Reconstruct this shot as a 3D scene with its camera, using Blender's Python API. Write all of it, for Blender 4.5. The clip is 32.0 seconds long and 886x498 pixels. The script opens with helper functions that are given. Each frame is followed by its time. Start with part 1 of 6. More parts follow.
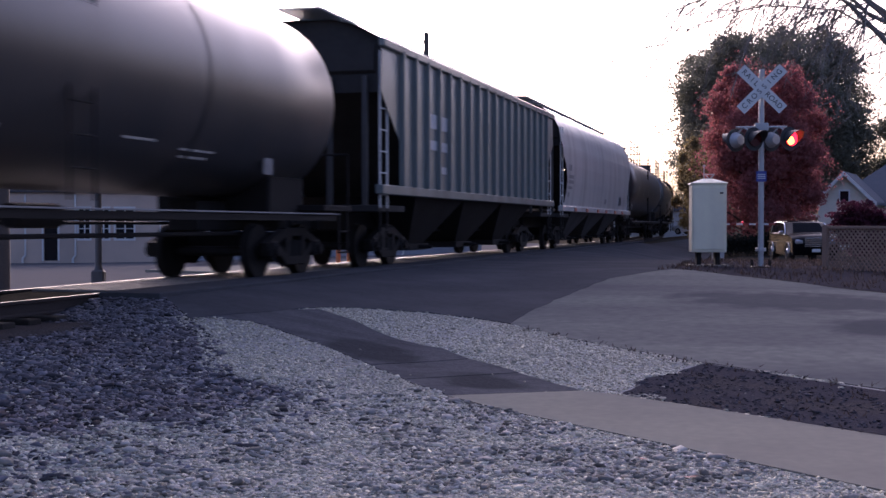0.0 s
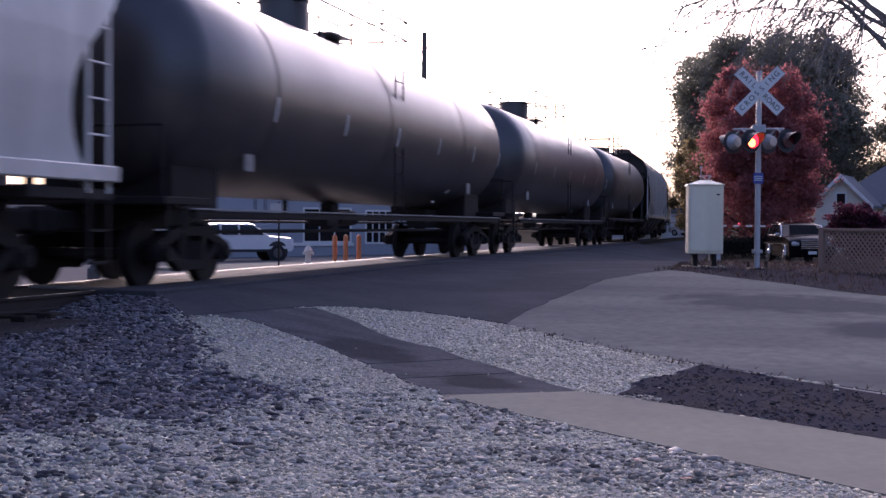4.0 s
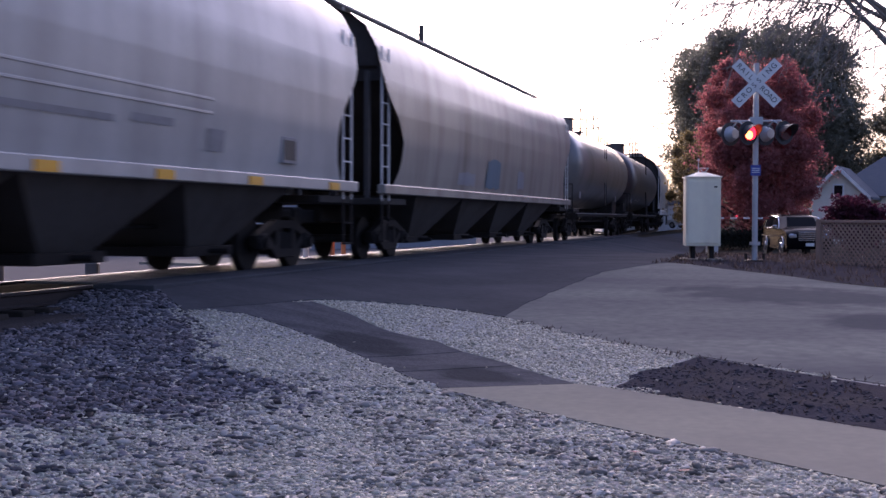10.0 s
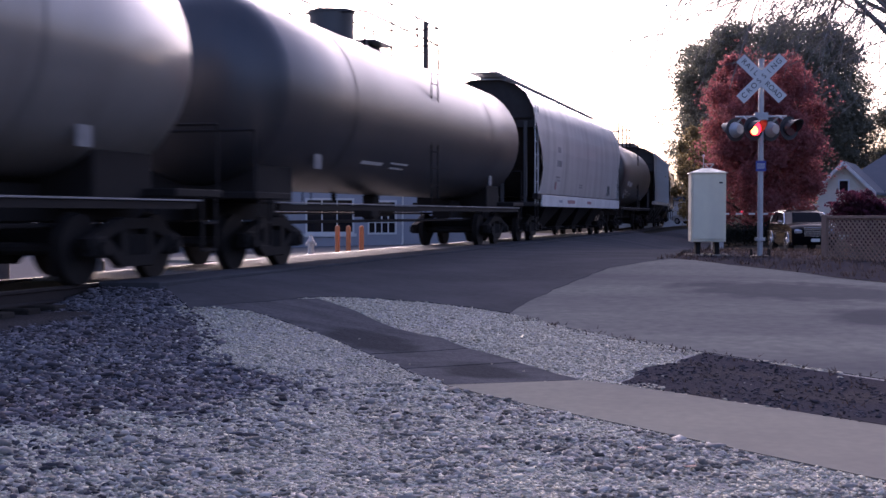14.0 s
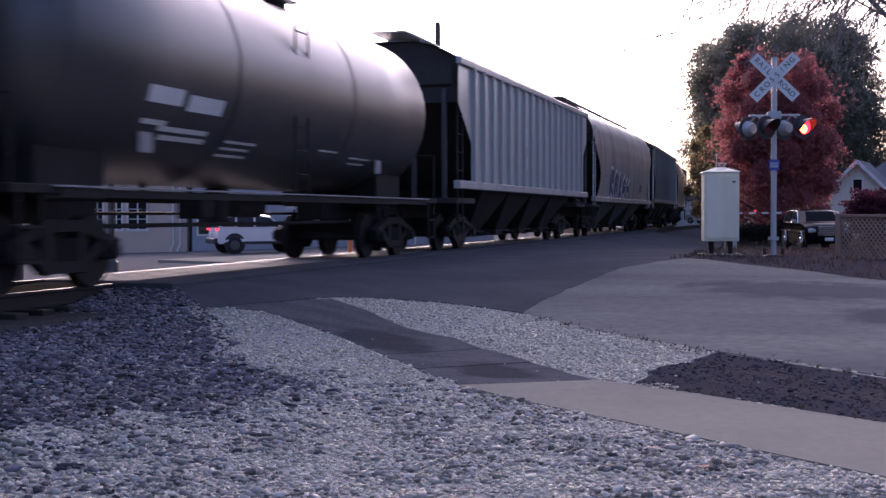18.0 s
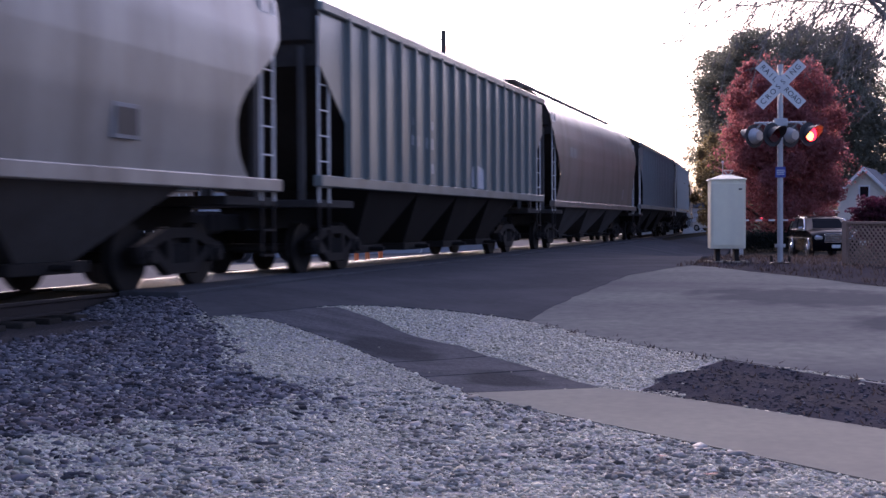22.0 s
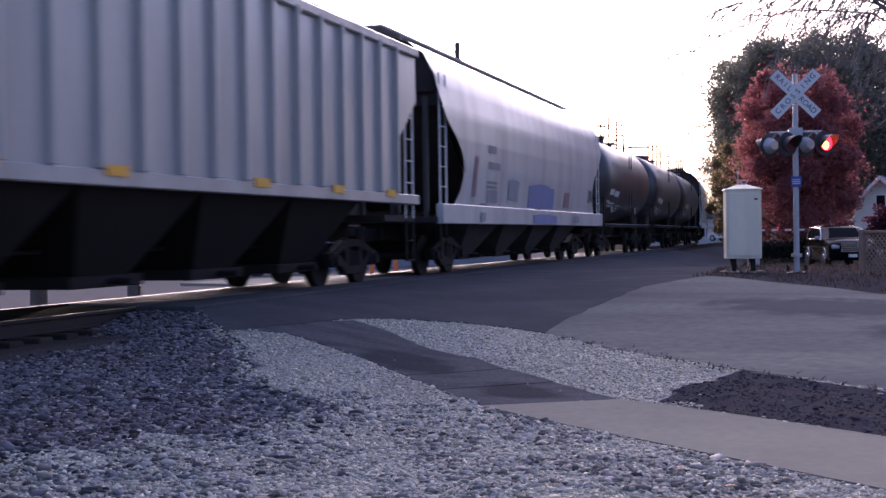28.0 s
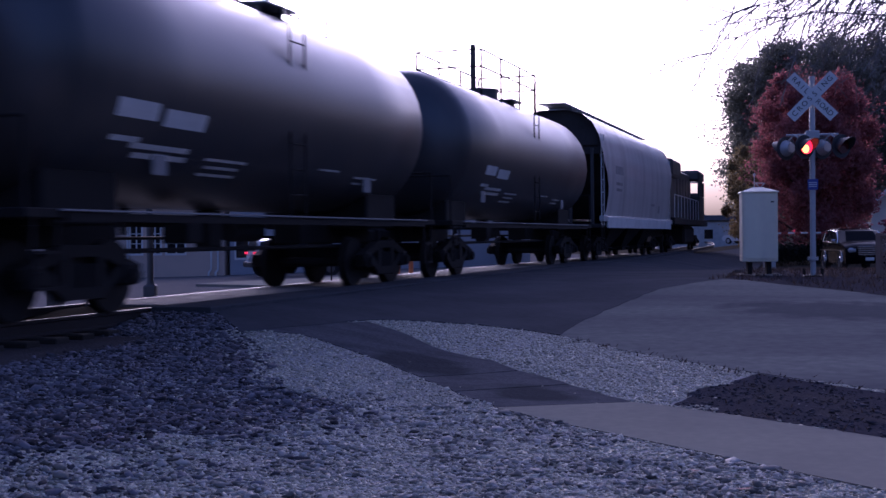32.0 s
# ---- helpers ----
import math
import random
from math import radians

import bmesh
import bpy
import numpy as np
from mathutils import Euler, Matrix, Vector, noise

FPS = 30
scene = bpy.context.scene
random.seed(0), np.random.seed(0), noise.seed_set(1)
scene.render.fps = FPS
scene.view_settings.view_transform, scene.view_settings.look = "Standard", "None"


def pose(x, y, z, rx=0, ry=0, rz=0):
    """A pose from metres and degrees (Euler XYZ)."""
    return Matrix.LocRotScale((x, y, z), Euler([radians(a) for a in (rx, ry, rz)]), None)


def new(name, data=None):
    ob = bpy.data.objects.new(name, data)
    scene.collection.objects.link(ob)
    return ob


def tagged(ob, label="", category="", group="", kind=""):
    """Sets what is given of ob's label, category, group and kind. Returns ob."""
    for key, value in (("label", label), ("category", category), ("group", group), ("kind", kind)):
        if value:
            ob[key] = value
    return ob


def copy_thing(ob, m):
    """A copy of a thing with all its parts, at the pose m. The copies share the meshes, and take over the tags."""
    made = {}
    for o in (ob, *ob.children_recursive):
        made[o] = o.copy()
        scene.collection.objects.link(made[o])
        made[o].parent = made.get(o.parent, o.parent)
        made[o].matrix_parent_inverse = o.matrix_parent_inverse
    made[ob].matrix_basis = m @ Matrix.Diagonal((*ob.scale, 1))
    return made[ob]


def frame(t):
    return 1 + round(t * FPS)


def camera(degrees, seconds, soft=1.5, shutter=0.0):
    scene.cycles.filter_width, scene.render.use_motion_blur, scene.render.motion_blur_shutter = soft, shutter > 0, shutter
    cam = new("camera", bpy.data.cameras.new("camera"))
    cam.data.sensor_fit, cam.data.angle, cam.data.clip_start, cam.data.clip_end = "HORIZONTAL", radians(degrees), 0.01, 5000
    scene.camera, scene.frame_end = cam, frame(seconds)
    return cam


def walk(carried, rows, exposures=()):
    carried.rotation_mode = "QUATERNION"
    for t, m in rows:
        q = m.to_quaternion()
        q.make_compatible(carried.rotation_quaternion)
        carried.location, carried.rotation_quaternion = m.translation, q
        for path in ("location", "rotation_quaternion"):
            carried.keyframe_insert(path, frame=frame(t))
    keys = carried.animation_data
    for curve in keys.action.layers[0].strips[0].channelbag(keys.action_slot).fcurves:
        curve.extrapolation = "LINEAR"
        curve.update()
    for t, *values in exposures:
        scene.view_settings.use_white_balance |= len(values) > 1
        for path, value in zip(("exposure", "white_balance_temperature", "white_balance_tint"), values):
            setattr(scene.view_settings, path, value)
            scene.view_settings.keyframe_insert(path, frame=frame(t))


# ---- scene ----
# World: the track runs along y, its centre line at x = 0, z = 0 at the top of the rails.
# The camera stands 8.9 m beside the track and only turns.
EYE = (8.92, 0.0, 0.8345)
HFOV = 39.28


def aim(yaw, pitch, roll):
    """Camera pose: degrees left of the track's direction, up, and roll."""
    return Matrix.Translation(EYE) @ pose(0, 0, 0, 0, 0, yaw) @ pose(0, 0, 0, 90 + pitch) @ pose(0, 0, 0, 0, 0, -roll)


ROWS = [
    (0, 15.904, -1.121, -0.000),
    (0.5, 15.872, -1.052, -0.041),
    (1, 15.833, -1.044, -0.129),
    (1.5, 15.725, -1.070, -0.158),
    (2, 15.701, -1.118, -0.260),
    (2.5, 15.682, -1.034, -0.371),
    (3, 15.722, -1.051, -0.450),
    (3.5, 15.758, -1.063, -0.455),
    (5.5, 15.636, -1.438, -0.234),
    (6, 15.681, -1.414, -0.190),
    (6.5, 15.681, -1.406, -0.188),
    (7, 15.755, -1.431, -0.222),
    (7.5, 15.760, -1.392, -0.245),
    (8, 15.823, -1.403, -0.164),
    (8.5, 15.783, -1.405, -0.175),
    (9, 15.719, -1.321, -0.137),
    (9.5, 15.671, -1.406, -0.170),
    (10, 15.640, -1.446, -0.188),
    (10.5, 15.710, -1.431, -0.244),
    (11, 15.702, -1.390, -0.249),
    (11.5, 15.697, -1.430, -0.254),
    (12, 15.666, -1.509, -0.276),
    (12.5, 15.652, -1.668, -0.343),
    (13, 15.584, -1.730, -0.209),
    (13.5, 15.757, -1.553, -0.094),
    (14, 15.872, -1.602, -0.017),
    (14.5, 15.990, -1.564, 0.117),
    (16.5, 16.218, -1.581, 0.179),
    (17, 16.300, -1.573, 0.154),
    (17.5, 16.398, -1.574, 0.198),
    (18, 16.457, -1.598, 0.159),
    (18.5, 16.444, -1.619, 0.221),
    (19, 16.492, -1.516, 0.271),
    (19.5, 16.557, -1.428, 0.290),
    (20, 16.616, -1.305, 0.294),
    (20.5, 16.670, -1.283, 0.356),
    (21, 16.660, -1.268, 0.304),
    (21.5, 16.701, -1.253, 0.265),
    (22, 16.742, -1.228, 0.289),
    (22.5, 16.785, -1.185, 0.306),
    (23, 16.837, -1.183, 0.305),
    (23.5, 16.922, -1.120, 0.316),
    (24, 16.947, -1.115, 0.398),
    (24.5, 17.056, -1.035, 0.399),
    (25, 17.161, -1.108, 0.394),
    (25.5, 17.172, -1.139, 0.395),
    (27.5, 17.398, -0.757, 0.812),
    (28, 17.442, -0.649, 0.756),
    (28.5, 17.475, -0.449, 0.614),
    (29, 17.522, -0.348, 0.417),
    (29.5, 17.501, -0.413, 0.263),
    (30, 17.616, -0.394, 0.199),
    (30.5, 17.665, -0.367, 0.097),
    (31, 17.763, -0.313, -0.033),
    (31.5, 17.879, -0.431, 0.161),
    (32, 18.139, -0.557, 0.563),
]
EXPOSURES = [(0.0, 0.9, 5850, 40), (1.5, 1.08, 5850, 40), (3.5, 1.06, 5850, 40), (9.0, 1.16, 5850, 40), (17.5, 1.14, 5850, 40), (20.0, 1.32, 5850, 40), (25.5, 1.35, 5850, 40), (28.5, 1.12, 5800, 40), (30.0, 0.55, 5450, 43), (31.0, 0.08, 5000, 50), (32.0, 0.0, 4850, 52)]
cam = camera(HFOV, 32.0, soft=1.5, shutter=0.5)
walk(cam, [(t, aim(a, b, c)) for t, a, b, c in ROWS], EXPOSURES)

# ---- light: a low hazy sun behind the train, and the sky ----
SUN_UP, SUN_LEFT = 19.0, 22.0
world = bpy.data.worlds.new("world")
scene.world = world
world.use_nodes = True
wn, wl = world.node_tree.nodes, world.node_tree.links
sky = wn.new("ShaderNodeTexSky")
sky.sky_type = "NISHITA"
sky.sun_disc = False
sky.sun_elevation, sky.sun_rotation = radians(SUN_UP), radians(-SUN_LEFT)
sky.air_density, sky.dust_density, sky.ozone_density = 1.0, 7.0, 3.0
wl.new(sky.outputs[0], wn["Background"].inputs[0])
wn["Background"].inputs[1].default_value = 0.15
sun = new("sun", bpy.data.lights.new("sun", "SUN"))
sun.data.energy, sun.data.angle, sun.data.color = 0.5, radians(14.0), (1.0, 0.9, 0.76)
d = Vector((-math.sin(radians(SUN_LEFT)) * math.cos(radians(SUN_UP)), math.cos(radians(SUN_LEFT)) * math.cos(radians(SUN_UP)), math.sin(radians(SUN_UP))))
sun.matrix_world = Matrix.Translation((0, 0, 60)) @ d.to_track_quat("Z", "Y").to_matrix().to_4x4()

# ---- materials ----
MATS = {}


def mat(name, base, other=None, rough=0.6, metal=0.0, grain=30.0, blotch=2.0, bump=0.15, streak=0.0, dirt=(0.06, 0.05, 0.045), dirt_amount=0.25, coat=0.0, glow=None, random=0.0, dist=0.01, spec=0.5, stretch=None):
    """A surface with variation at two scales, streaks or dirt, and fine relief. Object coordinates, metres."""
    if name in MATS:
        return MATS[name]
    m = MATS[name] = bpy.data.materials.new(name)
    m.use_nodes = True
    n, l = m.node_tree.nodes, m.node_tree.links
    p = n["Principled BSDF"]
    other = other or tuple(c * 0.78 for c in base)
    co = n.new("ShaderNodeTexCoord")
    big, fine = n.new("ShaderNodeTexNoise"), n.new("ShaderNodeTexNoise")
    big.inputs["Scale"].default_value, big.inputs["Detail"].default_value = blotch, 5
    fine.inputs["Scale"].default_value, fine.inputs["Detail"].default_value = grain, 4
    mapping = n.new("ShaderNodeMapping")
    if streak:
        mapping.inputs["Scale"].default_value = (1, 1, 1 / streak)
    if stretch:
        mapping.inputs["Rotation"].default_value = (0, 0, radians(stretch[0]))
        mapping.inputs["Scale"].default_value = stretch[1:]
    p.inputs["Specular IOR Level"].default_value = spec
    l.new(co.outputs["Object"], mapping.inputs[0])
    l.new(mapping.outputs[0], big.inputs["Vector"])
    l.new(co.outputs["Object"], fine.inputs["Vector"])
    mix, dirty = n.new("ShaderNodeMix"), n.new("ShaderNodeMix")
    mix.data_type = dirty.data_type = "RGBA"
    mix.inputs[6].default_value, mix.inputs[7].default_value = (*base, 1), (*other, 1)
    l.new(fine.outputs[0], mix.inputs[0])
    ramp = n.new("ShaderNodeMapRange")
    ramp.inputs[1].default_value, ramp.inputs[2].default_value, ramp.inputs[4].default_value = 0.42, 0.75, dirt_amount
    l.new(big.outputs[0], ramp.inputs[0])
    l.new(ramp.outputs[0], dirty.inputs[0])
    l.new(mix.outputs[2], dirty.inputs[6])
    dirty.inputs[7].default_value = (*dirt, 1)
    colour = dirty.outputs[2]
    if random:
        info, hsv = n.new("ShaderNodeObjectInfo"), n.new("ShaderNodeHueSaturation")
        val = n.new("ShaderNodeMapRange")
        val.inputs[3].default_value, val.inputs[4].default_value = 1 - random, 1 + random
        l.new(info.outputs["Random"], val.inputs[0])
        l.new(val.outputs[0], hsv.inputs["Value"])
        l.new(colour, hsv.inputs["Color"])
        colour = hsv.outputs[0]
    l.new(colour, p.inputs["Base Color"])
    p.inputs["Metallic"].default_value = metal
    rr = n.new("ShaderNodeMapRange")
    rr.inputs[3].default_value, rr.inputs[4].default_value = max(rough - 0.12, 0.03), min(rough + 0.15, 1)
    l.new(big.outputs[0], rr.inputs[0])
    l.new(rr.outputs[0], p.inputs["Roughness"])
    p.inputs["Coat Weight"].default_value = coat
    p.inputs["Coat Roughness"].default_value = 0.25
    if bump:
        b = n.new("ShaderNodeBump")
        b.inputs["Strength"].default_value, b.inputs["Distance"].default_value = bump, dist
        l.new(fine.outputs[0], b.inputs["Height"])
        l.new(b.outputs[0], p.inputs["Normal"])
    if glow:
        p.inputs["Emission Color"].default_value = (*glow[0], 1)
        p.inputs["Emission Strength"].default_value = glow[1]
    return m


def islands(m, spread=0.35, tint=None):
    """Vary the lightness of the joined pieces of a mesh one by one."""
    n, l = m.node_tree.nodes, m.node_tree.links
    p = n["Principled BSDF"]
    src = p.inputs["Base Color"].links[0].from_socket
    geo, val, hsv = n.new("ShaderNodeNewGeometry"), n.new("ShaderNodeMapRange"), n.new("ShaderNodeHueSaturation")
    val.inputs[3].default_value, val.inputs[4].default_value = 1 - spread, 1 + spread
    l.new(geo.outputs["Random Per Island"], val.inputs[0])
    l.new(val.outputs[0], hsv.inputs["Value"])
    l.new(src, hsv.inputs["Color"])
    l.new(hsv.outputs[0], p.inputs["Base Color"])
    return m


def leafy(name, base, other, spread=0.45):
    m = islands(mat(name, base, other, rough=0.6, grain=3.0, blotch=0.4, bump=0, dirt_amount=0.1), spread)
    p = m.node_tree.nodes["Principled BSDF"]
    p.inputs["Transmission Weight"].default_value = 0.0
    # thin leaves let some light through
    n, l = m.node_tree.nodes, m.node_tree.links
    t, mixs = n.new("ShaderNodeBsdfTranslucent"), n.new("ShaderNodeMixShader")
    l.new(p.inputs["Base Color"].links[0].from_socket, t.inputs[0])
    mixs.inputs[0].default_value = 0.6
    l.new(p.outputs[0], mixs.inputs[1])
    l.new(t.outputs[0], mixs.inputs[2])
    l.new(mixs.outputs[0], n["Material Output"].inputs[0])
    return m


GRAVEL = islands(mat("gravel_stone", spec=0.05, base=(0.56, 0.52, 0.4), other=(0.44, 0.41, 0.32), rough=0.85, grain=60, blotch=1.2, bump=0.3, dirt=(0.34, 0.3, 0.25), dirt_amount=0.3), 0.42)
BALLAST = islands(mat("ballast_stone", spec=0.05, base=(0.1, 0.095, 0.105), other=(0.165, 0.155, 0.165), rough=0.85, grain=40, blotch=1.0, bump=0.3, dirt=(0.14, 0.105, 0.1), dirt_amount=0.5), 0.75)
COARSE = islands(mat("coarse_stone", spec=0.05, base=(0.3, 0.28, 0.25), other=(0.42, 0.39, 0.33), rough=0.85, grain=50, blotch=1.0, bump=0.3, dirt=(0.16, 0.13, 0.13), dirt_amount=0.5), 0.65)
EARTH = mat("gravel_bed", spec=0.0, base=(0.44, 0.42, 0.39), other=(0.26, 0.245, 0.23), rough=0.95, grain=45, blotch=0.7, bump=0.8, dirt=(0.15, 0.13, 0.11), dirt_amount=0.4, dist=0.02)
SOIL = mat("dark_soil", spec=0.0, base=(0.062, 0.058, 0.066), other=(0.042, 0.039, 0.046), rough=0.95, grain=22, blotch=1.5, bump=0.9, dist=0.03, dirt=(0.085, 0.07, 0.055), dirt_amount=0.45)
CLOD = islands(mat("soil_clod", spec=0.0, base=(0.085, 0.08, 0.09), other=(0.06, 0.056, 0.064), rough=0.95, grain=40, blotch=1.5, bump=0.5, dirt=(0.12, 0.1, 0.09), dirt_amount=0.4), 0.5)
ASPHALT_DARK = mat("dark_asphalt", spec=0.0, base=(0.09, 0.09, 0.093), other=(0.06, 0.06, 0.063), rough=0.82, grain=8, blotch=0.7, bump=0.4, dirt=(0.12, 0.118, 0.12), dirt_amount=0.6, dist=0.02)
ASPHALT_OLD = mat("old_asphalt", spec=0.0, base=(0.225, 0.225, 0.2), other=(0.105, 0.106, 0.104), rough=0.88, grain=7, blotch=0.9, bump=0.3, dirt=(0.085, 0.085, 0.09), dirt_amount=0.9, stretch=(45, 0.16, 0.55, 1))
ASPHALT_PATH = mat("path_asphalt", spec=0.0, base=(0.15, 0.147, 0.15), other=(0.07, 0.07, 0.073), rough=0.9, grain=16, blotch=2.6, bump=0.7, dirt=(0.06, 0.059, 0.062), dirt_amount=0.8, stretch=(40, 0.5, 1.6, 1), dist=0.03)
CONCRETE = mat("concrete", spec=0.0, base=(0.295, 0.278, 0.225), other=(0.215, 0.204, 0.168), rough=0.85, grain=11, blotch=0.8, bump=0.1, dirt=(0.17, 0.155, 0.14), dirt_amount=0.45)
STREET = mat("pale_street", spec=0.0, base=(0.16, 0.15, 0.143), other=(0.12, 0.115, 0.11), rough=0.9, grain=40, blotch=0.25, bump=0.2, dirt=(0.13, 0.125, 0.12), dirt_amount=0.5)
FIELD = mat("dry_grass", spec=0.0, base=(0.075, 0.065, 0.048), other=(0.05, 0.044, 0.033), rough=0.95, grain=8, blotch=0.15, bump=0.5, dirt=(0.06, 0.05, 0.04), dirt_amount=0.5)
RAIL_TOP = mat("worn_rail", (0.07, 0.068, 0.066), rough=0.35, metal=1.0, bump=0.02, dirt_amount=0.1)
RAIL_SIDE = mat("rusty_rail", (0.022, 0.015, 0.013), (0.035, 0.022, 0.018), rough=0.85, grain=40, bump=0.3)
TIE = mat("tie_wood", (0.06, 0.05, 0.042), (0.035, 0.03, 0.025), rough=0.9, grain=30, bump=0.5, random=0.3, spec=0.1)
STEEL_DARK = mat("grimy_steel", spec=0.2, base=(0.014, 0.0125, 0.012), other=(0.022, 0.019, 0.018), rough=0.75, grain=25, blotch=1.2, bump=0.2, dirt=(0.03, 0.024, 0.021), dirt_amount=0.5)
WHEEL = mat("wheel_steel", spec=0.2, base=(0.016, 0.014, 0.013), other=(0.026, 0.022, 0.02), rough=0.7, metal=0.2, grain=20, bump=0.1)
WHITE_TRIM = mat("white_trim", (0.75, 0.74, 0.7), (0.62, 0.61, 0.58), rough=0.5, bump=0.05, dirt=(0.3, 0.27, 0.24), dirt_amount=0.35)
AMBER = mat("amber_reflector", (0.85, 0.42, 0.03), (0.75, 0.36, 0.02), rough=0.3, bump=0, dirt_amount=0.1)
RED_TAPE = mat("red_mark", (0.45, 0.06, 0.04), rough=0.5, bump=0, dirt_amount=0.2)
FADED = mat("faded_stencil", (0.2, 0.19, 0.19), (0.32, 0.31, 0.3), rough=0.6, grain=14, bump=0, dirt_amount=0.3)
BLACK = mat("black_paint", (0.018, 0.018, 0.02), rough=0.5, bump=0.05)
GALV = mat("galvanised", (0.5, 0.5, 0.49), (0.4, 0.4, 0.4), rough=0.5, metal=0.35, grain=50, bump=0.05, dirt=(0.25, 0.22, 0.2), dirt_amount=0.3)
GLASS = mat("dark_glass", (0.012, 0.013, 0.016), rough=0.08, bump=0, dirt_amount=0.0, spec=0.25)


def dark_patches(m, colour, spots, amount=0.75):
    """Broad soft darker patches on a surface: x, y, half length, half width of each, and its turn."""
    n, l = m.node_tree.nodes, m.node_tree.links
    p = n["Principled BSDF"]
    co, wob = n.new("ShaderNodeTexCoord"), n.new("ShaderNodeTexNoise")
    wob.inputs["Scale"].default_value, wob.inputs["Detail"].default_value = 2.2, 6
    l.new(co.outputs["Object"], wob.inputs["Vector"])
    for x, y, a, b, turn in spots:
        mp, gr, add, rmp, mx = n.new("ShaderNodeMapping"), n.new("ShaderNodeTexGradient"), n.new("ShaderNodeMath"), n.new("ShaderNodeMapRange"), n.new("ShaderNodeMix")
        mp.vector_type = "TEXTURE"
        mp.inputs["Location"].default_value, mp.inputs["Rotation"].default_value, mp.inputs["Scale"].default_value = (x, y, gz(x, y)), (0, 0, radians(turn)), (a, b, 3.0)
        gr.gradient_type = "SPHERICAL"
        l.new(co.outputs["Object"], mp.inputs[0])
        l.new(mp.outputs[0], gr.inputs[0])
        add.operation = "ADD"
        l.new(gr.outputs["Fac"], add.inputs[0])
        l.new(wob.outputs[0], add.inputs[1])
        rmp.inputs[1].default_value, rmp.inputs[2].default_value, rmp.inputs[4].default_value = 0.58, 0.95, amount
        l.new(add.outputs[0], rmp.inputs[0])
        cl = n.new("ShaderNodeMath")
        cl.operation = "MULTIPLY"
        edge = n.new("ShaderNodeMapRange")
        edge.inputs[1].default_value, edge.inputs[2].default_value = 0.0, 0.25
        l.new(gr.outputs["Fac"], edge.inputs[0])
        l.new(rmp.outputs[0], cl.inputs[0])
        l.new(edge.outputs[0], cl.inputs[1])
        mx.data_type = "RGBA"
        l.new(cl.outputs[0], mx.inputs[0])
        l.new(p.inputs["Base Color"].links[0].from_socket, mx.inputs[6])
        mx.inputs[7].default_value = (*colour, 1)
        l.new(mx.outputs[2], p.inputs["Base Color"])


def paint(name, c, streaky=0.35, rough=0.42, dirt=(0.1, 0.075, 0.06), coat=0.5, shine=0.22):
    m = mat(name, c, tuple(v * 0.85 for v in c), rough=rough, grain=9, blotch=1.3, streak=6.0, bump=0.08, dirt=dirt, dirt_amount=streaky, coat=coat)
    m.node_tree.nodes["Principled BSDF"].inputs["Coat Roughness"].default_value = shine
    return m


# ---- building blocks ----
def bm_box(bm, x0, y0, z0, x1, y1, z1, bevel=0.0):
    r = bmesh.ops.create_cube(bm, size=1.0)
    vs = r["verts"]
    for v in vs:
        v.co = Vector(((x0 + x1) / 2 + v.co.x * (x1 - x0), (y0 + y1) / 2 + v.co.y * (y1 - y0), (z0 + z1) / 2 + v.co.z * (z1 - z0)))
    if bevel:
        es = list({e for v in vs for e in v.link_edges})
        bmesh.ops.bevel(bm, geom=es, offset=bevel, segments=1, affect="EDGES")
    return vs


def bm_rod(bm, a, b, r, sides=8, r2=None):
    a, b = Vector(a), Vector(b)
    d = b - a
    m = Matrix.Translation((a + b) / 2) @ d.to_track_quat("Z", "Y").to_matrix().to_4x4()
    return bmesh.ops.create_cone(bm, cap_ends=True, segments=sides, radius1=r, radius2=r if r2 is None else r2, depth=d.length, matrix=m)["verts"]


def bm_tube(points, r, sides):
    """One unbroken tube through the points."""
    bm = bmesh.new()
    rings = []
    for i, c in enumerate(points):
        d = points[min(i + 1, len(points) - 1)] - points[max(i - 1, 0)]
        q = d.to_track_quat("Z", "Y")
        rings.append([bm.verts.new(c + q @ Vector((r * math.cos(2 * math.pi * k / sides), r * math.sin(2 * math.pi * k / sides), 0))) for k in range(sides)])
    for a, b in zip(rings, rings[1:]):
        for k in range(sides):
            bm.faces.new((a[k], a[(k + 1) % sides], b[(k + 1) % sides], b[k]))
    return bm


def bm_ball(bm, c, r, sub=2):
    return bmesh.ops.create_icosphere(bm, subdivisions=sub, radius=r, matrix=Matrix.Translation(c))["verts"]


def mesh_of(bm, name, material, smooth=False):
    me = bpy.data.meshes.new(name)
    bmesh.ops.recalc_face_normals(bm, faces=bm.faces)
    bm.to_mesh(me)
    bm.free()
    me.materials.append(material)
    if smooth:
        for f in me.polygons:
            f.use_smooth = True
        me.set_sharp_from_angle(angle=radians(35))
    return me


def put(name, me, parent=None, m=None, label=""):
    """An object on a mesh that may be shared, under a thing or a part."""
    ob = new(name, me)
    if parent is not None:
        ob.parent = parent
    if m is not None:
        ob.matrix_basis = m
    if label:
        tagged(ob, label)
    return ob


def part(name, bm, material, parent, label="", smooth=False):
    return put(name, mesh_of(bm, name, material, smooth), parent, None, label)


def box(name, material, parent, x0, y0, z0, x1, y1, z1, bevel=0.0, label=""):
    bm = bmesh.new()
    bm_box(bm, x0, y0, z0, x1, y1, z1, bevel)
    return part(name, bm, material, parent, label)


def rod(name, material, parent, a, b, r, sides=10, label="", r2=None):
    bm = bmesh.new()
    bm_rod(bm, a, b, r, sides, r2)
    return part(name, bm, material, parent, label, True)


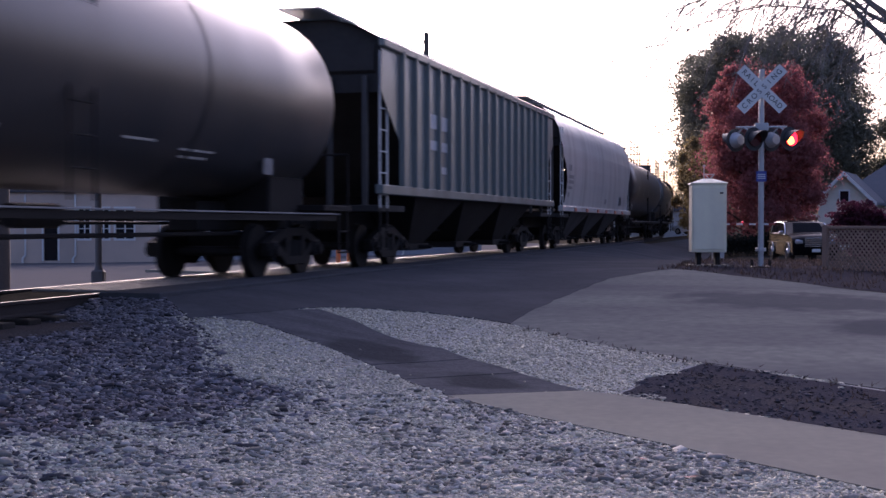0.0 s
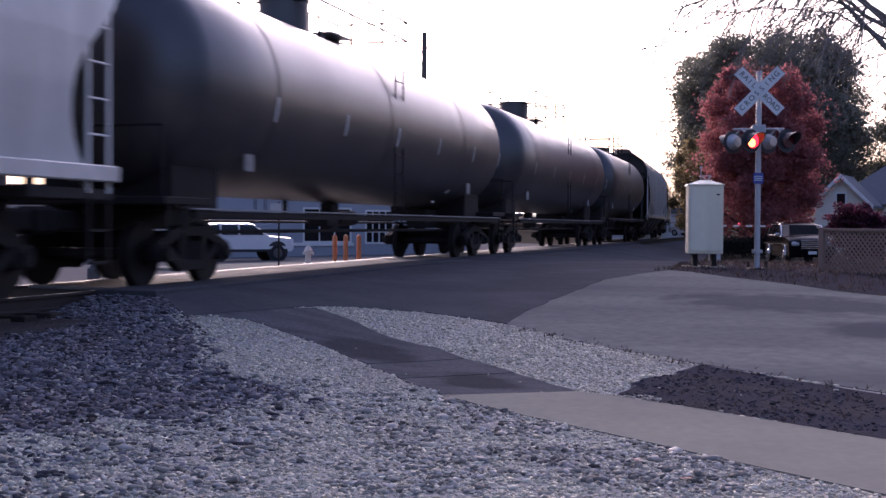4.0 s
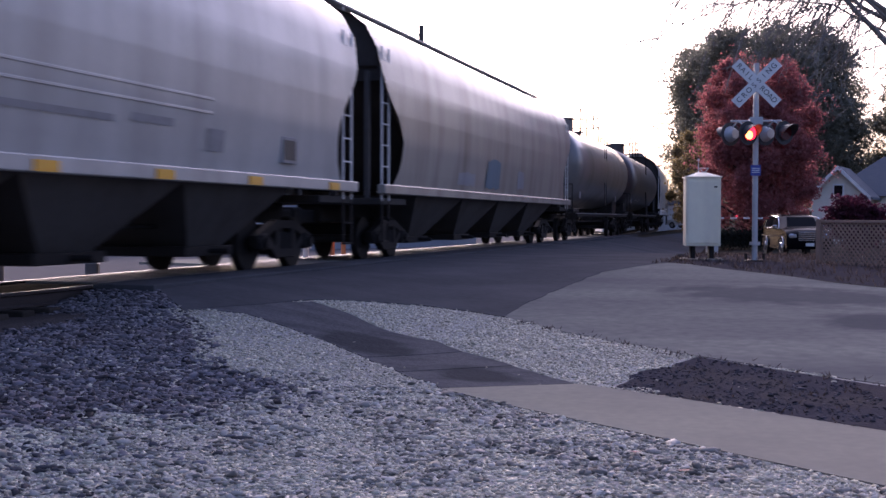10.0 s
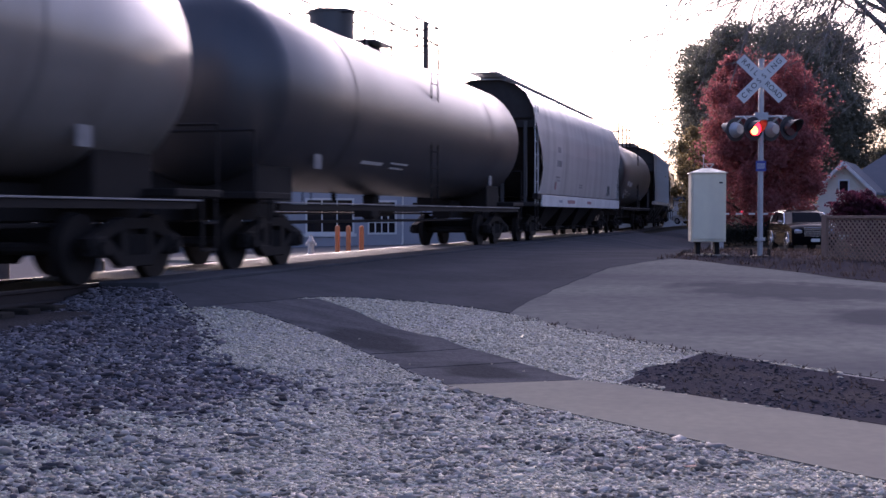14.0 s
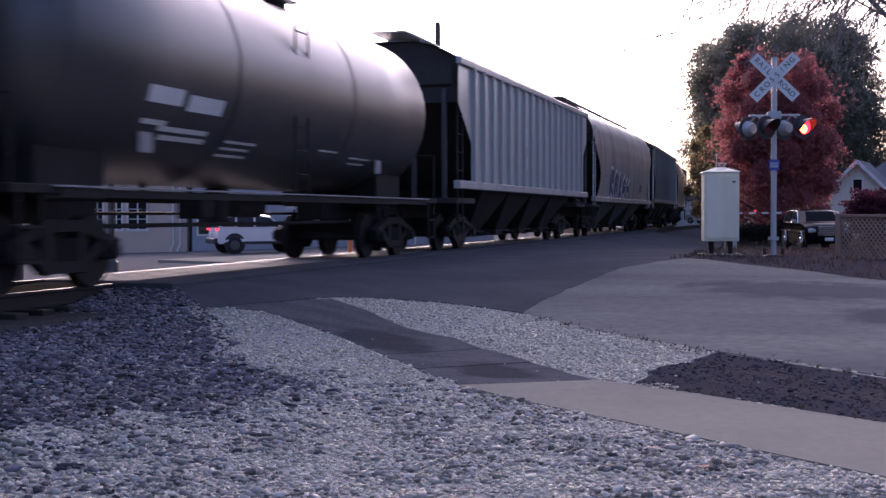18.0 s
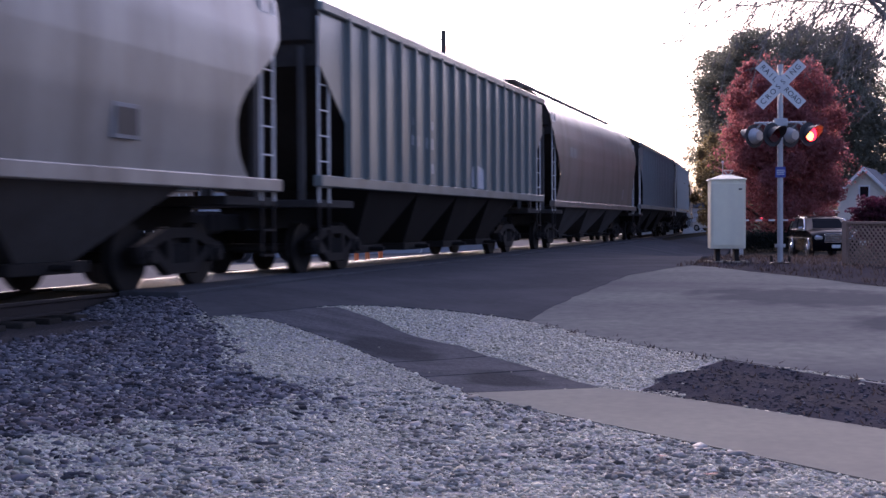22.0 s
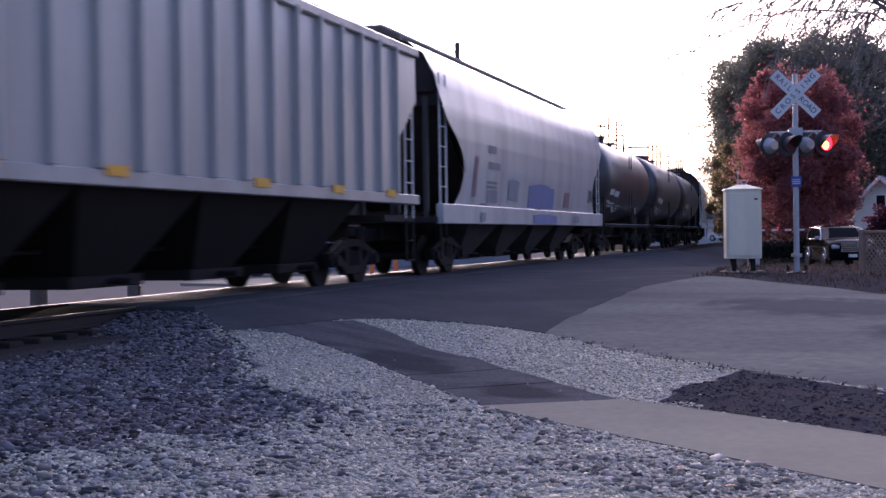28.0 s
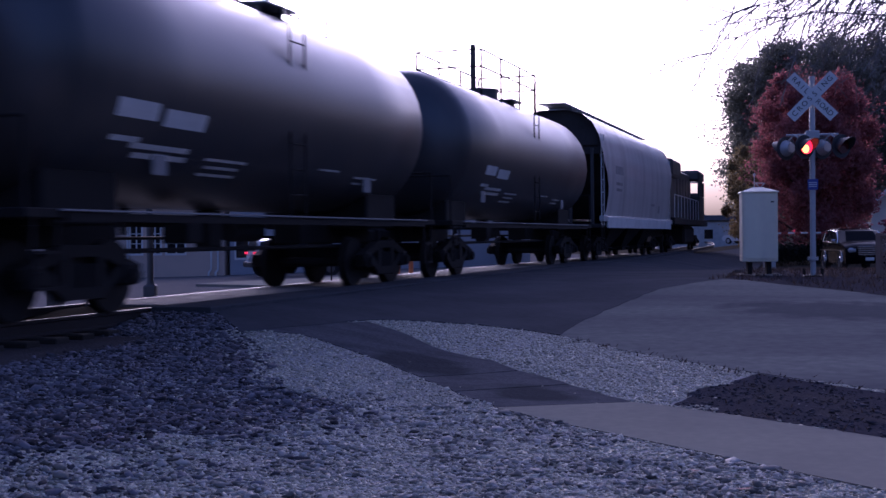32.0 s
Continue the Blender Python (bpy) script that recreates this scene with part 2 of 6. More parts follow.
def thing(name, m, label, category, group="", kind=""):
    ob = new(name)
    ob.empty_display_size = 0.3
    ob.matrix_basis = m
    return tagged(ob, label, category, group, kind)


def words(text, size, material, parent, m, name="lettering", label=""):
    cu = bpy.data.curves.new(name, "FONT")
    cu.body, cu.size, cu.extrude, cu.align_x, cu.align_y = text, size, 0.001, "CENTER", "CENTER"
    tmp = bpy.data.objects.new("tmp_text", cu)
    me = bpy.data.meshes.new_from_object(tmp)
    bpy.data.objects.remove(tmp)
    me.materials.clear()
    me.materials.append(material)
    ob = put(name, me, parent, m)
    return tagged(ob, label) if label else ob


# ---- ground, roads and track ----
def sm(a, b, v):
    t = min(max((v - a) / (b - a), 0.0), 1.0)
    return t * t * (3 - 2 * t)


def gz(x, y):
    """Height of the ground: the crossing lies higher than the yards on both sides."""
    yard = -0.67 + 0.6 * sm(7, 26, y) - 0.55 * sm(30, 48, y)
    bank = -0.27 + 0.24 * sm(11.5, 13.8, y) * (1 - 0.6 * sm(60, 64, y))
    if x > 0:
        return bank + (yard - bank) * sm(1.1, 5.5, x)
    return bank + (-0.74 - bank) * sm(0.7, 5.3, -x) - 0.36 * sm(7, 28, -x)


def drape(name, outline, material, lift, step, thick=0.0, parent=None):
    """A sheet or slab with that outline, laid over the ground."""
    bm = bmesh.new()
    bm.faces.new([bm.verts.new((x, y, 0)) for x, y in outline])
    xs, ys = [p[0] for p in outline], [p[1] for p in outline]
    for axis, lo, hi in ((0, min(xs), max(xs)), (1, min(ys), max(ys))):
        k = lo + step
        while k < hi:
            co, no = (Vector((k, 0, 0)), Vector((1, 0, 0))) if axis == 0 else (Vector((0, k, 0)), Vector((0, 1, 0)))
            bmesh.ops.bisect_plane(bm, geom=bm.verts[:] + bm.edges[:] + bm.faces[:], plane_co=co, plane_no=no)
            k += step
    for f in bm.faces:
        f.normal_update()
        if f.normal.z < 0:
            f.normal_flip()
    bmesh.ops.triangulate(bm, faces=bm.faces[:])
    for v in bm.verts:
        v.co.z = gz(v.co.x, v.co.y) + lift
    if thick:
        rim = [e for e in bm.edges if e.is_boundary]
        for v in bmesh.ops.extrude_edge_only(bm, edges=rim)["geom"]:
            if isinstance(v, bmesh.types.BMVert):
                v.co.z -= thick
    me = bpy.data.meshes.new(name)
    bm.to_mesh(me)
    bm.free()
    me.materials.append(material)
    for f in me.polygons:
        f.use_smooth = True
    me.set_sharp_from_angle(angle=radians(40))
    return put(name, me, parent)


def rough_line(points, wobble, step=0.3):
    """Points along a broken line, made uneven."""
    out = []
    for a, b in zip(points, points[1:]):
        a, b = Vector(a), Vector(b)
        k = max(1, int((b - a).length / step))
        side = Vector((-(b - a).y, (b - a).x)).normalized()
        for i in range(k):
            p = a.lerp(b, i / k)
            out.append(tuple(p + side * (wobble * noise.noise((p.x * 2.3, p.y * 2.3, 0.3)) if i else 0)))
    return out + [tuple(points[-1])]


def ground_sheet():
    xs = [-1500, -700, -300, -150, -80, -50, -35, -26, -20, -16] + [-14 + 0.5 * i for i in range(57)] + [16, 20, 26, 35, 50, 80, 150, 300, 700, 1500]
    ys = [-900, -300, -120, -50, -20, -8] + [-4 + 0.5 * i for i in range(81)] + [38, 41, 45, 50, 56, 60, 64, 72, 85, 110, 160, 300, 700, 1500, 3000]
    v = [(x, y, gz(x, y) - (0.1 if 1.9 < x < 6.2 and 14.5 < y < 58 else 0)) for y in ys for x in xs]
    w = len(xs)
    f = [(j * w + i, j * w + i + 1, (j + 1) * w + i + 1, (j + 1) * w + i) for j in range(len(ys) - 1) for i in range(w - 1)]
    me = bpy.data.meshes.new("ground")
    me.from_pydata(v, [], f)
    me.materials.append(FIELD)
    for p in me.polygons:
        p.use_smooth = True
    tagged(put("ground", me), "dry grass and trodden earth beside the railway", "ground", kind="structure")


ROAD_EDGE = rough_line([(2.38, 12.6), (2.61, 12.97), (2.93, 13.58), (3.15, 14.66), (3.63, 15.26), (4.28, 15.65), (4.91, 15.58), (5.46, 15.26)], 0.05, 0.2)
SEAM = rough_line([(5.46, 15.26), (5.42, 16.68), (5.53, 18.67), (5.72, 22.16), (6.06, 23.46), (6.52, 25.35)], 0.06, 0.25)
ROAD_NEAR = rough_line([(5.46, 15.26), (6.36, 14.12), (7.25, 13.27), (8.06, 12.54), (9.03, 11.8), (9.66, 11.27), (14.0, 7.7)], 0.06, 0.25)
ROAD_FAR = rough_line([(18.0, 12.0), (10.22, 19.9), (9.53, 20.66), (8.83, 21.8), (7.73, 23.31), (7.01, 24.73), (6.52, 25.35)], 0.04)
WALK_LEFT = [(6.08, 10.08), (6.76, 9.47), (7.28, 9.07), (7.74, 8.71), (8.32, 8.23), (9.41, 7.32), (13.0, 4.3)]
WALK_RIGHT = [(14.5, 5.6), (9.52, 9.09), (8.89, 9.53), (8.24, 9.97), (7.6, 10.37), (7.15, 10.6)]
PATH_LEFT = rough_line([(2.45, 12.75), (2.95, 12.92), (3.61, 12.65), (4.32, 12.16), (4.71, 11.77), (5.5, 10.81), (6.08, 10.09)], 0.06, 0.2)
PATH_RIGHT = rough_line([(7.15, 10.61), (6.48, 11.38), (5.69, 12.3), (5.24, 12.95), (4.57, 13.3), (3.94, 13.93), (3.2, 14.45)], 0.06, 0.2)
SOIL_EDGE = rough_line([(7.5, 10.5), (7.59, 11.32), (7.86, 11.79), (8.04, 12.5)], 0.14, 0.12)
BALLAST_EDGE = [(2.18, 12.55), (2.72, 12.0), (3.28, 11.08), (3.66, 10.3), (4.65, 9.95), (4.83, 9.7), (4.71, 8.9), (4.5, 8.2), (4.0, 7.0), (3.3, 4.0), (3.0, -6.0)]


def surfaces():
    dark_patches(ASPHALT_OLD, (0.07, 0.07, 0.075), [(8.9, 18.5, 2.6, 1.6, -20), (10.2, 15.6, 1.3, 1.2, 0)])
    dark_patches(ASPHALT_PATH, (0.05, 0.05, 0.052), [(4.6, 12.4, 1.0, 0.5, -45), (6.2, 10.9, 0.7, 0.4, -45)], 0.8)
    ground_sheet()

    def s(name, outline, material, lift, step, label, category, thick=0.0):
        return tagged(drape(name, outline, material, lift, step, thick), label, category, kind="structure")

    s("gravel_yard", [(0.9, -20), (16, -20), (16, 8), (8.0, 13.2), (5.4, 15.5), (4.2, 15.9), (3.0, 14.8), (1.9, 13.2), (0.9, 12.8)], EARTH, 0.008, 0.5, "pale crushed-stone gravel yard beside the track", "gravel")
    s("road", [(1.55, 13.5)] + ROAD_EDGE + SEAM[1:] + [(6.1, 34), (5.0, 60), (4.4, 90), (1.55, 90)], ASPHALT_DARK, 0.022, 0.6, "dark patched asphalt approach at the railway crossing", "road", 0.06)
    s("side_road", ROAD_NEAR + [(30, -6), (36, 0)] + ROAD_FAR[:-1] + SEAM[::-1][:-1], ASPHALT_OLD, 0.016, 0.6, "worn pale grey asphalt side road", "road", 0.05)
    s("soil_strip", SOIL_EDGE + [(9.6, 11.2), (14, 7.6), (14.6, 5.7), (9.52, 9.14), (8.24, 10.02)], SOIL, 0.014, 0.3, "dark bare soil strip between pavement and road", "soil")
    s("verge", [(6.55, 25.4), (7.05, 24.8), (7.78, 23.4), (8.88, 21.9), (9.58, 20.76), (10.27, 20.0), (18, 12.1), (30, 20), (20, 48), (6.4, 48)], SOIL, 0.01, 0.7, "brown verge with leaf litter round the signal", "verge")
    s("far_street", [(-60, 8), (-5.6, 10), (-4.4, 15.2), (-1.95, 14.4), (-1.95, 60), (-4.2, 90), (-30, 140), (-90, 110)], STREET, 0.012, 1.5, "pale grey street and forecourt across the track", "street")
    far_walk = [(-5.4, 33.5), (-4.7, 40), (-4.6, 62), (-5.6, 90), (-8.6, 90), (-8.4, 62), (-9.0, 45), (-12.5, 40), (-12.5, 38)]
    s("far_pavement", far_walk, CONCRETE, 0.10, 1.0, "pale concrete pavement across the track", "pavement", 0.2)
    s("far_lawn", [(-2.0, -20), (-2.0, 13.6), (-3.6, 15.2), (-5.4, 15.0), (-6.4, 8), (-7, -20)], mat("dark_lawn", (0.035, 0.036, 0.025), (0.02, 0.022, 0.015), rough=0.95, grain=20, bump=0.6, spec=0.0), 0.024, 1.0, "strip of short dark grass across the track", "grass")
    walk_ob = s("pavement", WALK_LEFT + WALK_RIGHT, CONCRETE, 0.02, 0.35, "pale concrete pavement ending at the gravel", "pavement", 0.09)
    # the asphalt path from the pavement to the crossing: three patches with open joints
    cut = [0.0, 0.60, 0.79, 1.0]

    def along(line, k):
        pts = [Vector(p) for p in line]
        total = sum((b - a).length for a, b in zip(pts, pts[1:]))
        d = k * total
        for i, (a, b) in enumerate(zip(pts, pts[1:])):
            if d <= (b - a).length + 1e-6:
                return i, a.lerp(b, d / (b - a).length)
            d -= (b - a).length
        return len(pts) - 2, pts[-1]

    right = PATH_RIGHT[::-1]
    path = thing("asphalt_path", pose(0, 0, 0), "cracked dark asphalt footpath in three patches", "path", kind="structure")
    for a, b in zip(cut, cut[1:]):
        e = 0.004 if a else 0.0
        i0, p0 = along(PATH_LEFT, a + e)
        i1, p1 = along(PATH_LEFT, b - 0.004)
        j0, q0 = along(right, a + e)
        j1, q1 = along(right, b - 0.004)
        ring = [tuple(p0)] + PATH_LEFT[i0 + 1:i1 + 1] + [tuple(p1), tuple(q1)] + right[j0 + 1:j1 + 1][::-1] + [tuple(q0)]
        drape("patch", ring, ASPHALT_PATH, 0.017, 0.3, 0.06, path)


def stones(name, count, region, keep, size, material, label, seed, lift=0.0):
    """Loose angular stones, joined; region: x0, y0, x1, y1; keep says where they lie."""
    rng = np.random.default_rng(seed)
    bm = bmesh.new()
    bmesh.ops.create_icosphere(bm, subdivisions=1, radius=1.0)
    base = np.array([v.co[:] for v in bm.verts])
    tri = np.array([[v.index for v in f.verts] for f in bm.faces])
    bm.free()
    x = rng.uniform(region[0], region[2], count)
    y = rng.uniform(region[1], region[3], count)
    seen = IN_VIEW(x, y)
    x, y = x[seen], y[seen]
    ok = keep(x, y, rng)
    x, y = x[ok], y[ok]
    n = len(x)
    r = rng.uniform(size[0], size[1], n) * np.where(rng.random(n) > 0.06, 1.0, 1.5)
    axes = rng.uniform((0.95, 0.55, 0.3), (1.6, 1.0, 0.6), (n, 3)) * r[:, None]
    V = base[None] * rng.uniform(0.45, 1.45, (n, len(base), 1)) * axes[:, None]
    a, b = rng.uniform(0, 6.283, n), rng.uniform(-0.8, 0.8, n)
    ca, sa, cb, sb = np.cos(a), np.sin(a), np.cos(b), np.sin(b)
    X, Y, Z = V[:, :, 0], V[:, :, 1], V[:, :, 2]
    Y, Z = Y * cb[:, None] - Z * sb[:, None], Y * sb[:, None] + Z * cb[:, None]
    X, Y = X * ca[:, None] - Y * sa[:, None], X * sa[:, None] + Y * ca[:, None]
    ground = np.array([gz(p, q) for p, q in zip(x.tolist(), y.tolist())])
    h = ground + lift + np.where(IN_PATH(x, y), 0.012, 0.0) + r * rng.uniform(0.1, 0.5, n)
    V = np.stack((X + x[:, None], Y + y[:, None], Z + h[:, None]), 2)
    T = (tri[None] + (np.arange(n) * len(base))[:, None, None]).reshape(-1, 3)
    me = bpy.data.meshes.new(name)
    me.vertices.add(V.size // 3)
    me.vertices.foreach_set("co", V.reshape(-1))
    me.loops.add(T.size)
    me.loops.foreach_set("vertex_index", T.reshape(-1))
    me.polygons.add(len(T))
    me.polygons.foreach_set("loop_start", np.arange(0, T.size, 3))
    me.update(calc_edges=True)
    me.materials.append(material)
    return tagged(put(name, me), label, "stones", kind="stuff")


def inside(poly):
    """A test, for numbers or arrays, whether points lie in the outline."""
    def test(x, y):
        x, y = np.asarray(x, dtype=float), np.asarray(y, dtype=float)
        odd = np.zeros(x.shape, dtype=bool)
        for (px, py), (qx, qy) in zip(poly, poly[1:] + poly[:1]):
            if py != qy:
                odd ^= ((py > y) != (qy > y)) & (x < (qx - px) * (y - py) / (qy - py) + px)
        return odd
    return test


IN_ROAD = inside([(1.55, 13.5)] + ROAD_EDGE + [(5.4, 30), (1.55, 30)])
IN_WALK = inside(WALK_LEFT + WALK_RIGHT)
IN_PATH = inside(PATH_LEFT + PATH_RIGHT)
IN_SIDE = inside(ROAD_NEAR + [(30, -6), (36, 0)] + [(10.25, 19.9), (6.5, 25.3), (5.46, 19)])
IN_SOIL = inside(SOIL_EDGE + [(9.6, 11.2), (14, 7.6), (14.6, 5.7), (9.52, 9.14), (8.24, 10.02)])
IN_BALLAST = inside([(0.4, -6), (0.4, 13.6), (1.9, 13.2)] + BALLAST_EDGE)
IN_VIEW = inside([(8.4, 2.4), (-3.6, 9.0), (2.4, 17.0), (5.4, 17.0), (9.2, 13.0), (10.6, 4.5)])


def wave(x, y, k, z):
    return np.array([noise.noise((p * k, q * k, z)) for p, q in zip(x.tolist(), y.tolist())])


def gravel_keep(x, y, rng):
    fuzz, luck = 0.22 * wave(x, y, 2.0, 0.0), rng.random(len(x))
    share = np.where(IN_BALLAST(x + fuzz, y - fuzz), 0.15, 1.0)
    share = np.where(IN_SOIL(x + fuzz, y + fuzz) | (IN_SOIL(x, y) & (x > 7.9)), 0.004, share)
    share = np.where(IN_PATH(x, y), 0.0012, share)
    share = np.where(IN_WALK(x, y) | IN_ROAD(x, y) | IN_SIDE(x, y), 0.0, share)
    return luck < share


def ballast_keep(x, y, rng):
    fuzz, luck = 0.3 * wave(x, y, 1.6, 4.0), rng.random(len(x))
    wide = 2.6 * fuzz
    lies = IN_BALLAST(x + fuzz, y - fuzz) | ((luck < 0.4) & IN_BALLAST(x + wide - 0.25, y - wide)) | ((x < 5.5) & (y < 9.5) & (luck < 0.12))
    return lies & ~IN_PATH(x, y) & ~IN_ROAD(x, y) & (x > 0.84)


def clod_keep(x, y, rng):
    return IN_SOIL(x, y) & ~IN_WALK(x, y) & (wave(x, y, 3.0, 2.0) > -0.25)


def coarse_keep(x, y, rng):
    out = IN_WALK(x, y) | IN_PATH(x, y) | IN_BALLAST(x, y)
    return ~out & (wave(x, y * 1.5, 1.4, 9.0) > -0.1) & (y < 10.6 - 0.35 * abs(x - 5.2))


PANEL = mat("crossing_concrete", (0.21, 0.195, 0.175), (0.15, 0.143, 0.13), rough=0.85, spec=0.04, grain=14, blotch=0.8, bump=0.05, dirt=(0.12, 0.11, 0.1), dirt_amount=0.4)


def track():
    t = thing("railway_track", pose(0, 0, 0), "single railway track with worn shiny rail heads", "track", kind="structure")

    def rail(x):
        # straight stretch, then a curve to the left
        prof = [(-0.07, -0.175), (0.07, -0.175), (0.07, -0.16), (0.012, -0.14), (0.012, -0.045), (0.037, -0.035), (0.037, -0.003), (-0.037, -0.003), (-0.037, -0.035), (-0.012, -0.045), (-0.012, -0.14), (-0.07, -0.16)]
        stations = [-420, -100, 0, 20, 40] + list(range(48, 520, 12))
        for name, pr, mt in (("rail", prof, RAIL_SIDE), ("rail_head", [(-0.02, -0.004), (0.02, -0.004), (0.018, 0.0), (-0.018, 0.0)], RAIL_TOP)):
            bm = bmesh.new()
            rings = []
            for s in stations:
                p, a = on_track(s)
                c, n = math.cos(a), math.sin(a)
                rings.append([bm.verts.new((p[0] + (x + u) * c, p[1] + (x + u) * n, w)) for u, w in pr])
            for r0, r1 in zip(rings, rings[1:]):
                for i in range(len(pr)):
                    bm.faces.new((r0[i], r0[(i + 1) % len(pr)], r1[(i + 1) % len(pr)], r1[i]))
            part(name, bm, mt, t)

    for x in (0.7175, -0.7175):
        rail(x)
    bm = bmesh.new()
    bm_box(bm, -1.15, -0.115, -0.33, 1.15, 0.115, -0.172, 0.012)
    tie = mesh_of(bm, "tie", TIE)
    for i in range(60):
        put("tie", tie, t, pose(random.uniform(-0.03, 0.03), -16 + 0.5 * i, 0, 0, 0, random.uniform(-0.8, 0.8)))
    # crossing surface between and beside the rails
    box("crossing_apron", ASPHALT_DARK, t, 0.80, 13.3, -0.2, 1.62, 62, 0.02, 0.01)
    for x0, x1, z1 in ((-0.63, 0.63, 0.0), (-1.3, -0.80, -0.04)):
        for k in range(20):
            y = 14.0 + 2.4 * k
            box("crossing_panel", PANEL, t, x0, y + 0.012, -0.2, x1, y + 2.388, z1, 0.012)
    bm = bmesh.new()
    vs = []
    for x, z in ((-2.6, -0.42), (-1.5, -0.2), (1.5, -0.2), (2.6, -0.42)):
        vs.append([bm.verts.new((x, y, z - 0.03)) for y in (-420, 14.2)])
    for a, b in zip(vs, vs[1:]):
        bm.faces.new((a[0], b[0], b[1], a[1]))
    part("ballast_bed", bm, mat("ballast_bed", (0.11, 0.095, 0.09), (0.05, 0.045, 0.042), rough=0.95, grain=30, bump=0.9, dist=0.03, spec=0.0), t)


# ---- the train ----
SPEED = 11.2
BEND_Y, BEND_R = 48.0, 640.0


def on_track(s):
    """The place and the turn of the track's centre line, s metres along it."""
    if s <= BEND_Y:
        return (0.0, s), 0.0
    a = (s - BEND_Y) / BEND_R
    return (BEND_R * (math.cos(a) - 1), BEND_Y + BEND_R * math.sin(a)), a


def shared_meshes():
    out = {}
    bm = bmesh.new()
    m = Matrix.Rotation(radians(90), 4, "Y")
    for r, x0, x1 in ((0.42, -0.065, 0.05), (0.445, 0.03, 0.062)):
        bmesh.ops.create_cone(bm, cap_ends=True, segments=28, radius1=r, radius2=r, depth=x1 - x0, matrix=Matrix.Translation(((x0 + x1) / 2, 0, 0)) @ m)
    bmesh.ops.create_cone(bm, cap_ends=True, segments=16, radius1=0.15, radius2=0.11, depth=0.12, matrix=Matrix.Translation((-0.1, 0, 0)) @ m)
    out["wheel"] = mesh_of(bm, "wheel", WHEEL, True)
    bm = bmesh.new()
    bm_rod(bm, (-0.7, 0, 0), (0.7, 0, 0), 0.08, 10)
    out["axle"] = mesh_of(bm, "axle", WHEEL, True)
    # cast side frame: an arch with journal boxes and a window for the springs
    bm = bmesh.new()
    for a, b in (((-1.05, 0.50), (-0.72, 0.60)), ((-0.72, 0.60), (-0.36, 0.72)), ((-0.36, 0.72), (0.36, 0.72)), ((0.36, 0.72), (0.72, 0.60)), ((0.72, 0.60), (1.05, 0.50)), ((-0.72, 0.50), (-0.34, 0.26)), ((-0.34, 0.26), (0.34, 0.26)), ((0.34, 0.26), (0.72, 0.50)), ((-0.32, 0.26), (-0.32, 0.72)), ((0.32, 0.26), (0.32, 0.72))):
        vs = bm_box(bm, -0.07, -0.5, -0.065, 0.07, 0.5, 0.065)
        A, B = Vector((0, *a)), Vector((0, *b))
        d = B - A
        mm = Matrix.Translation((A + B) / 2) @ Matrix.Rotation(math.atan2(d.z, d.y), 4, "X")
        for v in vs:
            v.co = mm @ Vector((v.co.x, v.co.y * (d.length + 0.1), v.co.z))
    for y in (-0.89, 0.89):
        bm_box(bm, -0.1, y - 0.15, 0.32, 0.11, y + 0.15, 0.58, 0.03)
        bm_rod(bm, (0.1, y, 0.43), (0.17, y, 0.43), 0.09, 10)
    for y in (-0.18, 0.0, 0.18):
        bm_rod(bm, (0, y, 0.32), (0, y, 0.58), 0.075, 8)
    out["side_frame"] = mesh_of(bm, "side_frame", STEEL_DARK)
    bm = bmesh.new()
    bm_box(bm, -0.95, -0.18, 0.42, 0.95, 0.18, 0.72, 0.03)
    out["bolster"] = mesh_of(bm, "bolster", STEEL_DARK)
    bm = bmesh.new()
    bm_box(bm, -0.12, -0.62, 0.72, 0.12, 0.28, 0.98, 0.03)
    bm_box(bm, -0.17, 0.22, 0.68, 0.17, 0.5, 1.02, 0.05)
    out["coupler"] = mesh_of(bm, "coupler", STEEL_DARK)
    bm = bmesh.new()
    bm_box(bm, -0.01, -0.22, -0.06, 0.01, 0.22, 0.06)
    out["reflector"] = mesh_of(bm, "reflector", AMBER)
    out["tape"] = out["reflector"].copy()
    out["tape"].materials[0] = mat("orange_red_tape", (0.6, 0.16, 0.07), (0.5, 0.13, 0.06), rough=0.4, bump=0, dirt_amount=0.2)
    # a ladder 2.9 m tall
    bm = bmesh.new()
    for y in (-0.21, 0.21):
        bm_box(bm, -0.012, y - 0.025, 0, 0.012, y + 0.025, 2.9)
    for i in range(7):
        bm_rod(bm, (0, -0.21, 0.25 + 0.4 * i), (0, 0.21, 0.25 + 0.4 * i), 0.013, 6)
    out["ladder"] = mesh_of(bm, "ladder", WHITE_TRIM)
    out["ladder_dark"] = out["ladder"].copy()
    out["ladder_dark"].materials[0] = STEEL_DARK
    bm = bmesh.new()
    bm_box(bm, -0.045, -0.045, 1.2, 0.045, 0.045, 3.6)
    # post colour darkened for the shade between wagons
    out["end_post"] = mesh_of(bm, "end_post", mat("post_grey", (0.08, 0.076, 0.074), (0.05, 0.047, 0.045), rough=0.7, grain=12, bump=0.1, dirt_amount=0.4))
    # sill step
    bm = bmesh.new()
    for y in (-0.2, 0.2):
        bm_box(bm, -0.015, y - 0.02, -0.75, 0.015, y + 0.02, 0)
    for z in (-0.38, -0.74):
        bm_box(bm, -0.03, -0.2, z - 0.015, 0.03, 0.2, z + 0.015)
    out["step"] = mesh_of(bm, "step", STEEL_DARK)
    # outlet pocket below a bay
    bm = bmesh.new()
    vs = bm_box(bm, -0.9, -0.75, 0.28, 0.9, 0.75, 0.42, 0.01)
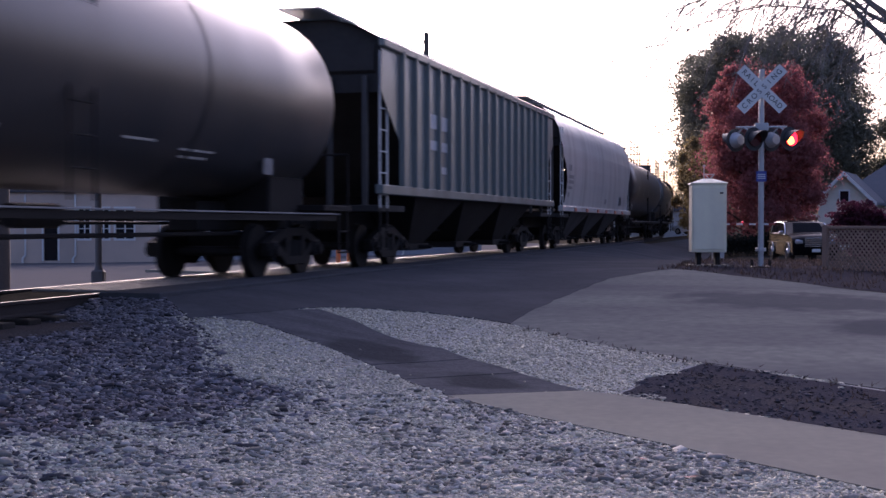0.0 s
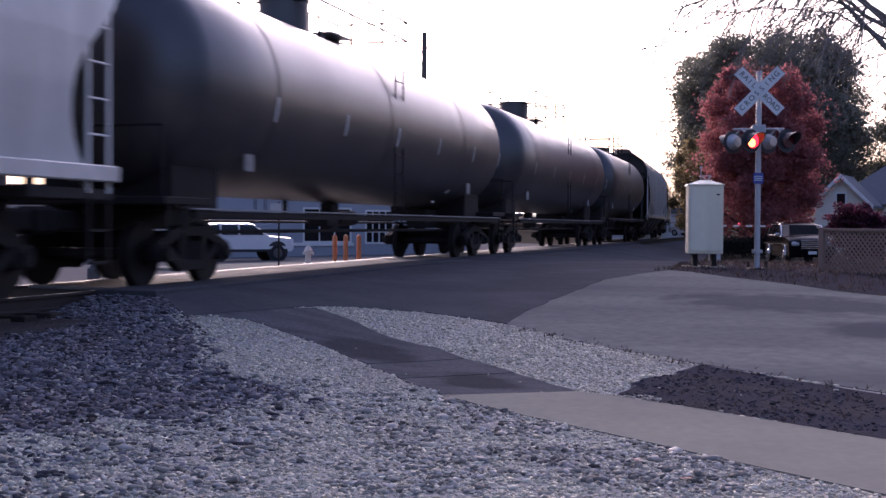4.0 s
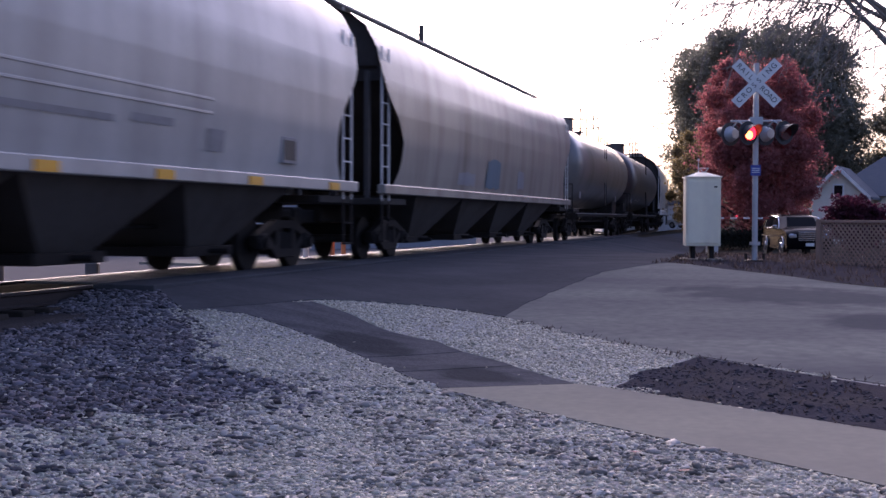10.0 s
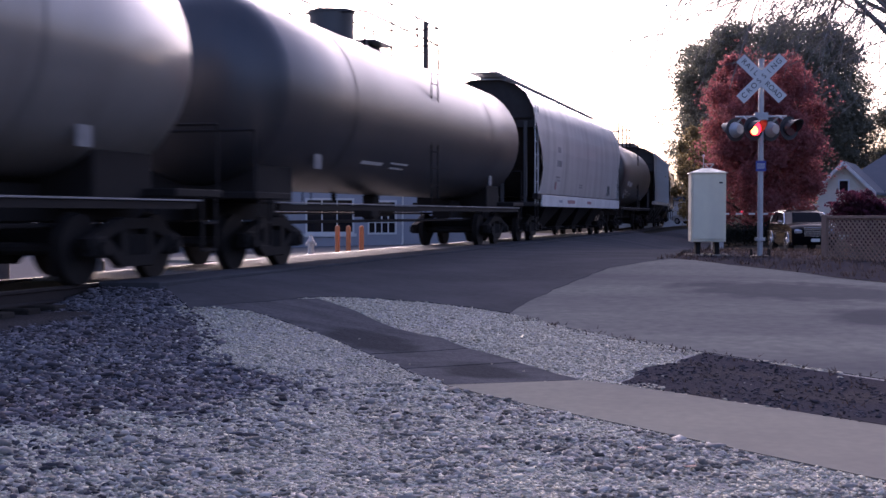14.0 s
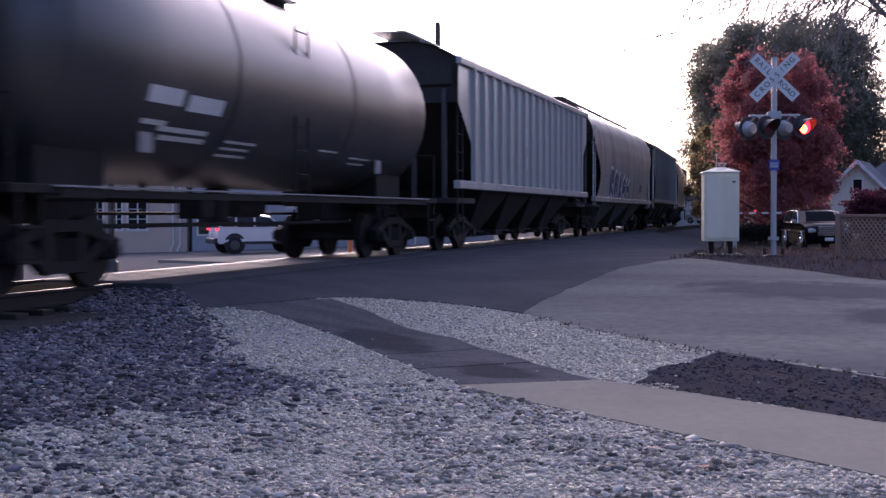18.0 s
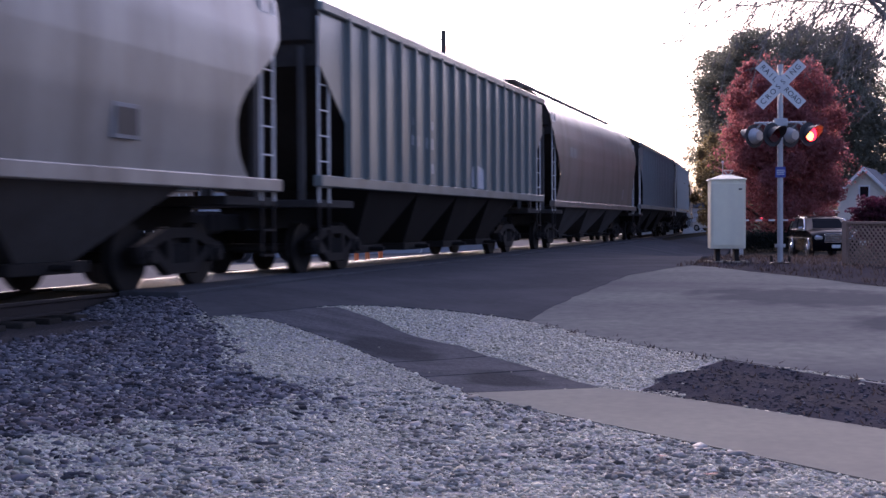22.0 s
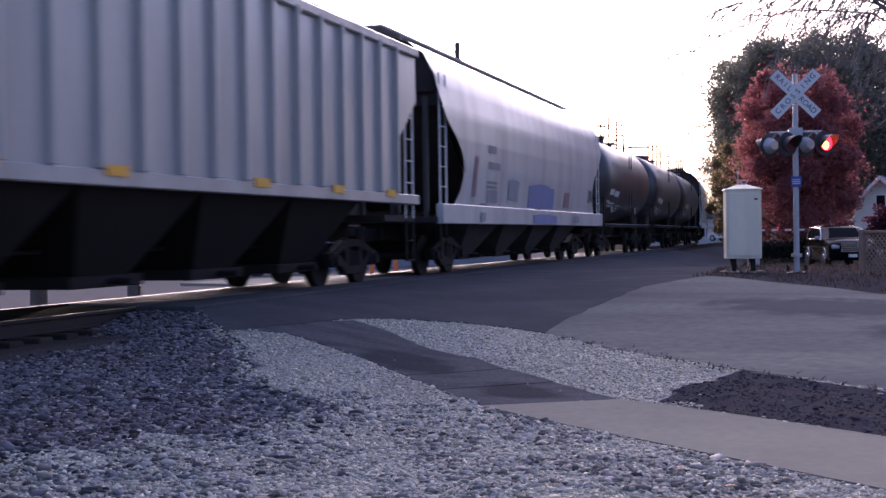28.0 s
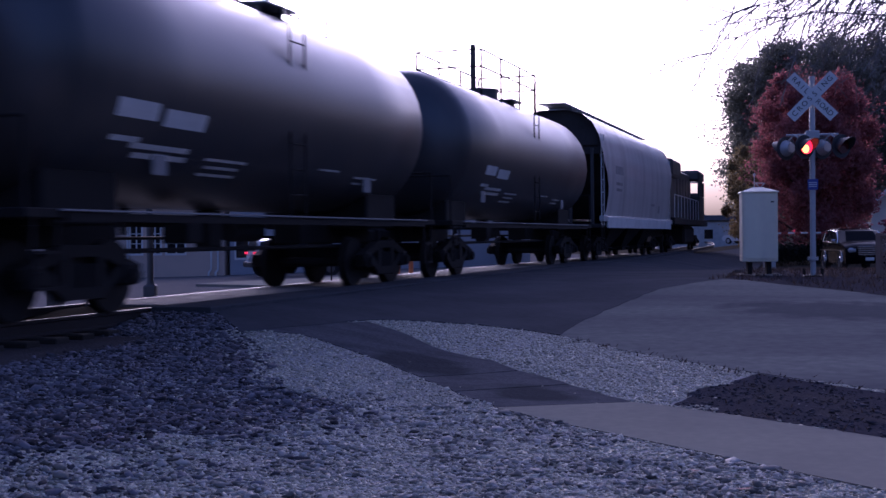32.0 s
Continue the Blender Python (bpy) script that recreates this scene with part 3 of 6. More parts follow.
    bm_rod(bm, (-1.2, 0, 0.35), (1.2, 0, 0.35), 0.04, 8)
    out["gate"] = mesh_of(bm, "outlet_gate", STEEL_DARK)
    return out


SH = {}
# wagon ends: grime, and the shade between wagons put into the colour
GRIMY_SHADE = mat("grimy_shaded_end", (0.055, 0.05, 0.047), (0.035, 0.032, 0.03), spec=0.2, rough=0.8, grain=9, blotch=1.1, bump=0.1, dirt=(0.025, 0.021, 0.019), dirt_amount=0.6)
# hopper bays, darker than most bodies above them
BAY = mat("dark_bay", (0.085, 0.08, 0.077), (0.065, 0.06, 0.057), spec=0.2, rough=0.7, grain=9, blotch=1.3, bump=0.1, dirt=(0.05, 0.04, 0.035), dirt_amount=0.5)


def running_gear(car, L, inset=2.1, stub=False):
    for e in (-1, 1):
        tr = put("truck", SH["bolster"], car, pose(0, e * (L / 2 - inset - 0.6), 0))
        for x in (-1, 1):
            put("side_frame", SH["side_frame"], tr, pose(x * 0.98, 0, 0, 0, 0, 0 if x > 0 else 180))
            for y in (-0.89, 0.89):
                put("wheel", SH["wheel"], tr, pose(x * 0.735, y, 0.42, 0, 0, 180 if x > 0 else 0))
        for y in (-0.89, 0.89):
            put("axle", SH["axle"], tr, pose(0, y, 0.42))
        put("coupler", SH["coupler"], car, pose(0, e * (L / 2 - 0.48), 0, 0, 0, 0 if e > 0 else 180))
    if stub:
        for e in (-1, 1):
            box("stub_sill", STEEL_DARK, car, -0.25, min(e * (L / 2 - 0.9), e * (L / 2 - 4)), 0.74, 0.25, max(e * (L / 2 - 0.9), e * (L / 2 - 4)), 1.2, 0.02)
        rod("brake_cylinder", STEEL_DARK, car, (-0.3, 1.2, 0.95), (-0.3, 2.2, 0.95), 0.16, 10)
        box("brake_valve", STEEL_DARK, car, 0.2, -1.6, 0.78, 0.6, -1.2, 1.05, 0.02)
        box("outlet_valve", STEEL_DARK, car, -0.1, -0.2, 0.72, 0.15, 0.2, 1.25, 0.02)
        rod("drain_pipe", STEEL_DARK, car, (0.0, -2.2, 0.9), (0.0, -2.2, 1.25), 0.05, 8)
    else:
        box("centre_sill", STEEL_DARK, car, -0.25, -(L / 2 - 0.9), 0.74, 0.25, L / 2 - 0.9, 1.08, 0.02)
    # brake rod and pipe along the underside
    rod("brake_rod", STEEL_DARK, car, (0.55, -L / 2 + 3, 0.7), (0.55, L / 2 - 3, 0.7), 0.03, 6)
    rod("brake_pipe", STEEL_DARK, car, (-0.6, -L / 2 + 2, 0.86), (-0.6, L / 2 - 2, 0.86), 0.025, 6)


def side_x(profile, z):
    for (x0, z0), (x1, z1) in zip(profile, profile[1:]):
        if z0 <= z <= z1:
            return x0 + (x1 - x0) * (z - z0) / (z1 - z0)
    return profile[-1][0]


def marks(car, profile, spots, material, both=True):
    """Stencilled lines that cannot be read, and painted patches: y, z, length, height."""
    for y, z, w, h in spots:
        for sx in ((1, -1) if both else (1,)):
            bm = bmesh.new()
            n = 2 if h < 0.25 else 4
            rows = []
            for i in range(n + 1):
                zz = z - h / 2 + h * i / n
                x = sx * (side_x(profile, zz) + 0.012)
                rows.append([bm.verts.new((x, sx * y - w / 2, zz)), bm.verts.new((x, sx * y + w / 2, zz))])
            for a, b in zip(rows, rows[1:]):
                bm.faces.new((a[0], a[1], b[1], b[0]))
            part("stencil", bm, material, car)


ROUND = [(1.48, 1.40), (1.52, 1.7), (1.58, 2.3), (1.60, 2.85), (1.58, 3.42), (1.47, 4.0), (1.25, 4.42), (0.9, 4.69), (0.45, 4.83), (0.0, 4.86)]
END_CUT = [(1.40, 0.62), (1.55, 0.76), (1.75, 0.9), (1.95, 0.97), (2.2, 1.0), (2.4, 0.96), (2.6, 0.84), (2.8, 0.66), (3.0, 0.44), (3.2, 0.24), (3.45, 0.1), (3.8, 0.02), (4.25, 0.0)]
FLAT = [(1.55, 1.52), (1.55, 2.2), (1.55, 3.0), (1.55, 4.1), (1.5, 4.3), (1.0, 4.56), (0.5, 4.67), (0.0, 4.69)]


def hopper(L, colour, style, label, bays=3, sill_colour=None, ladder="ladder", reflectors=(), text=(), patches=(), roof_colour=None, letters=None, moulding=False, drop=0.0, cut=1.05, tape=None, vents=()):
    """A covered hopper wagon; its length runs along y, over the couplers."""
    car = thing("hopper_wagon", pose(0, 0, 0), label, "railway wagon", "wagons of the train")
    prof = FLAT if style == "ribbed" else ROUND
    half = L / 2 - 0.75
    z0, zt = prof[0][1], prof[-1][1]

    def end(z):
        # the side sheet reaches the end at the top and is cut back lower down
        if style == "ribbed":
            return half - 1.1 * min(max((3.3 - z) / 0.85, 0.0), 1.0) - 0.04 * max(z - 3.3, 0.0)
        for (za, ca), (zb, cb) in zip(END_CUT, END_CUT[1:]):
            if za <= z <= zb:
                return half + 0.12 - cut * (ca + (cb - ca) * (z - za) / (zb - za))
        return half + 0.12 - 0.25 * max(z - 4.25, 0.0)

    zs = sorted(set([p[1] for p in prof] + ([2.45, 3.3] if style == "ribbed" else [z for z, _ in END_CUT])))
    ring = [(side_x(prof, z) if z < zt else 0.0, z) for z in zs]
    bm = bmesh.new()
    cols = []
    for x, z in ring:
        cols.append([bm.verts.new((sx * x, sy * end(z), z)) for sx, sy in ((1, 1), (1, -1), (-1, -1), (-1, 1))] if x > 0.01 else None)
    for a, b in zip(cols, cols[1:]):
        if b is None:
            t0, t1 = bm.verts.new((0, end(zt), zt)), bm.verts.new((0, -end(zt), zt))
            bm.faces.new((a[0], a[1], t1, t0))
            bm.faces.new((a[2], a[3], t0, t1))
            bm.faces.new((a[0], t0, a[3]))
            bm.faces.new((a[1], a[2], t1))
            continue
        for i in range(4):
            j = (i + 1) % 4
            if i in (1, 3):
                continue
            bm.faces.new((a[i], a[j], b[j], b[i]))
    part("body", bm, colour, car, "", True)
    # slope sheets closing the ends, shade behind the ladders put into their colour
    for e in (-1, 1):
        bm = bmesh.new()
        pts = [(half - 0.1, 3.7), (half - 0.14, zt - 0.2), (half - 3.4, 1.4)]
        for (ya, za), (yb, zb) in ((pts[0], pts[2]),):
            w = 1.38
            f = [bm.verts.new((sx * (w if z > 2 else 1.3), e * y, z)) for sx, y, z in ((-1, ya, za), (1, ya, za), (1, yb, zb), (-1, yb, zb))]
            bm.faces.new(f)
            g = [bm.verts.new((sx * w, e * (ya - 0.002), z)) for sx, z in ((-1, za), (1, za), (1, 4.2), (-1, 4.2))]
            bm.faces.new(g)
        part("slope_sheet", bm, GRIMY_SHADE, car)
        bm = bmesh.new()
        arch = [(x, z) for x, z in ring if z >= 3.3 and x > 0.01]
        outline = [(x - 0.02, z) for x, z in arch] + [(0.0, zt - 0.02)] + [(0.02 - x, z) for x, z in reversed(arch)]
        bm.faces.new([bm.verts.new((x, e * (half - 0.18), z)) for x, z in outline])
        part("end_sheet", bm, GRIMY_SHADE, car)
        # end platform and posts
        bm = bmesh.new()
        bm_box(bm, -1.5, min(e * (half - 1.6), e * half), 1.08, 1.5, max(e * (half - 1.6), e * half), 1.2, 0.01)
        part("end_platform", bm, GRIMY_SHADE, car)
        for x in (-1.2, -0.5, 0.5, 1.2):
            put("end_post", SH["end_post"], car, pose(x, e * (half - 0.12), 0))
        for sx in (-1, 1):
            put("ladder", SH[ladder], car, pose(sx * 1.5, e * (half - 0.3), 1.15))
            put("step", SH["step"], car, pose(sx * 1.5, e * (half - 0.3), 1.12))
        bm = bmesh.new()
        for i in range(7):
            bm_rod(bm, (-1.42, e * half, 1.5 + 0.38 * i), (-0.95, e * half, 1.5 + 0.38 * i), 0.013, 6)
        part("grab_iron", bm, WHITE_TRIM if ladder == "ladder" else STEEL_DARK, car)
    # side sills
    for sx in (-1, 1):
        bm = bmesh.new()
        bm_box(bm, min(sx * 1.44, sx * 1.6), -half, z0 - 0.12 - drop, max(sx * 1.44, sx * 1.6), half, z0 + 0.06, 0.015)
        part("side_sill", bm, sill_colour or colour, car)
        if style == "sill":
            bm = bmesh.new()
            bm_box(bm, min(sx * 1.56, sx * 1.62), -half + 0.6, z0 - 0.33, max(sx * 1.56, sx * 1.62), half - 0.6, z0 + 0.02, 0.01)
            part("sill_plate", bm, WHITE_TRIM, car)
    if moulding:
        for sx in (-1, 1):
            for z in (2.2, 2.38):
                bm = bmesh.new()
                x = side_x(prof, z) + 0.012
                bm_box(bm, min(sx * x, sx * (x - 0.05)), 0.2 * sx - 3.85, z - 0.02, max(sx * x, sx * (x - 0.05)), 3.85 + 0.2 * sx, z + 0.02, 0.008)
                part("side_moulding", bm, colour, car)
    # hopper bays
    span = 2 * (half - 2.6) / bays
    for i in range(bays):
        yc = -half + 2.6 + span * (i + 0.5)
        bm = bmesh.new()
        top = [bm.verts.new((x, yc + dy, z0 - 0.1)) for x, dy in ((1.42, span / 2), (1.42, -span / 2), (-1.42, -span / 2), (-1.42, span / 2))]
        low = [bm.verts.new((x, yc + dy, 0.42)) for x, dy in ((0.82, 0.55), (0.82, -0.55), (-0.82, -0.55), (-0.82, 0.55))]
        for k in range(4):
            bm.faces.new((top[k], top[(k + 1) % 4], low[(k + 1) % 4], low[k]))
        bm.faces.new(low[::-1])
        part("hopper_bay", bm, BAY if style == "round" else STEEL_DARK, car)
        put("outlet_gate", SH["gate"], car, pose(0, yc, 0))
    # roof walk and hatches
    bm = bmesh.new()
    bm_box(bm, -0.42, -half - 0.2, zt + 0.14, 0.42, half + 0.2, zt + 0.18)
    for i in range(int(half)):
        y = -half + 1 + 2 * i
        if y < half:
            bm_box(bm, -0.4, y - 0.03, zt - 0.1, 0.4, y + 0.03, zt + 0.14)
    part("roof_walk", bm, GALV, car)
    for i in range(4):
        bm = bmesh.new()
        y = -half * 0.75 + i * half * 0.5
        bm_rod(bm, (0.0, y, zt - 0.1), (0.0, y, zt + 0.1), 0.38, 14)
        part("hatch", bm, roof_colour or colour, car, "", True)
    if style == "ribbed":
        bm = bmesh.new()
        bm_box(bm, -0.055, -0.045, 1.58, 0.055, 0.045, 4.18, 0.012)
        rib = mesh_of(bm, "rib", colour)
        n = int(round((2 * half - 2.4) / 0.86))
        for i in range(n + 1):
            y = -half + 1.2 + (2 * half - 2.4) * i / n
            for sx in (-1, 1):
                put("rib", rib, car, pose(sx * 1.585, y, 0))
        for sx in (-1, 1):
            bm = bmesh.new()
            bm_box(bm, min(sx * 1.5, sx * 1.62), -half, 4.12, max(sx * 1.5, sx * 1.62), half, 4.28, 0.02)
            part("top_chord", bm, colour, car)
    for k, y in enumerate(reflectors):
        for sx in (-1, 1):
            put("reflector", SH["tape"] if tape and k in tape else SH["reflector"], car, pose(sx * 1.612, sx * y, z0 + (-0.05 if style != "ribbed" else 0.05)))
    for y, z in vents:
        # small dark plate in a pale frame
        x = side_x(prof, z)
        plate = box("route_board", FADED, car, x - 0.03, y - 0.27, z - 0.2, x + 0.03, y + 0.27, z + 0.2, 0.006)
        box("panel", BLACK, plate, x + 0.02, y - 0.22, z - 0.15, x + 0.036, y + 0.22, z + 0.15)
    marks(car, [(x + (0.0 if style != "ribbed" else 0.005), z) for x, z in prof], text, FADED if not style == "ribbed" else G_PALE)
    for y, z, w, h, m in patches:
        painted_patch(car, prof if z - 0.62 * h > z0 else [(1.605, 0.0), (1.605, 5.0)], y, z, w, h, m)
    if letters:
        balloon_letters(car, prof, *letters)
    running_gear(car, L)
    return car


def painted_patch(car, prof, y, z, w, h, material):
    """A sprayed field with an uneven outline on the side of a wagon."""
    bm = bmesh.new()
    n, rows = 14, 5
    grid = []
    for i in range(n + 1):
        u = i / n
        k = noise.noise((y + u * 5.0, z, 1.0))
        lo, hi = z - h / 2 * (1 + 0.25 * noise.noise((u * 6.0, y, 7.0))), z + h / 2 * (1 + 0.3 * k) * (0.75 + 0.25 * math.sin(math.pi * min(max(u, 0.12), 0.88)))
        col = []
        for j in range(rows + 1):
            zz = lo + (hi - lo) * j / rows
            yy = y - w / 2 + w * u + 0.12 * noise.noise((zz * 2.0, u * 3, y)) * (1 if i in (0, n) else 0.3)
            col.append(bm.verts.new((side_x(prof, zz) + 0.018, yy, zz)))
        grid.append(col)
    for a, b in zip(grid, grid[1:]):
        for j in range(rows):
            bm.faces.new((a[j], b[j], b[j + 1], a[j + 1]))
    part("graffiti", bm, material, car)


STROKES = [
    [[(0.1, 0.05), (0.2, 0.55), (0.3, 1.0)], [(0.3, 1.0), (0.75, 0.95), (0.8, 0.62), (0.3, 0.5)], [(0.1, 0.05), (0.45, 0.3), (0.95, 0.05)]],
    [[(0.9, 0.8), (0.55, 1.0), (0.15, 0.8), (0.1, 0.3), (0.35, 0.0)], [(0.5, 0.6), (0.9, 0.45), (0.6, 0.2)]],
    [[(0.35, 1.0), (0.55, 0.5), (0.3, 0.0)], [(0.3, 0.0), (0.85, 0.1)]],
    [[(0.1, 0.0), (0.2, 0.75), (0.55, 1.0), (0.85, 0.75), (0.85, 0.0)], [(0.4, 0.3), (0.6, 0.45)]],
    [[(0.15, 0.95), (0.25, 0.3), (0.1, 0.0)], [(0.25, 0.45), (0.85, 0.6)], [(0.95, 0.9), (0.85, 0.5), (0.9, 0.0)]],
]


def balloon_letters(car, prof, yc, z0, width, height, fill=None, rim=None, fat=0.13, edge=0.12):
    """Sprayed balloon shapes that cannot be read: swollen strokes in a contrasting rim."""
    n, lift = len(STROKES), 0.0
    for i, strokes in enumerate(STROKES):
        w, h = width / n * 0.82, height * (1.0 - 0.07 * i)
        left = yc - width / 2 + width * i / n
        for line in strokes:
            pts = [Vector((left + u * w, z0 + fat + v * (h - 2 * fat))) for u, v in line]
            lift += 0.0008
            for grow, off, material in ((edge, 0.016, rim or WHITE_TRIM), (0.0, 0.03, fill or G_DARK)):
                r = fat + grow
                way = [(b - a).normalized() for a, b in zip(pts, pts[1:])]
                ring = []
                for side in (1, -1):
                    seq = list(range(len(pts))) if side > 0 else list(range(len(pts) - 1, -1, -1))
                    for k in seq:
                        d = (way[max(k - 1, 0)] + way[min(k, len(way) - 1)]).normalized()
                        ring.append(pts[k] + Vector((-d.y, d.x)) * r * side)
                    d = way[-1] if side > 0 else -way[0]
                    tip = pts[-1] if side > 0 else pts[0]
                    for a in (60, 30, 0, -30, -60):
                        q = d * math.cos(radians(a)) + Vector((-d.y, d.x)) * math.sin(radians(a))
                        ring.append(tip + q * r)
                bm = bmesh.new()
                f = bm.faces.new([bm.verts.new((0.0, q.x, q.y)) for q in ring])
                bmesh.ops.triangulate(bm, faces=[f])
                for v in bm.verts:
                    v.co.x = side_x(prof, max(v.co.z, prof[0][1])) + off + lift
                part("graffiti", bm, material, car)


def tank(L, colour, label, D=3.1, top_colour=None, text=(), bands=(), rail=True, placards=True):
    """A tank wagon on a frame, with its top platform."""
    car = thing("tank_wagon", pose(0, 0, 0), label, "railway wagon", "wagons of the train")
    R, zc = D / 2, 1.25 + D / 2
    half = L / 2 - (0.95 if L > 15 else 0.8)
    bm = bmesh.new()
    segs = 40
    stations = [(-half, 0.0), (-half + 0.06, 0.42), (-half + 0.2, 0.72), (-half + 0.42, 0.92), (-half + 0.7, 1.0)]
    k = max(2, int(2 * half / 2.2))
    stations += [(-half + 0.7 + (2 * half - 1.4) * i / k, 1.0) for i in range(1, k)]
    stations += [(-y, s) for y, s in reversed(stations[:5])]
    rings = []
    for y, s in stations:
        if s == 0:
            rings.append([bm.verts.new((0, y, zc))])
        else:
            rings.append([bm.verts.new((R * s * math.sin(2 * math.pi * i / segs), y, zc - R * s * math.cos(2 * math.pi * i / segs))) for i in range(segs)])
    for a, b in zip(rings, rings[1:]):
        for i in range(segs):
            j = (i + 1) % segs
            if len(a) == 1:
                bm.faces.new((a[0], b[i], b[j]))
            elif len(b) == 1:
                bm.faces.new((a[i], a[j], b[0]))
            else:
                bm.faces.new((a[i], a[j], b[j], b[i]))
    part("shell", bm, colour, car, "", True)
    # weld bands
    for y in bands:
        bm = bmesh.new()
        bmesh.ops.create_cone(bm, cap_ends=False, segments=segs, radius1=R + 0.012, radius2=R + 0.012, depth=0.12, matrix=Matrix.Translation((0, y, zc)) @ Matrix.Rotation(radians(90), 4, "X"))
        part("band", bm, top_colour or colour, car, "", True)
    for e in (-1, 1):
        bm = bmesh.new()
        bm_box(bm, -1.45, min(e * (half - 0.9), e * (L / 2 - 0.55)), 1.06, 1.45, max(e * (half - 0.9), e * (L / 2 - 0.55)), 1.16, 0.01)
        bm_box(bm, -0.98, e * (half - 1.35) - 0.7, 1.0, 0.98, e * (half - 1.35) + 0.7, 1.62, 0.03)
        part("end_platform", bm, STEEL_DARK, car)
        bm = bmesh.new()
        y = e * (L / 2 - 0.6)
        for x in (-1.4, 1.4):
            bm_rod(bm, (x, y, 1.1), (x, y, 2.05), 0.018, 6)
        bm_rod(bm, (-1.4, y, 2.05), (1.4, y, 2.05), 0.018, 6)
        part("end_rail", bm, STEEL_DARK, car)
        for sx in (-1, 1):
            put("step", SH["step"], car, pose(sx * 1.42, e * (L / 2 - 0.9), 1.1))
    # side rail along the frame
    zr = 1.13 if L < 16.5 else 1.0
    for sx in (-1, 1):
        bm = bmesh.new()
        bm_box(bm, min(sx * 1.42, sx * 1.5), -half + 0.3, zr, max(sx * 1.42, sx * 1.5), half - 0.3, zr + 0.022, 0.004)
        part("side_rail", bm, FADED, car)
        bm = bmesh.new()
        bm_box(bm, min(sx * 1.4, sx * 1.47), -half + 0.4, zr - 0.1, max(sx * 1.4, sx * 1.47), half - 0.4, zr - 0.01)
        for y in (-0.25, 0.25):
            bm_rod(bm, (sx * 1.47, y, 1.1), (sx * 1.47, y, 1.28 + D + 0.25), 0.016, 6)
        for i in range(8):
            bm_rod(bm, (sx * 1.47, -0.25, 1.45 + 0.36 * i), (sx * 1.47, 0.25, 1.45 + 0.36 * i), 0.012, 6)
        part("side_ladder", bm, STEEL_DARK, car)
    ztop = 1.25 + D
    bm = bmesh.new()
    dy, rise = (0.0, 0.16) if L < 16 else (-2.3, 0.46)
    bm_rod(bm, (0, dy, ztop - 0.1), (0, dy, ztop + rise), 0.46, 20)
    bm_rod(bm, (0, dy, ztop + rise), (0, dy, ztop + rise + 0.06), 0.49, 20)
    part("dome", bm, colour, car, "", True)
    bm = bmesh.new()
    bm_box(bm, -0.7, dy + 0.6, ztop + 0.0, 0.7, dy + 1.7, ztop + 0.03)
    part("top_platform", bm, GALV, car)
    for k in (0.7, 1.5):
        box("platform_bracket", GALV, car, -0.5, dy + k, ztop - 0.14, 0.5, dy + k + 0.1, ztop - 0.002)
    if rail:
        bm = bmesh.new()
        for x, y in ((0.8, 2.6), (0.8, -2.6), (-0.8, 2.6), (-0.8, -2.6), (0.8, 0.9), (-0.8, 0.9), (0.8, -0.9), (-0.8, -0.9)):
            bm_rod(bm, (x, y, ztop - 0.3), (x, y, ztop + 0.85), 0.03, 6)
        for z in (0.45, 0.85):
            for x in (-0.8, 0.8):
                bm_rod(bm, (x, -2.6, ztop + z), (x, 2.6, ztop + z), 0.022, 6)
            bm_rod(bm, (-0.8, 2.6, ztop + z), (0.8, 2.6, ztop + z), 0.022, 6)
            bm_rod(bm, (-0.8, -2.6, ztop + z), (0.8, -2.6, ztop + z), 0.022, 6)
        part("guard_rail", bm, STEEL_DARK, car)
    prof = [(R * math.sin(2 * math.pi * i / 60), zc - R * math.cos(2 * math.pi * i / 60)) for i in range(6, 27)]
    marks(car, prof, text, WHITE_TRIM)
    if placards:
        for y in (-half + 2.6, half - 2.6):
            for sx in (-1, 1):
                z = 1.75
                put("placard", SH["placard"], car, pose(sx * (side_x(prof, z) + 0.06), y, z))
    running_gear(car, L, 1.5, True)
    return car


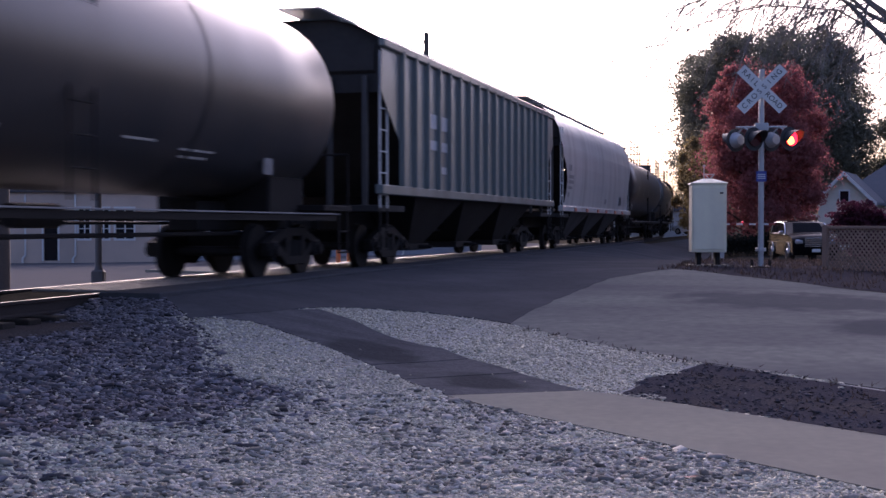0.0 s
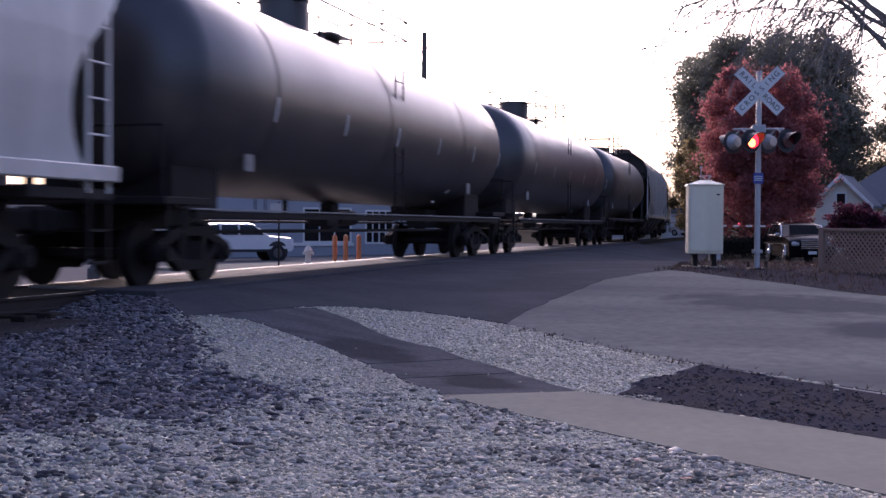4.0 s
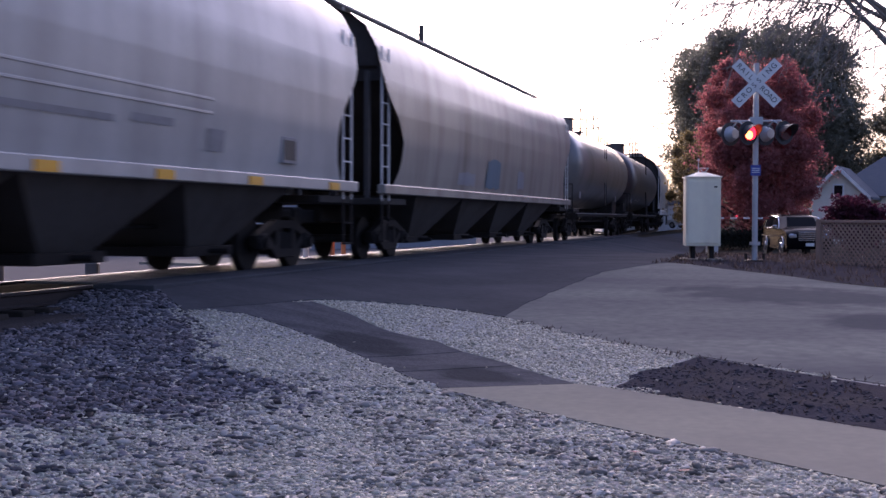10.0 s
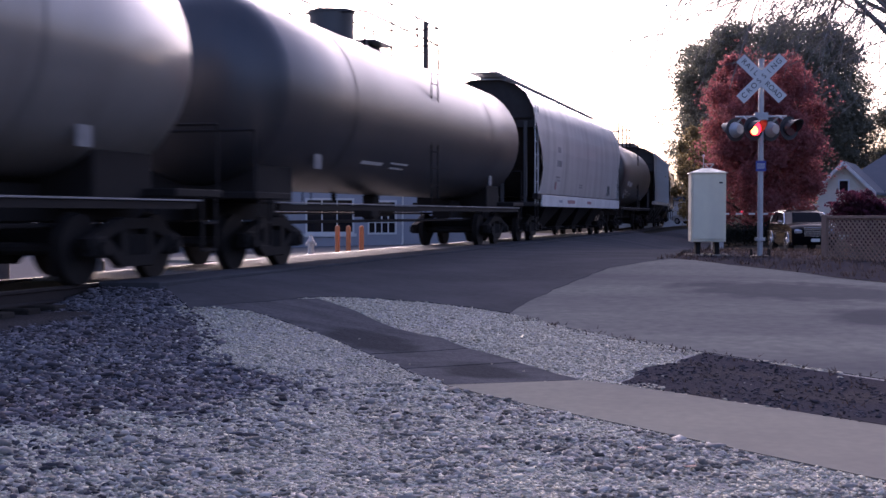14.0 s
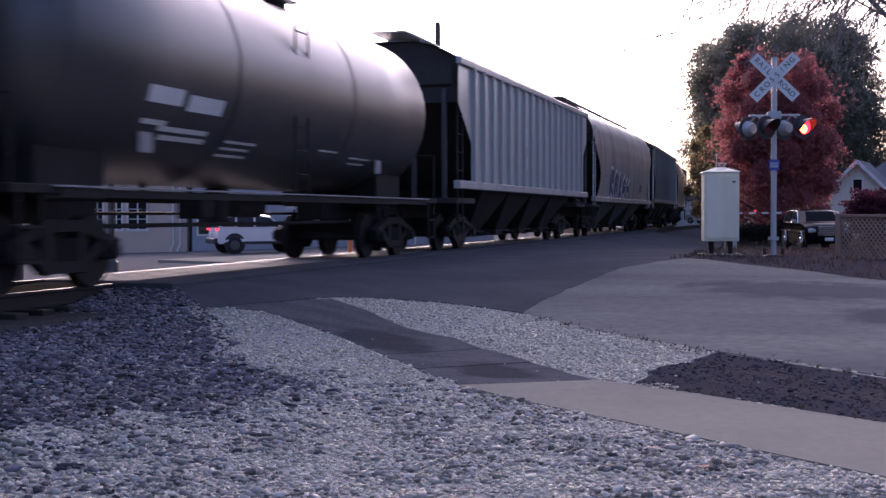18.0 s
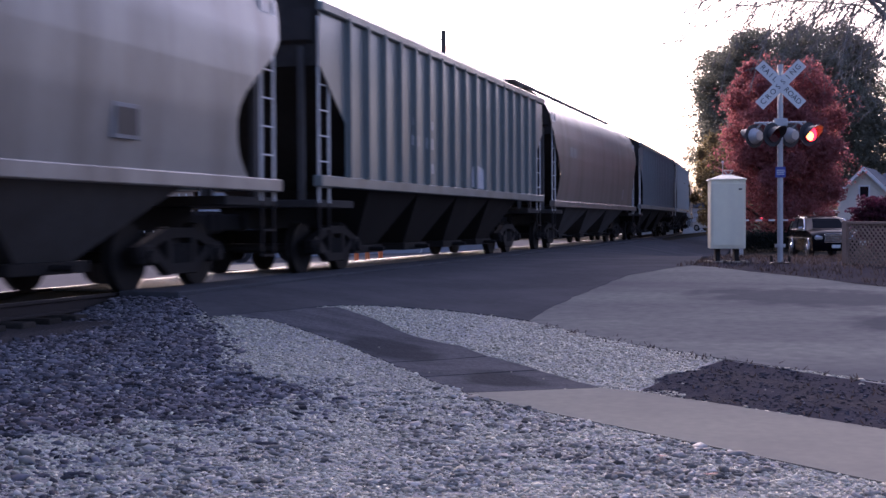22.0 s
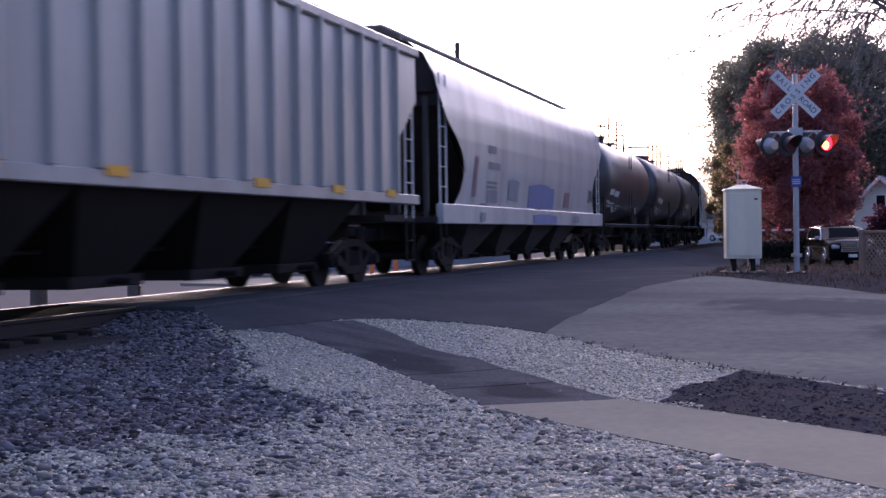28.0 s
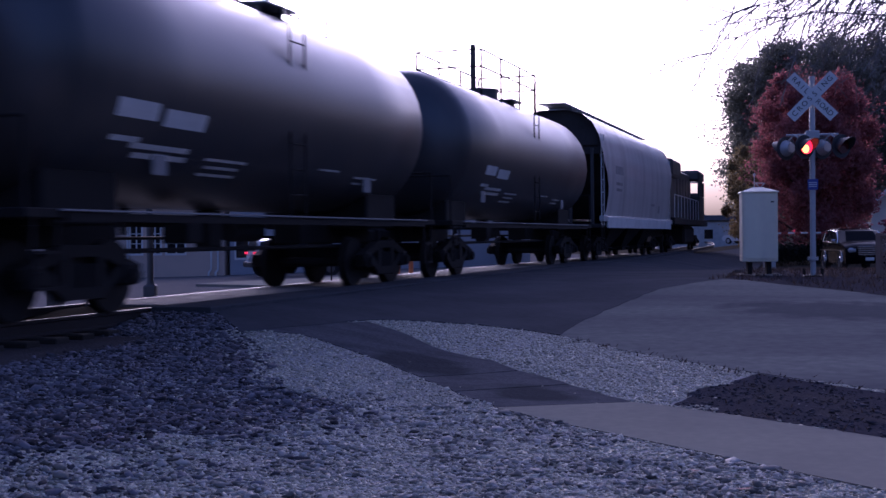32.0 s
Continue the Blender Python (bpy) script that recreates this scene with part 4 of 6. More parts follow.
def locomotive(L, label):
    car = thing("locomotive", pose(0, 0, 0), label, "locomotive", "wagons of the train")
    navy = paint("loco_paint", (0.03, 0.03, 0.035), 0.35)
    h = L / 2 - 0.7
    box("walkway", STEEL_DARK, car, -1.5, -h, 1.3, 1.5, h, 1.62, 0.03)
    box("fuel_tank", STEEL_DARK, car, -1.3, -2.6, 0.35, 1.3, 2.6, 1.25, 0.12)
    bm = bmesh.new()
    bm_box(bm, -0.95, -h + 0.6, 1.62, 0.95, h - 5.2, 4.1, 0.08)
    part("hood", bm, navy, car)
    bm = bmesh.new()
    bm_box(bm, -1.3, -h + 1.2, 3.55, 1.3, -h + 5.0, 4.35, 0.1)
    part("radiator", bm, navy, car)
    for i in range(5):
        y = -h + 6.2 + i * 1.45
        box("hood_door", navy, car, 0.94, y, 2.0, 0.985, y + 1.2, 3.7, 0.01)
        box("hood_door", navy, car, -0.985, y, 2.0, -0.94, y + 1.2, 3.7, 0.01)
    c0, c1 = h - 5.1, h - 2.2
    box("cab", navy, car, -1.5, c0, 1.62, 1.5, c1, 2.95, 0.04)
    box("cab_roof", navy, car, -1.5, c0, 3.75, 1.5, c1, 4.35, 0.12)
    for y in (c0, (c0 + c1) / 2 - 0.1, c1 - 0.2):
        for x in (-1.5, 1.38):
            box("cab_pillar", navy, car, x, y, 2.951, x + 0.12, y + 0.2, 3.749)
    box("nose", navy, car, -1.2, h - 2.2, 1.62, 1.2, h - 0.3, 3.2, 0.12)
    for sx in (-1, 1):
        bm = bmesh.new()
        for i in range(9):
            y = -h + 0.4 + i * (2 * h - 6) / 8
            bm_rod(bm, (sx * 1.46, y, 1.62), (sx * 1.46, y, 2.65), 0.018, 6)
        bm_rod(bm, (sx * 1.46, -h + 0.4, 2.65), (sx * 1.46, h - 5.6, 2.65), 0.018, 6)
        part("handrail", bm, WHITE_TRIM, car)
    running_gear(car, L, 2.6)
    return car


# ---- things beside the crossing ----
LAMP_RED = mat("lit_red_lens", (0.8, 0.03, 0.02), rough=0.3, bump=0, dirt_amount=0, glow=((1.0, 0.02, 0.03), 2.6))
LAMP_CORE = mat("lit_amber_core", (0.9, 0.3, 0.05), rough=0.3, bump=0, dirt_amount=0, glow=((1.0, 0.3, 0.03), 6.0))
LENS = mat("unlit_red_lens", (0.10, 0.012, 0.015), rough=0.25, bump=0, dirt_amount=0.1)
SIGN_WHITE = mat("sign_white", (0.72, 0.72, 0.68), (0.66, 0.66, 0.62), rough=0.5, bump=0.02, dirt=(0.4, 0.38, 0.34), dirt_amount=0.3)
FLASHERS = []


def crossing_signal():
    x, y = 8.2, 26.75
    t = thing("crossing_signal", pose(x, y, gz(x, y) + 0.02, 0, 0, 6), "galvanised railroad crossing signal mast with flashing red lights", "crossing signal")
    # its front faces local -y
    rod("mast", GALV, t, (0, 0, 0.0), (0, 0, 4.12), 0.058, 16)
    bm = bmesh.new()
    bm_box(bm, -0.2, -0.2, -0.06, 0.2, 0.2, 0.02, 0.02)
    part("base", bm, STEEL_DARK, t)
    rod("collar", GALV, t, (0, 0, 0.33), (0, 0, 0.4), 0.11, 14)
    for a, b in ((-0.18, -0.18), (0.18, -0.18), (-0.18, 0.18), (0.18, 0.18)):
        rod("bolt", STEEL_DARK, t, (a, b, 0.03), (a, b, 0.16), 0.018, 6)
    zc = 3.70
    for k, (ang, text, at) in enumerate(((45, "CROSSING", None), (-45, "RAIL  ROAD", None))):
        bm = bmesh.new()
        bm_box(bm, -0.61, -0.004, -0.115, 0.61, 0.004, 0.115)
        yy = -0.085 - 0.012 * (1 - k)
        b = put("blade", mesh_of(bm, "blade", SIGN_WHITE), t, pose(0, yy, zc) @ Matrix.Rotation(radians(-ang), 4, "Y"), "white crossbuck board with black letters")
        m = pose(0, -0.0065, 0, 90, 0, 0)
        if text == "CROSSING":
            for i, ch in enumerate(text):
                words(ch, 0.155, BLACK, b, pose(-0.49 + 0.14 * i, -0.0065, 0, 90, 0, 0))
        else:
            for i, ch in enumerate("RAIL"):
                words(ch, 0.155, BLACK, b, pose(-0.50 + 0.112 * i, -0.0065, 0, 90, 0, 0))
            for i, ch in enumerate("ROAD"):
                words(ch, 0.155, BLACK, b, pose(0.165 + 0.112 * i, -0.0065, 0, 90, 0, 0))
    zl = 2.66
    rod("cross_arm", GALV, t, (-0.52, 0, zl + 0.26), (0.52, 0, zl + 0.26), 0.022, 8)
    box("junction_box", GALV, t, -0.14, -0.12, zl + 0.17, 0.14, 0.12, zl + 0.34, 0.02)
    for k, (lx, front) in enumerate(((-0.36, True), (0.36, True), (-0.36, False), (0.36, False))):
        hx, hy = (lx + 0.2, -0.2) if front else (lx - 0.16, 0.16)
        h = put("lamp_head", SH["lamp_head"], t, pose(hx, hy, zl, 0, 0, 36 if front else 216))
        rod("hanger", GALV, t, (hx, hy, zl + 0.1), (lx, 0, zl + 0.26), 0.02, 6)
        put("backing_disc", SH["disc"], h, pose(0, 0.0, 0))
        put("hood", SH["hood"], h, pose(0, 0.0, 0))
        put("lens", SH["lens"], h, pose(0, -0.03, 0))
        if front:
            lit = put("flasher", SH["flasher"], h, pose(0, 0.05, 0), "glowing red flashing light")
            FLASHERS.append((lit, k))
    bm = bmesh.new()
    bm_box(bm, -0.105, -0.075, 1.78, 0.105, -0.067, 2.0, 0.004)
    sign = part("plate", bm, mat("blue_plate", (0.06, 0.08, 0.35), rough=0.4, bump=0), t, "small blue notice plate")
    for z in (1.85, 1.89, 1.93):
        box("line", SIGN_WHITE, sign, -0.08, -0.0775, z - 0.008, 0.08, -0.0755, z + 0.008)


def lamp_meshes():
    m = Matrix.Rotation(radians(90), 4, "X")
    dark = mat("lamp_black", (0.03, 0.028, 0.03), (0.05, 0.045, 0.045), rough=0.55, bump=0.05)
    bm = bmesh.new()
    bmesh.ops.create_cone(bm, cap_ends=True, segments=20, radius1=0.17, radius2=0.1, depth=0.16, matrix=Matrix.Translation((0, 0.1, 0)) @ Matrix.Rotation(radians(-90), 4, "X"))
    SH["lamp_head"] = mesh_of(bm, "lamp_head", GALV, True)
    bm = bmesh.new()
    for r, y0, y1 in ((0.245, -0.004, 0.004),):
        bmesh.ops.create_cone(bm, cap_ends=True, segments=28, radius1=r, radius2=r, depth=y1 - y0, matrix=Matrix.Translation((0, 0.015, 0)) @ m)
    SH["disc"] = mesh_of(bm, "backing_disc", dark)
    bm = bmesh.new()
    bmesh.ops.create_cone(bm, cap_ends=True, segments=24, radius1=0.152, radius2=0.152, depth=0.03, matrix=m)
    SH["lens"] = mesh_of(bm, "lens", LENS, True)
    # half-round hood over the lens
    bm = bmesh.new()
    pr = []
    for i in range(15):
        a = radians(-25 + 230 * i / 14)
        pr.append((math.cos(a), math.sin(a)))
    ra = [[bm.verts.new((c * r, y, s * r)) for c, s in pr] for r, y in ((0.165, 0.0), (0.165, -0.34), (0.158, -0.34), (0.158, 0.0))]
    for i in range(14):
        out = 0.17 + 0.17 * math.sin(radians(-25 + 230 * i / 14))
        ra[1][i].co.y = ra[2][i].co.y = -max(0.05, out)
    ra[1][14].co.y = ra[2][14].co.y = -0.06
    for a, b in zip(ra, ra[1:]):
        for i in range(14):
            bm.faces.new((a[i], a[i + 1], b[i + 1], b[i]))
    SH["hood"] = mesh_of(bm, "hood", dark, True)
    bm = bmesh.new()
    bmesh.ops.create_cone(bm, cap_ends=True, segments=24, radius1=0.148, radius2=0.148, depth=0.008, matrix=m)
    core = bmesh.ops.create_cone(bm, cap_ends=True, segments=20, radius1=0.085, radius2=0.085, depth=0.008, matrix=Matrix.Translation((-0.03, -0.006, -0.045)) @ m)["verts"]
    lit = {f for v in core for f in v.link_faces}
    for f in lit:
        f.material_index = 1
    me = mesh_of(bm, "flasher", LAMP_RED, True)
    me.materials.append(LAMP_CORE)
    SH["flasher"] = me
    bm = bmesh.new()
    bm_box(bm, -0.015, -0.16, -0.16, 0.015, 0.16, 0.16, 0.006)
    SH["placard"] = mesh_of(bm, "placard", FADED)


def signal_cabinet():
    x, y = 7.05, 27.6
    t = thing("signal_cabinet", pose(x, y, gz(x, y) + 0.01, 0, 0, 10), "white painted metal signal cabinet on short legs", "cabinet")
    white = mat("cabinet_white", (0.86, 0.8, 0.58), (0.78, 0.72, 0.52), rough=0.45, grain=8, bump=0.03, dirt=(0.4, 0.33, 0.27), dirt_amount=0.3, streak=4.0)
    box("body", white, t, -0.37, -0.33, 0.3, 0.37, 0.33, 1.78, 0.012)
    box("door", white, t, -0.33, -0.352, 0.36, 0.33, -0.333, 1.70, 0.006)
    box("handle", STEEL_DARK, t, 0.22, -0.368, 1.56, 0.29, -0.354, 1.59, 0.004)
    bm = bmesh.new()
    lo = [bm.verts.new((a * 0.40, b * 0.36, 1.782)) for a, b in ((1, 1), (-1, 1), (-1, -1), (1, -1))]
    up = [bm.verts.new((a * 0.39, b * 0.35, 1.80)) for a, b in ((1, 1), (-1, 1), (-1, -1), (1, -1))]
    tip = [bm.verts.new((a * 0.1, 0, 1.9)) for a in (1, -1)]
    for i in range(4):
        bm.faces.new((lo[i], lo[(i + 1) % 4], up[(i + 1) % 4], up[i]))
    bm.faces.new((up[0], up[1], tip[1], tip[0]))
    bm.faces.new((up[2], up[3], tip[0], tip[1]))
    bm.faces.new((up[1], up[2], tip[1]))
    bm.faces.new((up[3], up[0], tip[0]))
    bm.faces.new(lo[::-1])
    part("roof", bm, white, t)
    for a in (-0.2, 0.2):
        box("leg", STEEL_DARK, t, a - 0.05, -0.2, 0.0, a + 0.05, 0.2, 0.3, 0.01)
    box("plinth", CONCRETE, t, -0.45, -0.4, -0.12, 0.45, 0.4, 0.03, 0.02)
    rod("antenna", GALV, t, (-0.08, 0, 1.88), (-0.08, 0, 2.14), 0.012, 6)
    bm = bmesh.new()
    bm_ball(bm, (-0.08, 0, 2.17), 0.035, 1)
    part("antenna_cap", bm, GALV, t)
    bm = bmesh.new()
    bm_rod(bm, (0.04, 0, 1.88), (0.14, 0, 1.99), 0.012, 6)
    bm_rod(bm, (0.04, 0, 1.88), (-0.06, 0, 1.99), 0.012, 6)
    bm_rod(bm, (-0.06, 0, 1.99), (0.14, 0, 1.99), 0.01, 6)
    part("lifting_bracket", bm, GALV, t)


def lattice_fence():
    a, b = Vector((9.5, 26.15, 0)), Vector((12.6, 22.7, 0))
    L = (b - a).length
    ang = math.degrees(math.atan2(b.y - a.y, b.x - a.x))
    zb = gz(10.0, 24.0) - 0.25
    wood = mat("fence_wood", (0.33, 0.22, 0.16), (0.26, 0.17, 0.12), rough=0.8, grain=25, blotch=3, bump=0.2, random=0.15, dirt=(0.12, 0.08, 0.06), dirt_amount=0.3)
    t = thing("lattice_fence", pose(a.x, a.y, zb, 0, 0, ang), "tan-brown wooden lattice fence in a frame", "fence")
    H = 1.15
    for k in (0.0, 2.3, L):
        box("post", wood, t, k - (0.09 if k == 0 else 0.045), -0.045, -0.2, k + 0.045, 0.045, H + 0.02, 0.008)
    box("top_rail", wood, t, 0, -0.035, H - 0.06, L, 0.035, H, 0.006)
    box("bottom_rail", wood, t, 0, -0.03, 0.02, L, 0.03, 0.08, 0.006)
    # crossed laths, cut to the frame
    h, gap, made = H - 0.14, 0.115, {}
    for i in range(-int(h / gap), int(L / gap) + 1):
        a0, a1 = max(0.0, i * gap), min(L, i * gap + h)
        if a1 - a0 < 0.05:
            continue
        long = round((a1 - a0) * 1.414, 3)
        if long not in made:
            bm = bmesh.new()
            bm_box(bm, -0.018, -0.004, -0.5 * long, 0.018, 0.004, 0.5 * long)
            made[long] = mesh_of(bm, "lath", wood)
        mid = (a0 + a1) / 2
        up = mid - i * gap
        put("lath", made[long], t, pose(mid, 0.006, 0.08 + up) @ Matrix.Rotation(radians(45), 4, "Y"))
        put("lath", made[long], t, pose(mid, -0.006, 0.08 + h - up) @ Matrix.Rotation(radians(-45), 4, "Y"))


def leaf_cloud(bm, rng, centre, radii, count, size, shell=0.6, up=0.3):
    """Small leaf blades spread in clumps through an uneven volume."""
    c = np.array(centre, dtype=float)

    def unit(v):
        return v / np.linalg.norm(v, axis=1, keepdims=True)
    d = unit(rng.normal(size=(count, 3)))
    r = shell + (1 - shell) * rng.random(count) ** 0.5
    q = d * 3.1 + c * 0.37
    wob = 0.8 + 0.14 * (np.sin(q[:, 0] * 2.3 + q[:, 1] * 1.7) + np.sin(q[:, 1] * 2.9 - q[:, 2] * 2.1 + 1.0) + np.sin(q[:, 2] * 3.3 + q[:, 0] * 1.3))
    p = c + d * np.array(radii) * (r * wob)[:, None]
    a0 = unit(rng.normal(size=(count, 3)))
    b = unit(np.cross(a0, rng.normal(size=(count, 3)))) * (size * rng.uniform(0.35, 0.8, count))[:, None]
    a = a0 * (size * rng.uniform(0.6, 1.5, count))[:, None]
    v = np.stack((p - a, p + b, p + a, p - b), 1).reshape(-1, 3)
    me = bpy.data.meshes.new("leaves")
    me.vertices.add(len(v))
    me.vertices.foreach_set("co", v.reshape(-1))
    me.loops.add(len(v))
    me.loops.foreach_set("vertex_index", np.arange(len(v)))
    me.polygons.add(count)
    me.polygons.foreach_set("loop_start", np.arange(0, len(v), 4))
    me.update(calc_edges=True)
    bm.from_mesh(me)
    bpy.data.meshes.remove(me)


def limb(bm, a, b, r0, r1, rng, bend=0.12, n=4):
    a, b = Vector(a), Vector(b)
    prev, pr = a, r0
    for i in range(1, n + 1):
        k = i / n
        p = a.lerp(b, k) + (Vector(rng.normal(size=3)) * bend * (b - a).length * (0.5 if i < n else 0) / n)
        r = r0 + (r1 - r0) * k
        bm_rod(bm, prev, p, pr, 6, r)
        prev, pr = p, r
    return prev


BARK = mat("bark", (0.09, 0.07, 0.055), (0.05, 0.04, 0.032), rough=0.95, grain=18, bump=0.6)


def crown_tree(name, x, y, height, spread, leaves, size, material, label, seed, trunk=0.22, low=0.12, lobes=16):
    """Trunk, limbs and a domed crown of many leaf clumps with gaps between them."""
    rng = np.random.default_rng(seed)
    t = thing(name, pose(x, y, gz(x, y) - 0.05), label, "tree")
    bm = bmesh.new()
    limb(bm, (0, 0, 0), (0.1, 0, height * 0.82), trunk, trunk * 0.25, rng, 0.05, 6)
    tips = []
    for i in range(lobes):
        k = low + (0.93 - low) * ((i + 0.5) / lobes) ** 0.8
        w = spread * ((1 - ((k - 0.4) / 0.62) ** 2.4) ** 0.5 if k > 0.4 else 0.82 + 0.45 * k)
        a = i * 2.4 + rng.uniform(-0.3, 0.3)
        u = rng.uniform(0.7, 0.88)
        tip = (math.cos(a) * w * u, math.sin(a) * w * u, height * k)
        limb(bm, (0, 0, height * max(0.08, k - 0.16)), tip, trunk * max(0.1, 0.5 - 0.4 * k), 0.02, rng)
        tips.append(tip)
    part("trunk", bm, BARK, t)
    bm = bmesh.new()
    for tip in tips:
        s = rng.uniform(0.75, 1.2)
        leaf_cloud(bm, rng, tip, (spread * 0.27 * s, spread * 0.27 * s, height * 0.085 * s), leaves // lobes, size, 0.3)
    leaf_cloud(bm, rng, (0, 0, height * 0.5), (spread * 0.8, spread * 0.8, height * 0.44), leaves // 2, size * 1.2, 0.5)
    leaf_cloud(bm, rng, (0, 0, height * 0.53), (spread * 1.12, spread * 1.12, height * 0.5), leaves // 7, size, 0.72)
    part("crown", bm, material, t)
    return t


def bare_tree(x, y, height, label, seed):
    """A bare tree whose long limbs reach over the yard, with drooping twigs."""
    rng = np.random.default_rng(seed)
    t = thing("bare_tree", pose(x, y, gz(x, y) - 0.05), label, "tree")
    bark = mat("grey_bark", (0.27, 0.245, 0.21), (0.18, 0.16, 0.14), rough=0.95, grain=18, bump=0.5)
    bm = bmesh.new()
    fork = limb(bm, (0, 0, 0), (-0.3, 0, height * 0.42), 0.34, 0.26, rng, 0.03)
    part("trunk", bm, BARK, t)
    left = Vector((-0.96, -0.27, 0))
    back = Vector((0.27, -0.96, 0))
    up = Vector((0, 0, 1))

    def twig(bm, p, d, n, r, droop):
        q, k = p, 5
        for j in range(k):
            d = (d - up * droop + Vector(rng.normal(size=3)) * 0.1).normalized()
            e = q + d * n / k
            bm_rod(bm, q, e, r * (1 - 0.15 * j), 4, r * (1 - 0.15 * (j + 1)))
            if j:
                for _ in range(2):
                    f = (d + Vector(rng.normal(size=3)) * 0.5 - up * 0.1).normalized()
                    bm_rod(bm, e, e + f * rng.uniform(0.2, 0.6), r * 0.6, 3, r * 0.35)
            q = e

    # reach to the left, depth, height of the tip over the fork, sag, thickness, twigs
    for reach, side, rise, sag, r, count in BARE_LIMBS:
        bm = bmesh.new()
        end = fork + left * reach + back * side + up * rise
        mid = fork.lerp(end, 0.5) + up * sag
        pts = []
        for i in range(13):
            u = i / 12
            pts.append(fork.lerp(mid, u).lerp(mid.lerp(end, u), u) + Vector(rng.normal(size=3)) * 0.05)
        for i in range(12):
            bm_rod(bm, pts[i], pts[i + 1], r * (1 - 0.06 * i), 7, r * (1 - 0.06 * (i + 1)))
        for k in range(int(count * 0.55)):
            p = pts[int(rng.integers(4, 13))]
            d = (left * rng.uniform(0.2, 1.0) + back * rng.normal(0, 0.4) + up * rng.uniform(-1.0, 0.15)).normalized()
            twig(bm, p, d, rng.uniform(1.2, 3.2), 0.021, 0.12)
        part("limb", bm, bark, t)
    return t


BARE_LIMBS = [
    (4.7, 0.3, 3.9, -0.8, 0.15, 14),
    (4.3, -0.5, 4.0, 0.7, 0.14, 12),
    (6.0, 0.8, 4.5, 1.2, 0.10, 50),
    (7.0, -0.4, 4.1, 1.9, 0.09, 54),
    (8.6, 0.4, 2.7, 3.4, 0.05, 60),
    (7.8, 1.2, 3.6, 2.8, 0.06, 54),
    (9.2, -0.6, 1.7, 3.9, 0.045, 56),
    (-3.0, 0.5, 3.4, 0.5, 0.12, 10),
]


def shrub():
    rng = np.random.default_rng(5)
    p = Vector((10.35, 30.0, 0))
    t = thing("shrub", pose(p.x, p.y, gz(p.x, p.y) - 0.03), "clipped dark red-purple shrub behind the fence", "shrub")
    bm = bmesh.new()
    for i in range(7):
        a = i * 0.9
        bm_rod(bm, (0, 0, 0), (0.45 * math.cos(a), 0.4 * math.sin(a), 0.9), 0.02, 5, 0.008)
    part("stems", bm, BARK, t)
    bm = bmesh.new()
    leaf_cloud(bm, rng, (0, 0, 0.95), (0.8, 0.7, 0.6), 9000, 0.042, 0.5)
    leaf_cloud(bm, rng, (0.1, 0, 0.7), (0.72, 0.62, 0.62), 5000, 0.05, 0.1)
    part("foliage", bm, leafy("purple_leaf", (0.11, 0.025, 0.045), (0.06, 0.015, 0.03)), t)


def car_body(bm, prof, width, sections=5, tumble=0.16):
    """A car's shell from its side outline: (y, z) points from the front sill over the roof to the rear sill."""
    hw = width / 2
    zs = [p[1] for p in prof]
    belt = 0.98
    rows = []
    for k in range(-sections, sections + 1):
        u = k / sections
        row = []
        for y, z in prof:
            over = max(0.0, z - belt)
            w = hw - tumble * over / 0.7 - 0.05 * (1 if z < 0.45 else 0)
            row.append(bm.verts.new((u * w, y * (1 - 0.035 * u * u), z - 0.05 * u ** 4 * (1 if z > belt else 0))))
        rows.append(row)
    n = len(prof)
    for a, b in zip(rows, rows[1:]):
        for i in range(n - 1):
            bm.faces.new((a[i], a[i + 1], b[i + 1], b[i]))
    for row in (rows[0], rows[-1]):
        bm.faces.new(row)
    return hw


def wheel_set(t, ys, hw, r, rim):
    for y in ys:
        for s in (-1, 1):
            bm = bmesh.new()
            bmesh.ops.create_cone(bm, cap_ends=True, segments=24, radius1=r, radius2=r, depth=0.22, matrix=Matrix.Translation((s * (hw - 0.11), y, r)) @ Matrix.Rotation(radians(90), 4, "Y"))
            tyre = part("wheel", bm, mat("tyre_rubber", (0.02, 0.02, 0.021), rough=0.85, bump=0.1), t, "", True)
            bm = bmesh.new()
            bmesh.ops.create_cone(bm, cap_ends=True, segments=20, radius1=r * 0.62, radius2=r * 0.55, depth=0.03, matrix=Matrix.Translation((s * (hw + 0.008), y, r)) @ Matrix.Rotation(radians(90 * s), 4, "Y"))
            part("rim", bm, rim, tyre)


def strip(bm, pts, x):
    """A flat window or panel on a car's side, from (y, z) corners, at x or at x by corner."""
    vs = [bm.verts.new((x if not isinstance(x, (list, tuple)) else x[i], y, z)) for i, (y, z) in enumerate(pts)]
    bm.faces.new(vs)


def side_window(t, pts, s, hw, material, name="side_window", tumble=0.16):
    bm = bmesh.new()
    vs = []
    for y, z in pts:
        w = hw - tumble * max(0, z - 0.98) / 0.7 + 0.008
        vs.append((s * w, y, z))
    f = bm.faces.new([bm.verts.new(v) for v in vs])
    r = bmesh.ops.extrude_face_region(bm, geom=[f])
    for v in r["geom"]:
        if isinstance(v, bmesh.types.BMVert):
            v.co.x -= s * 0.03
    return part(name, bm, material, t)


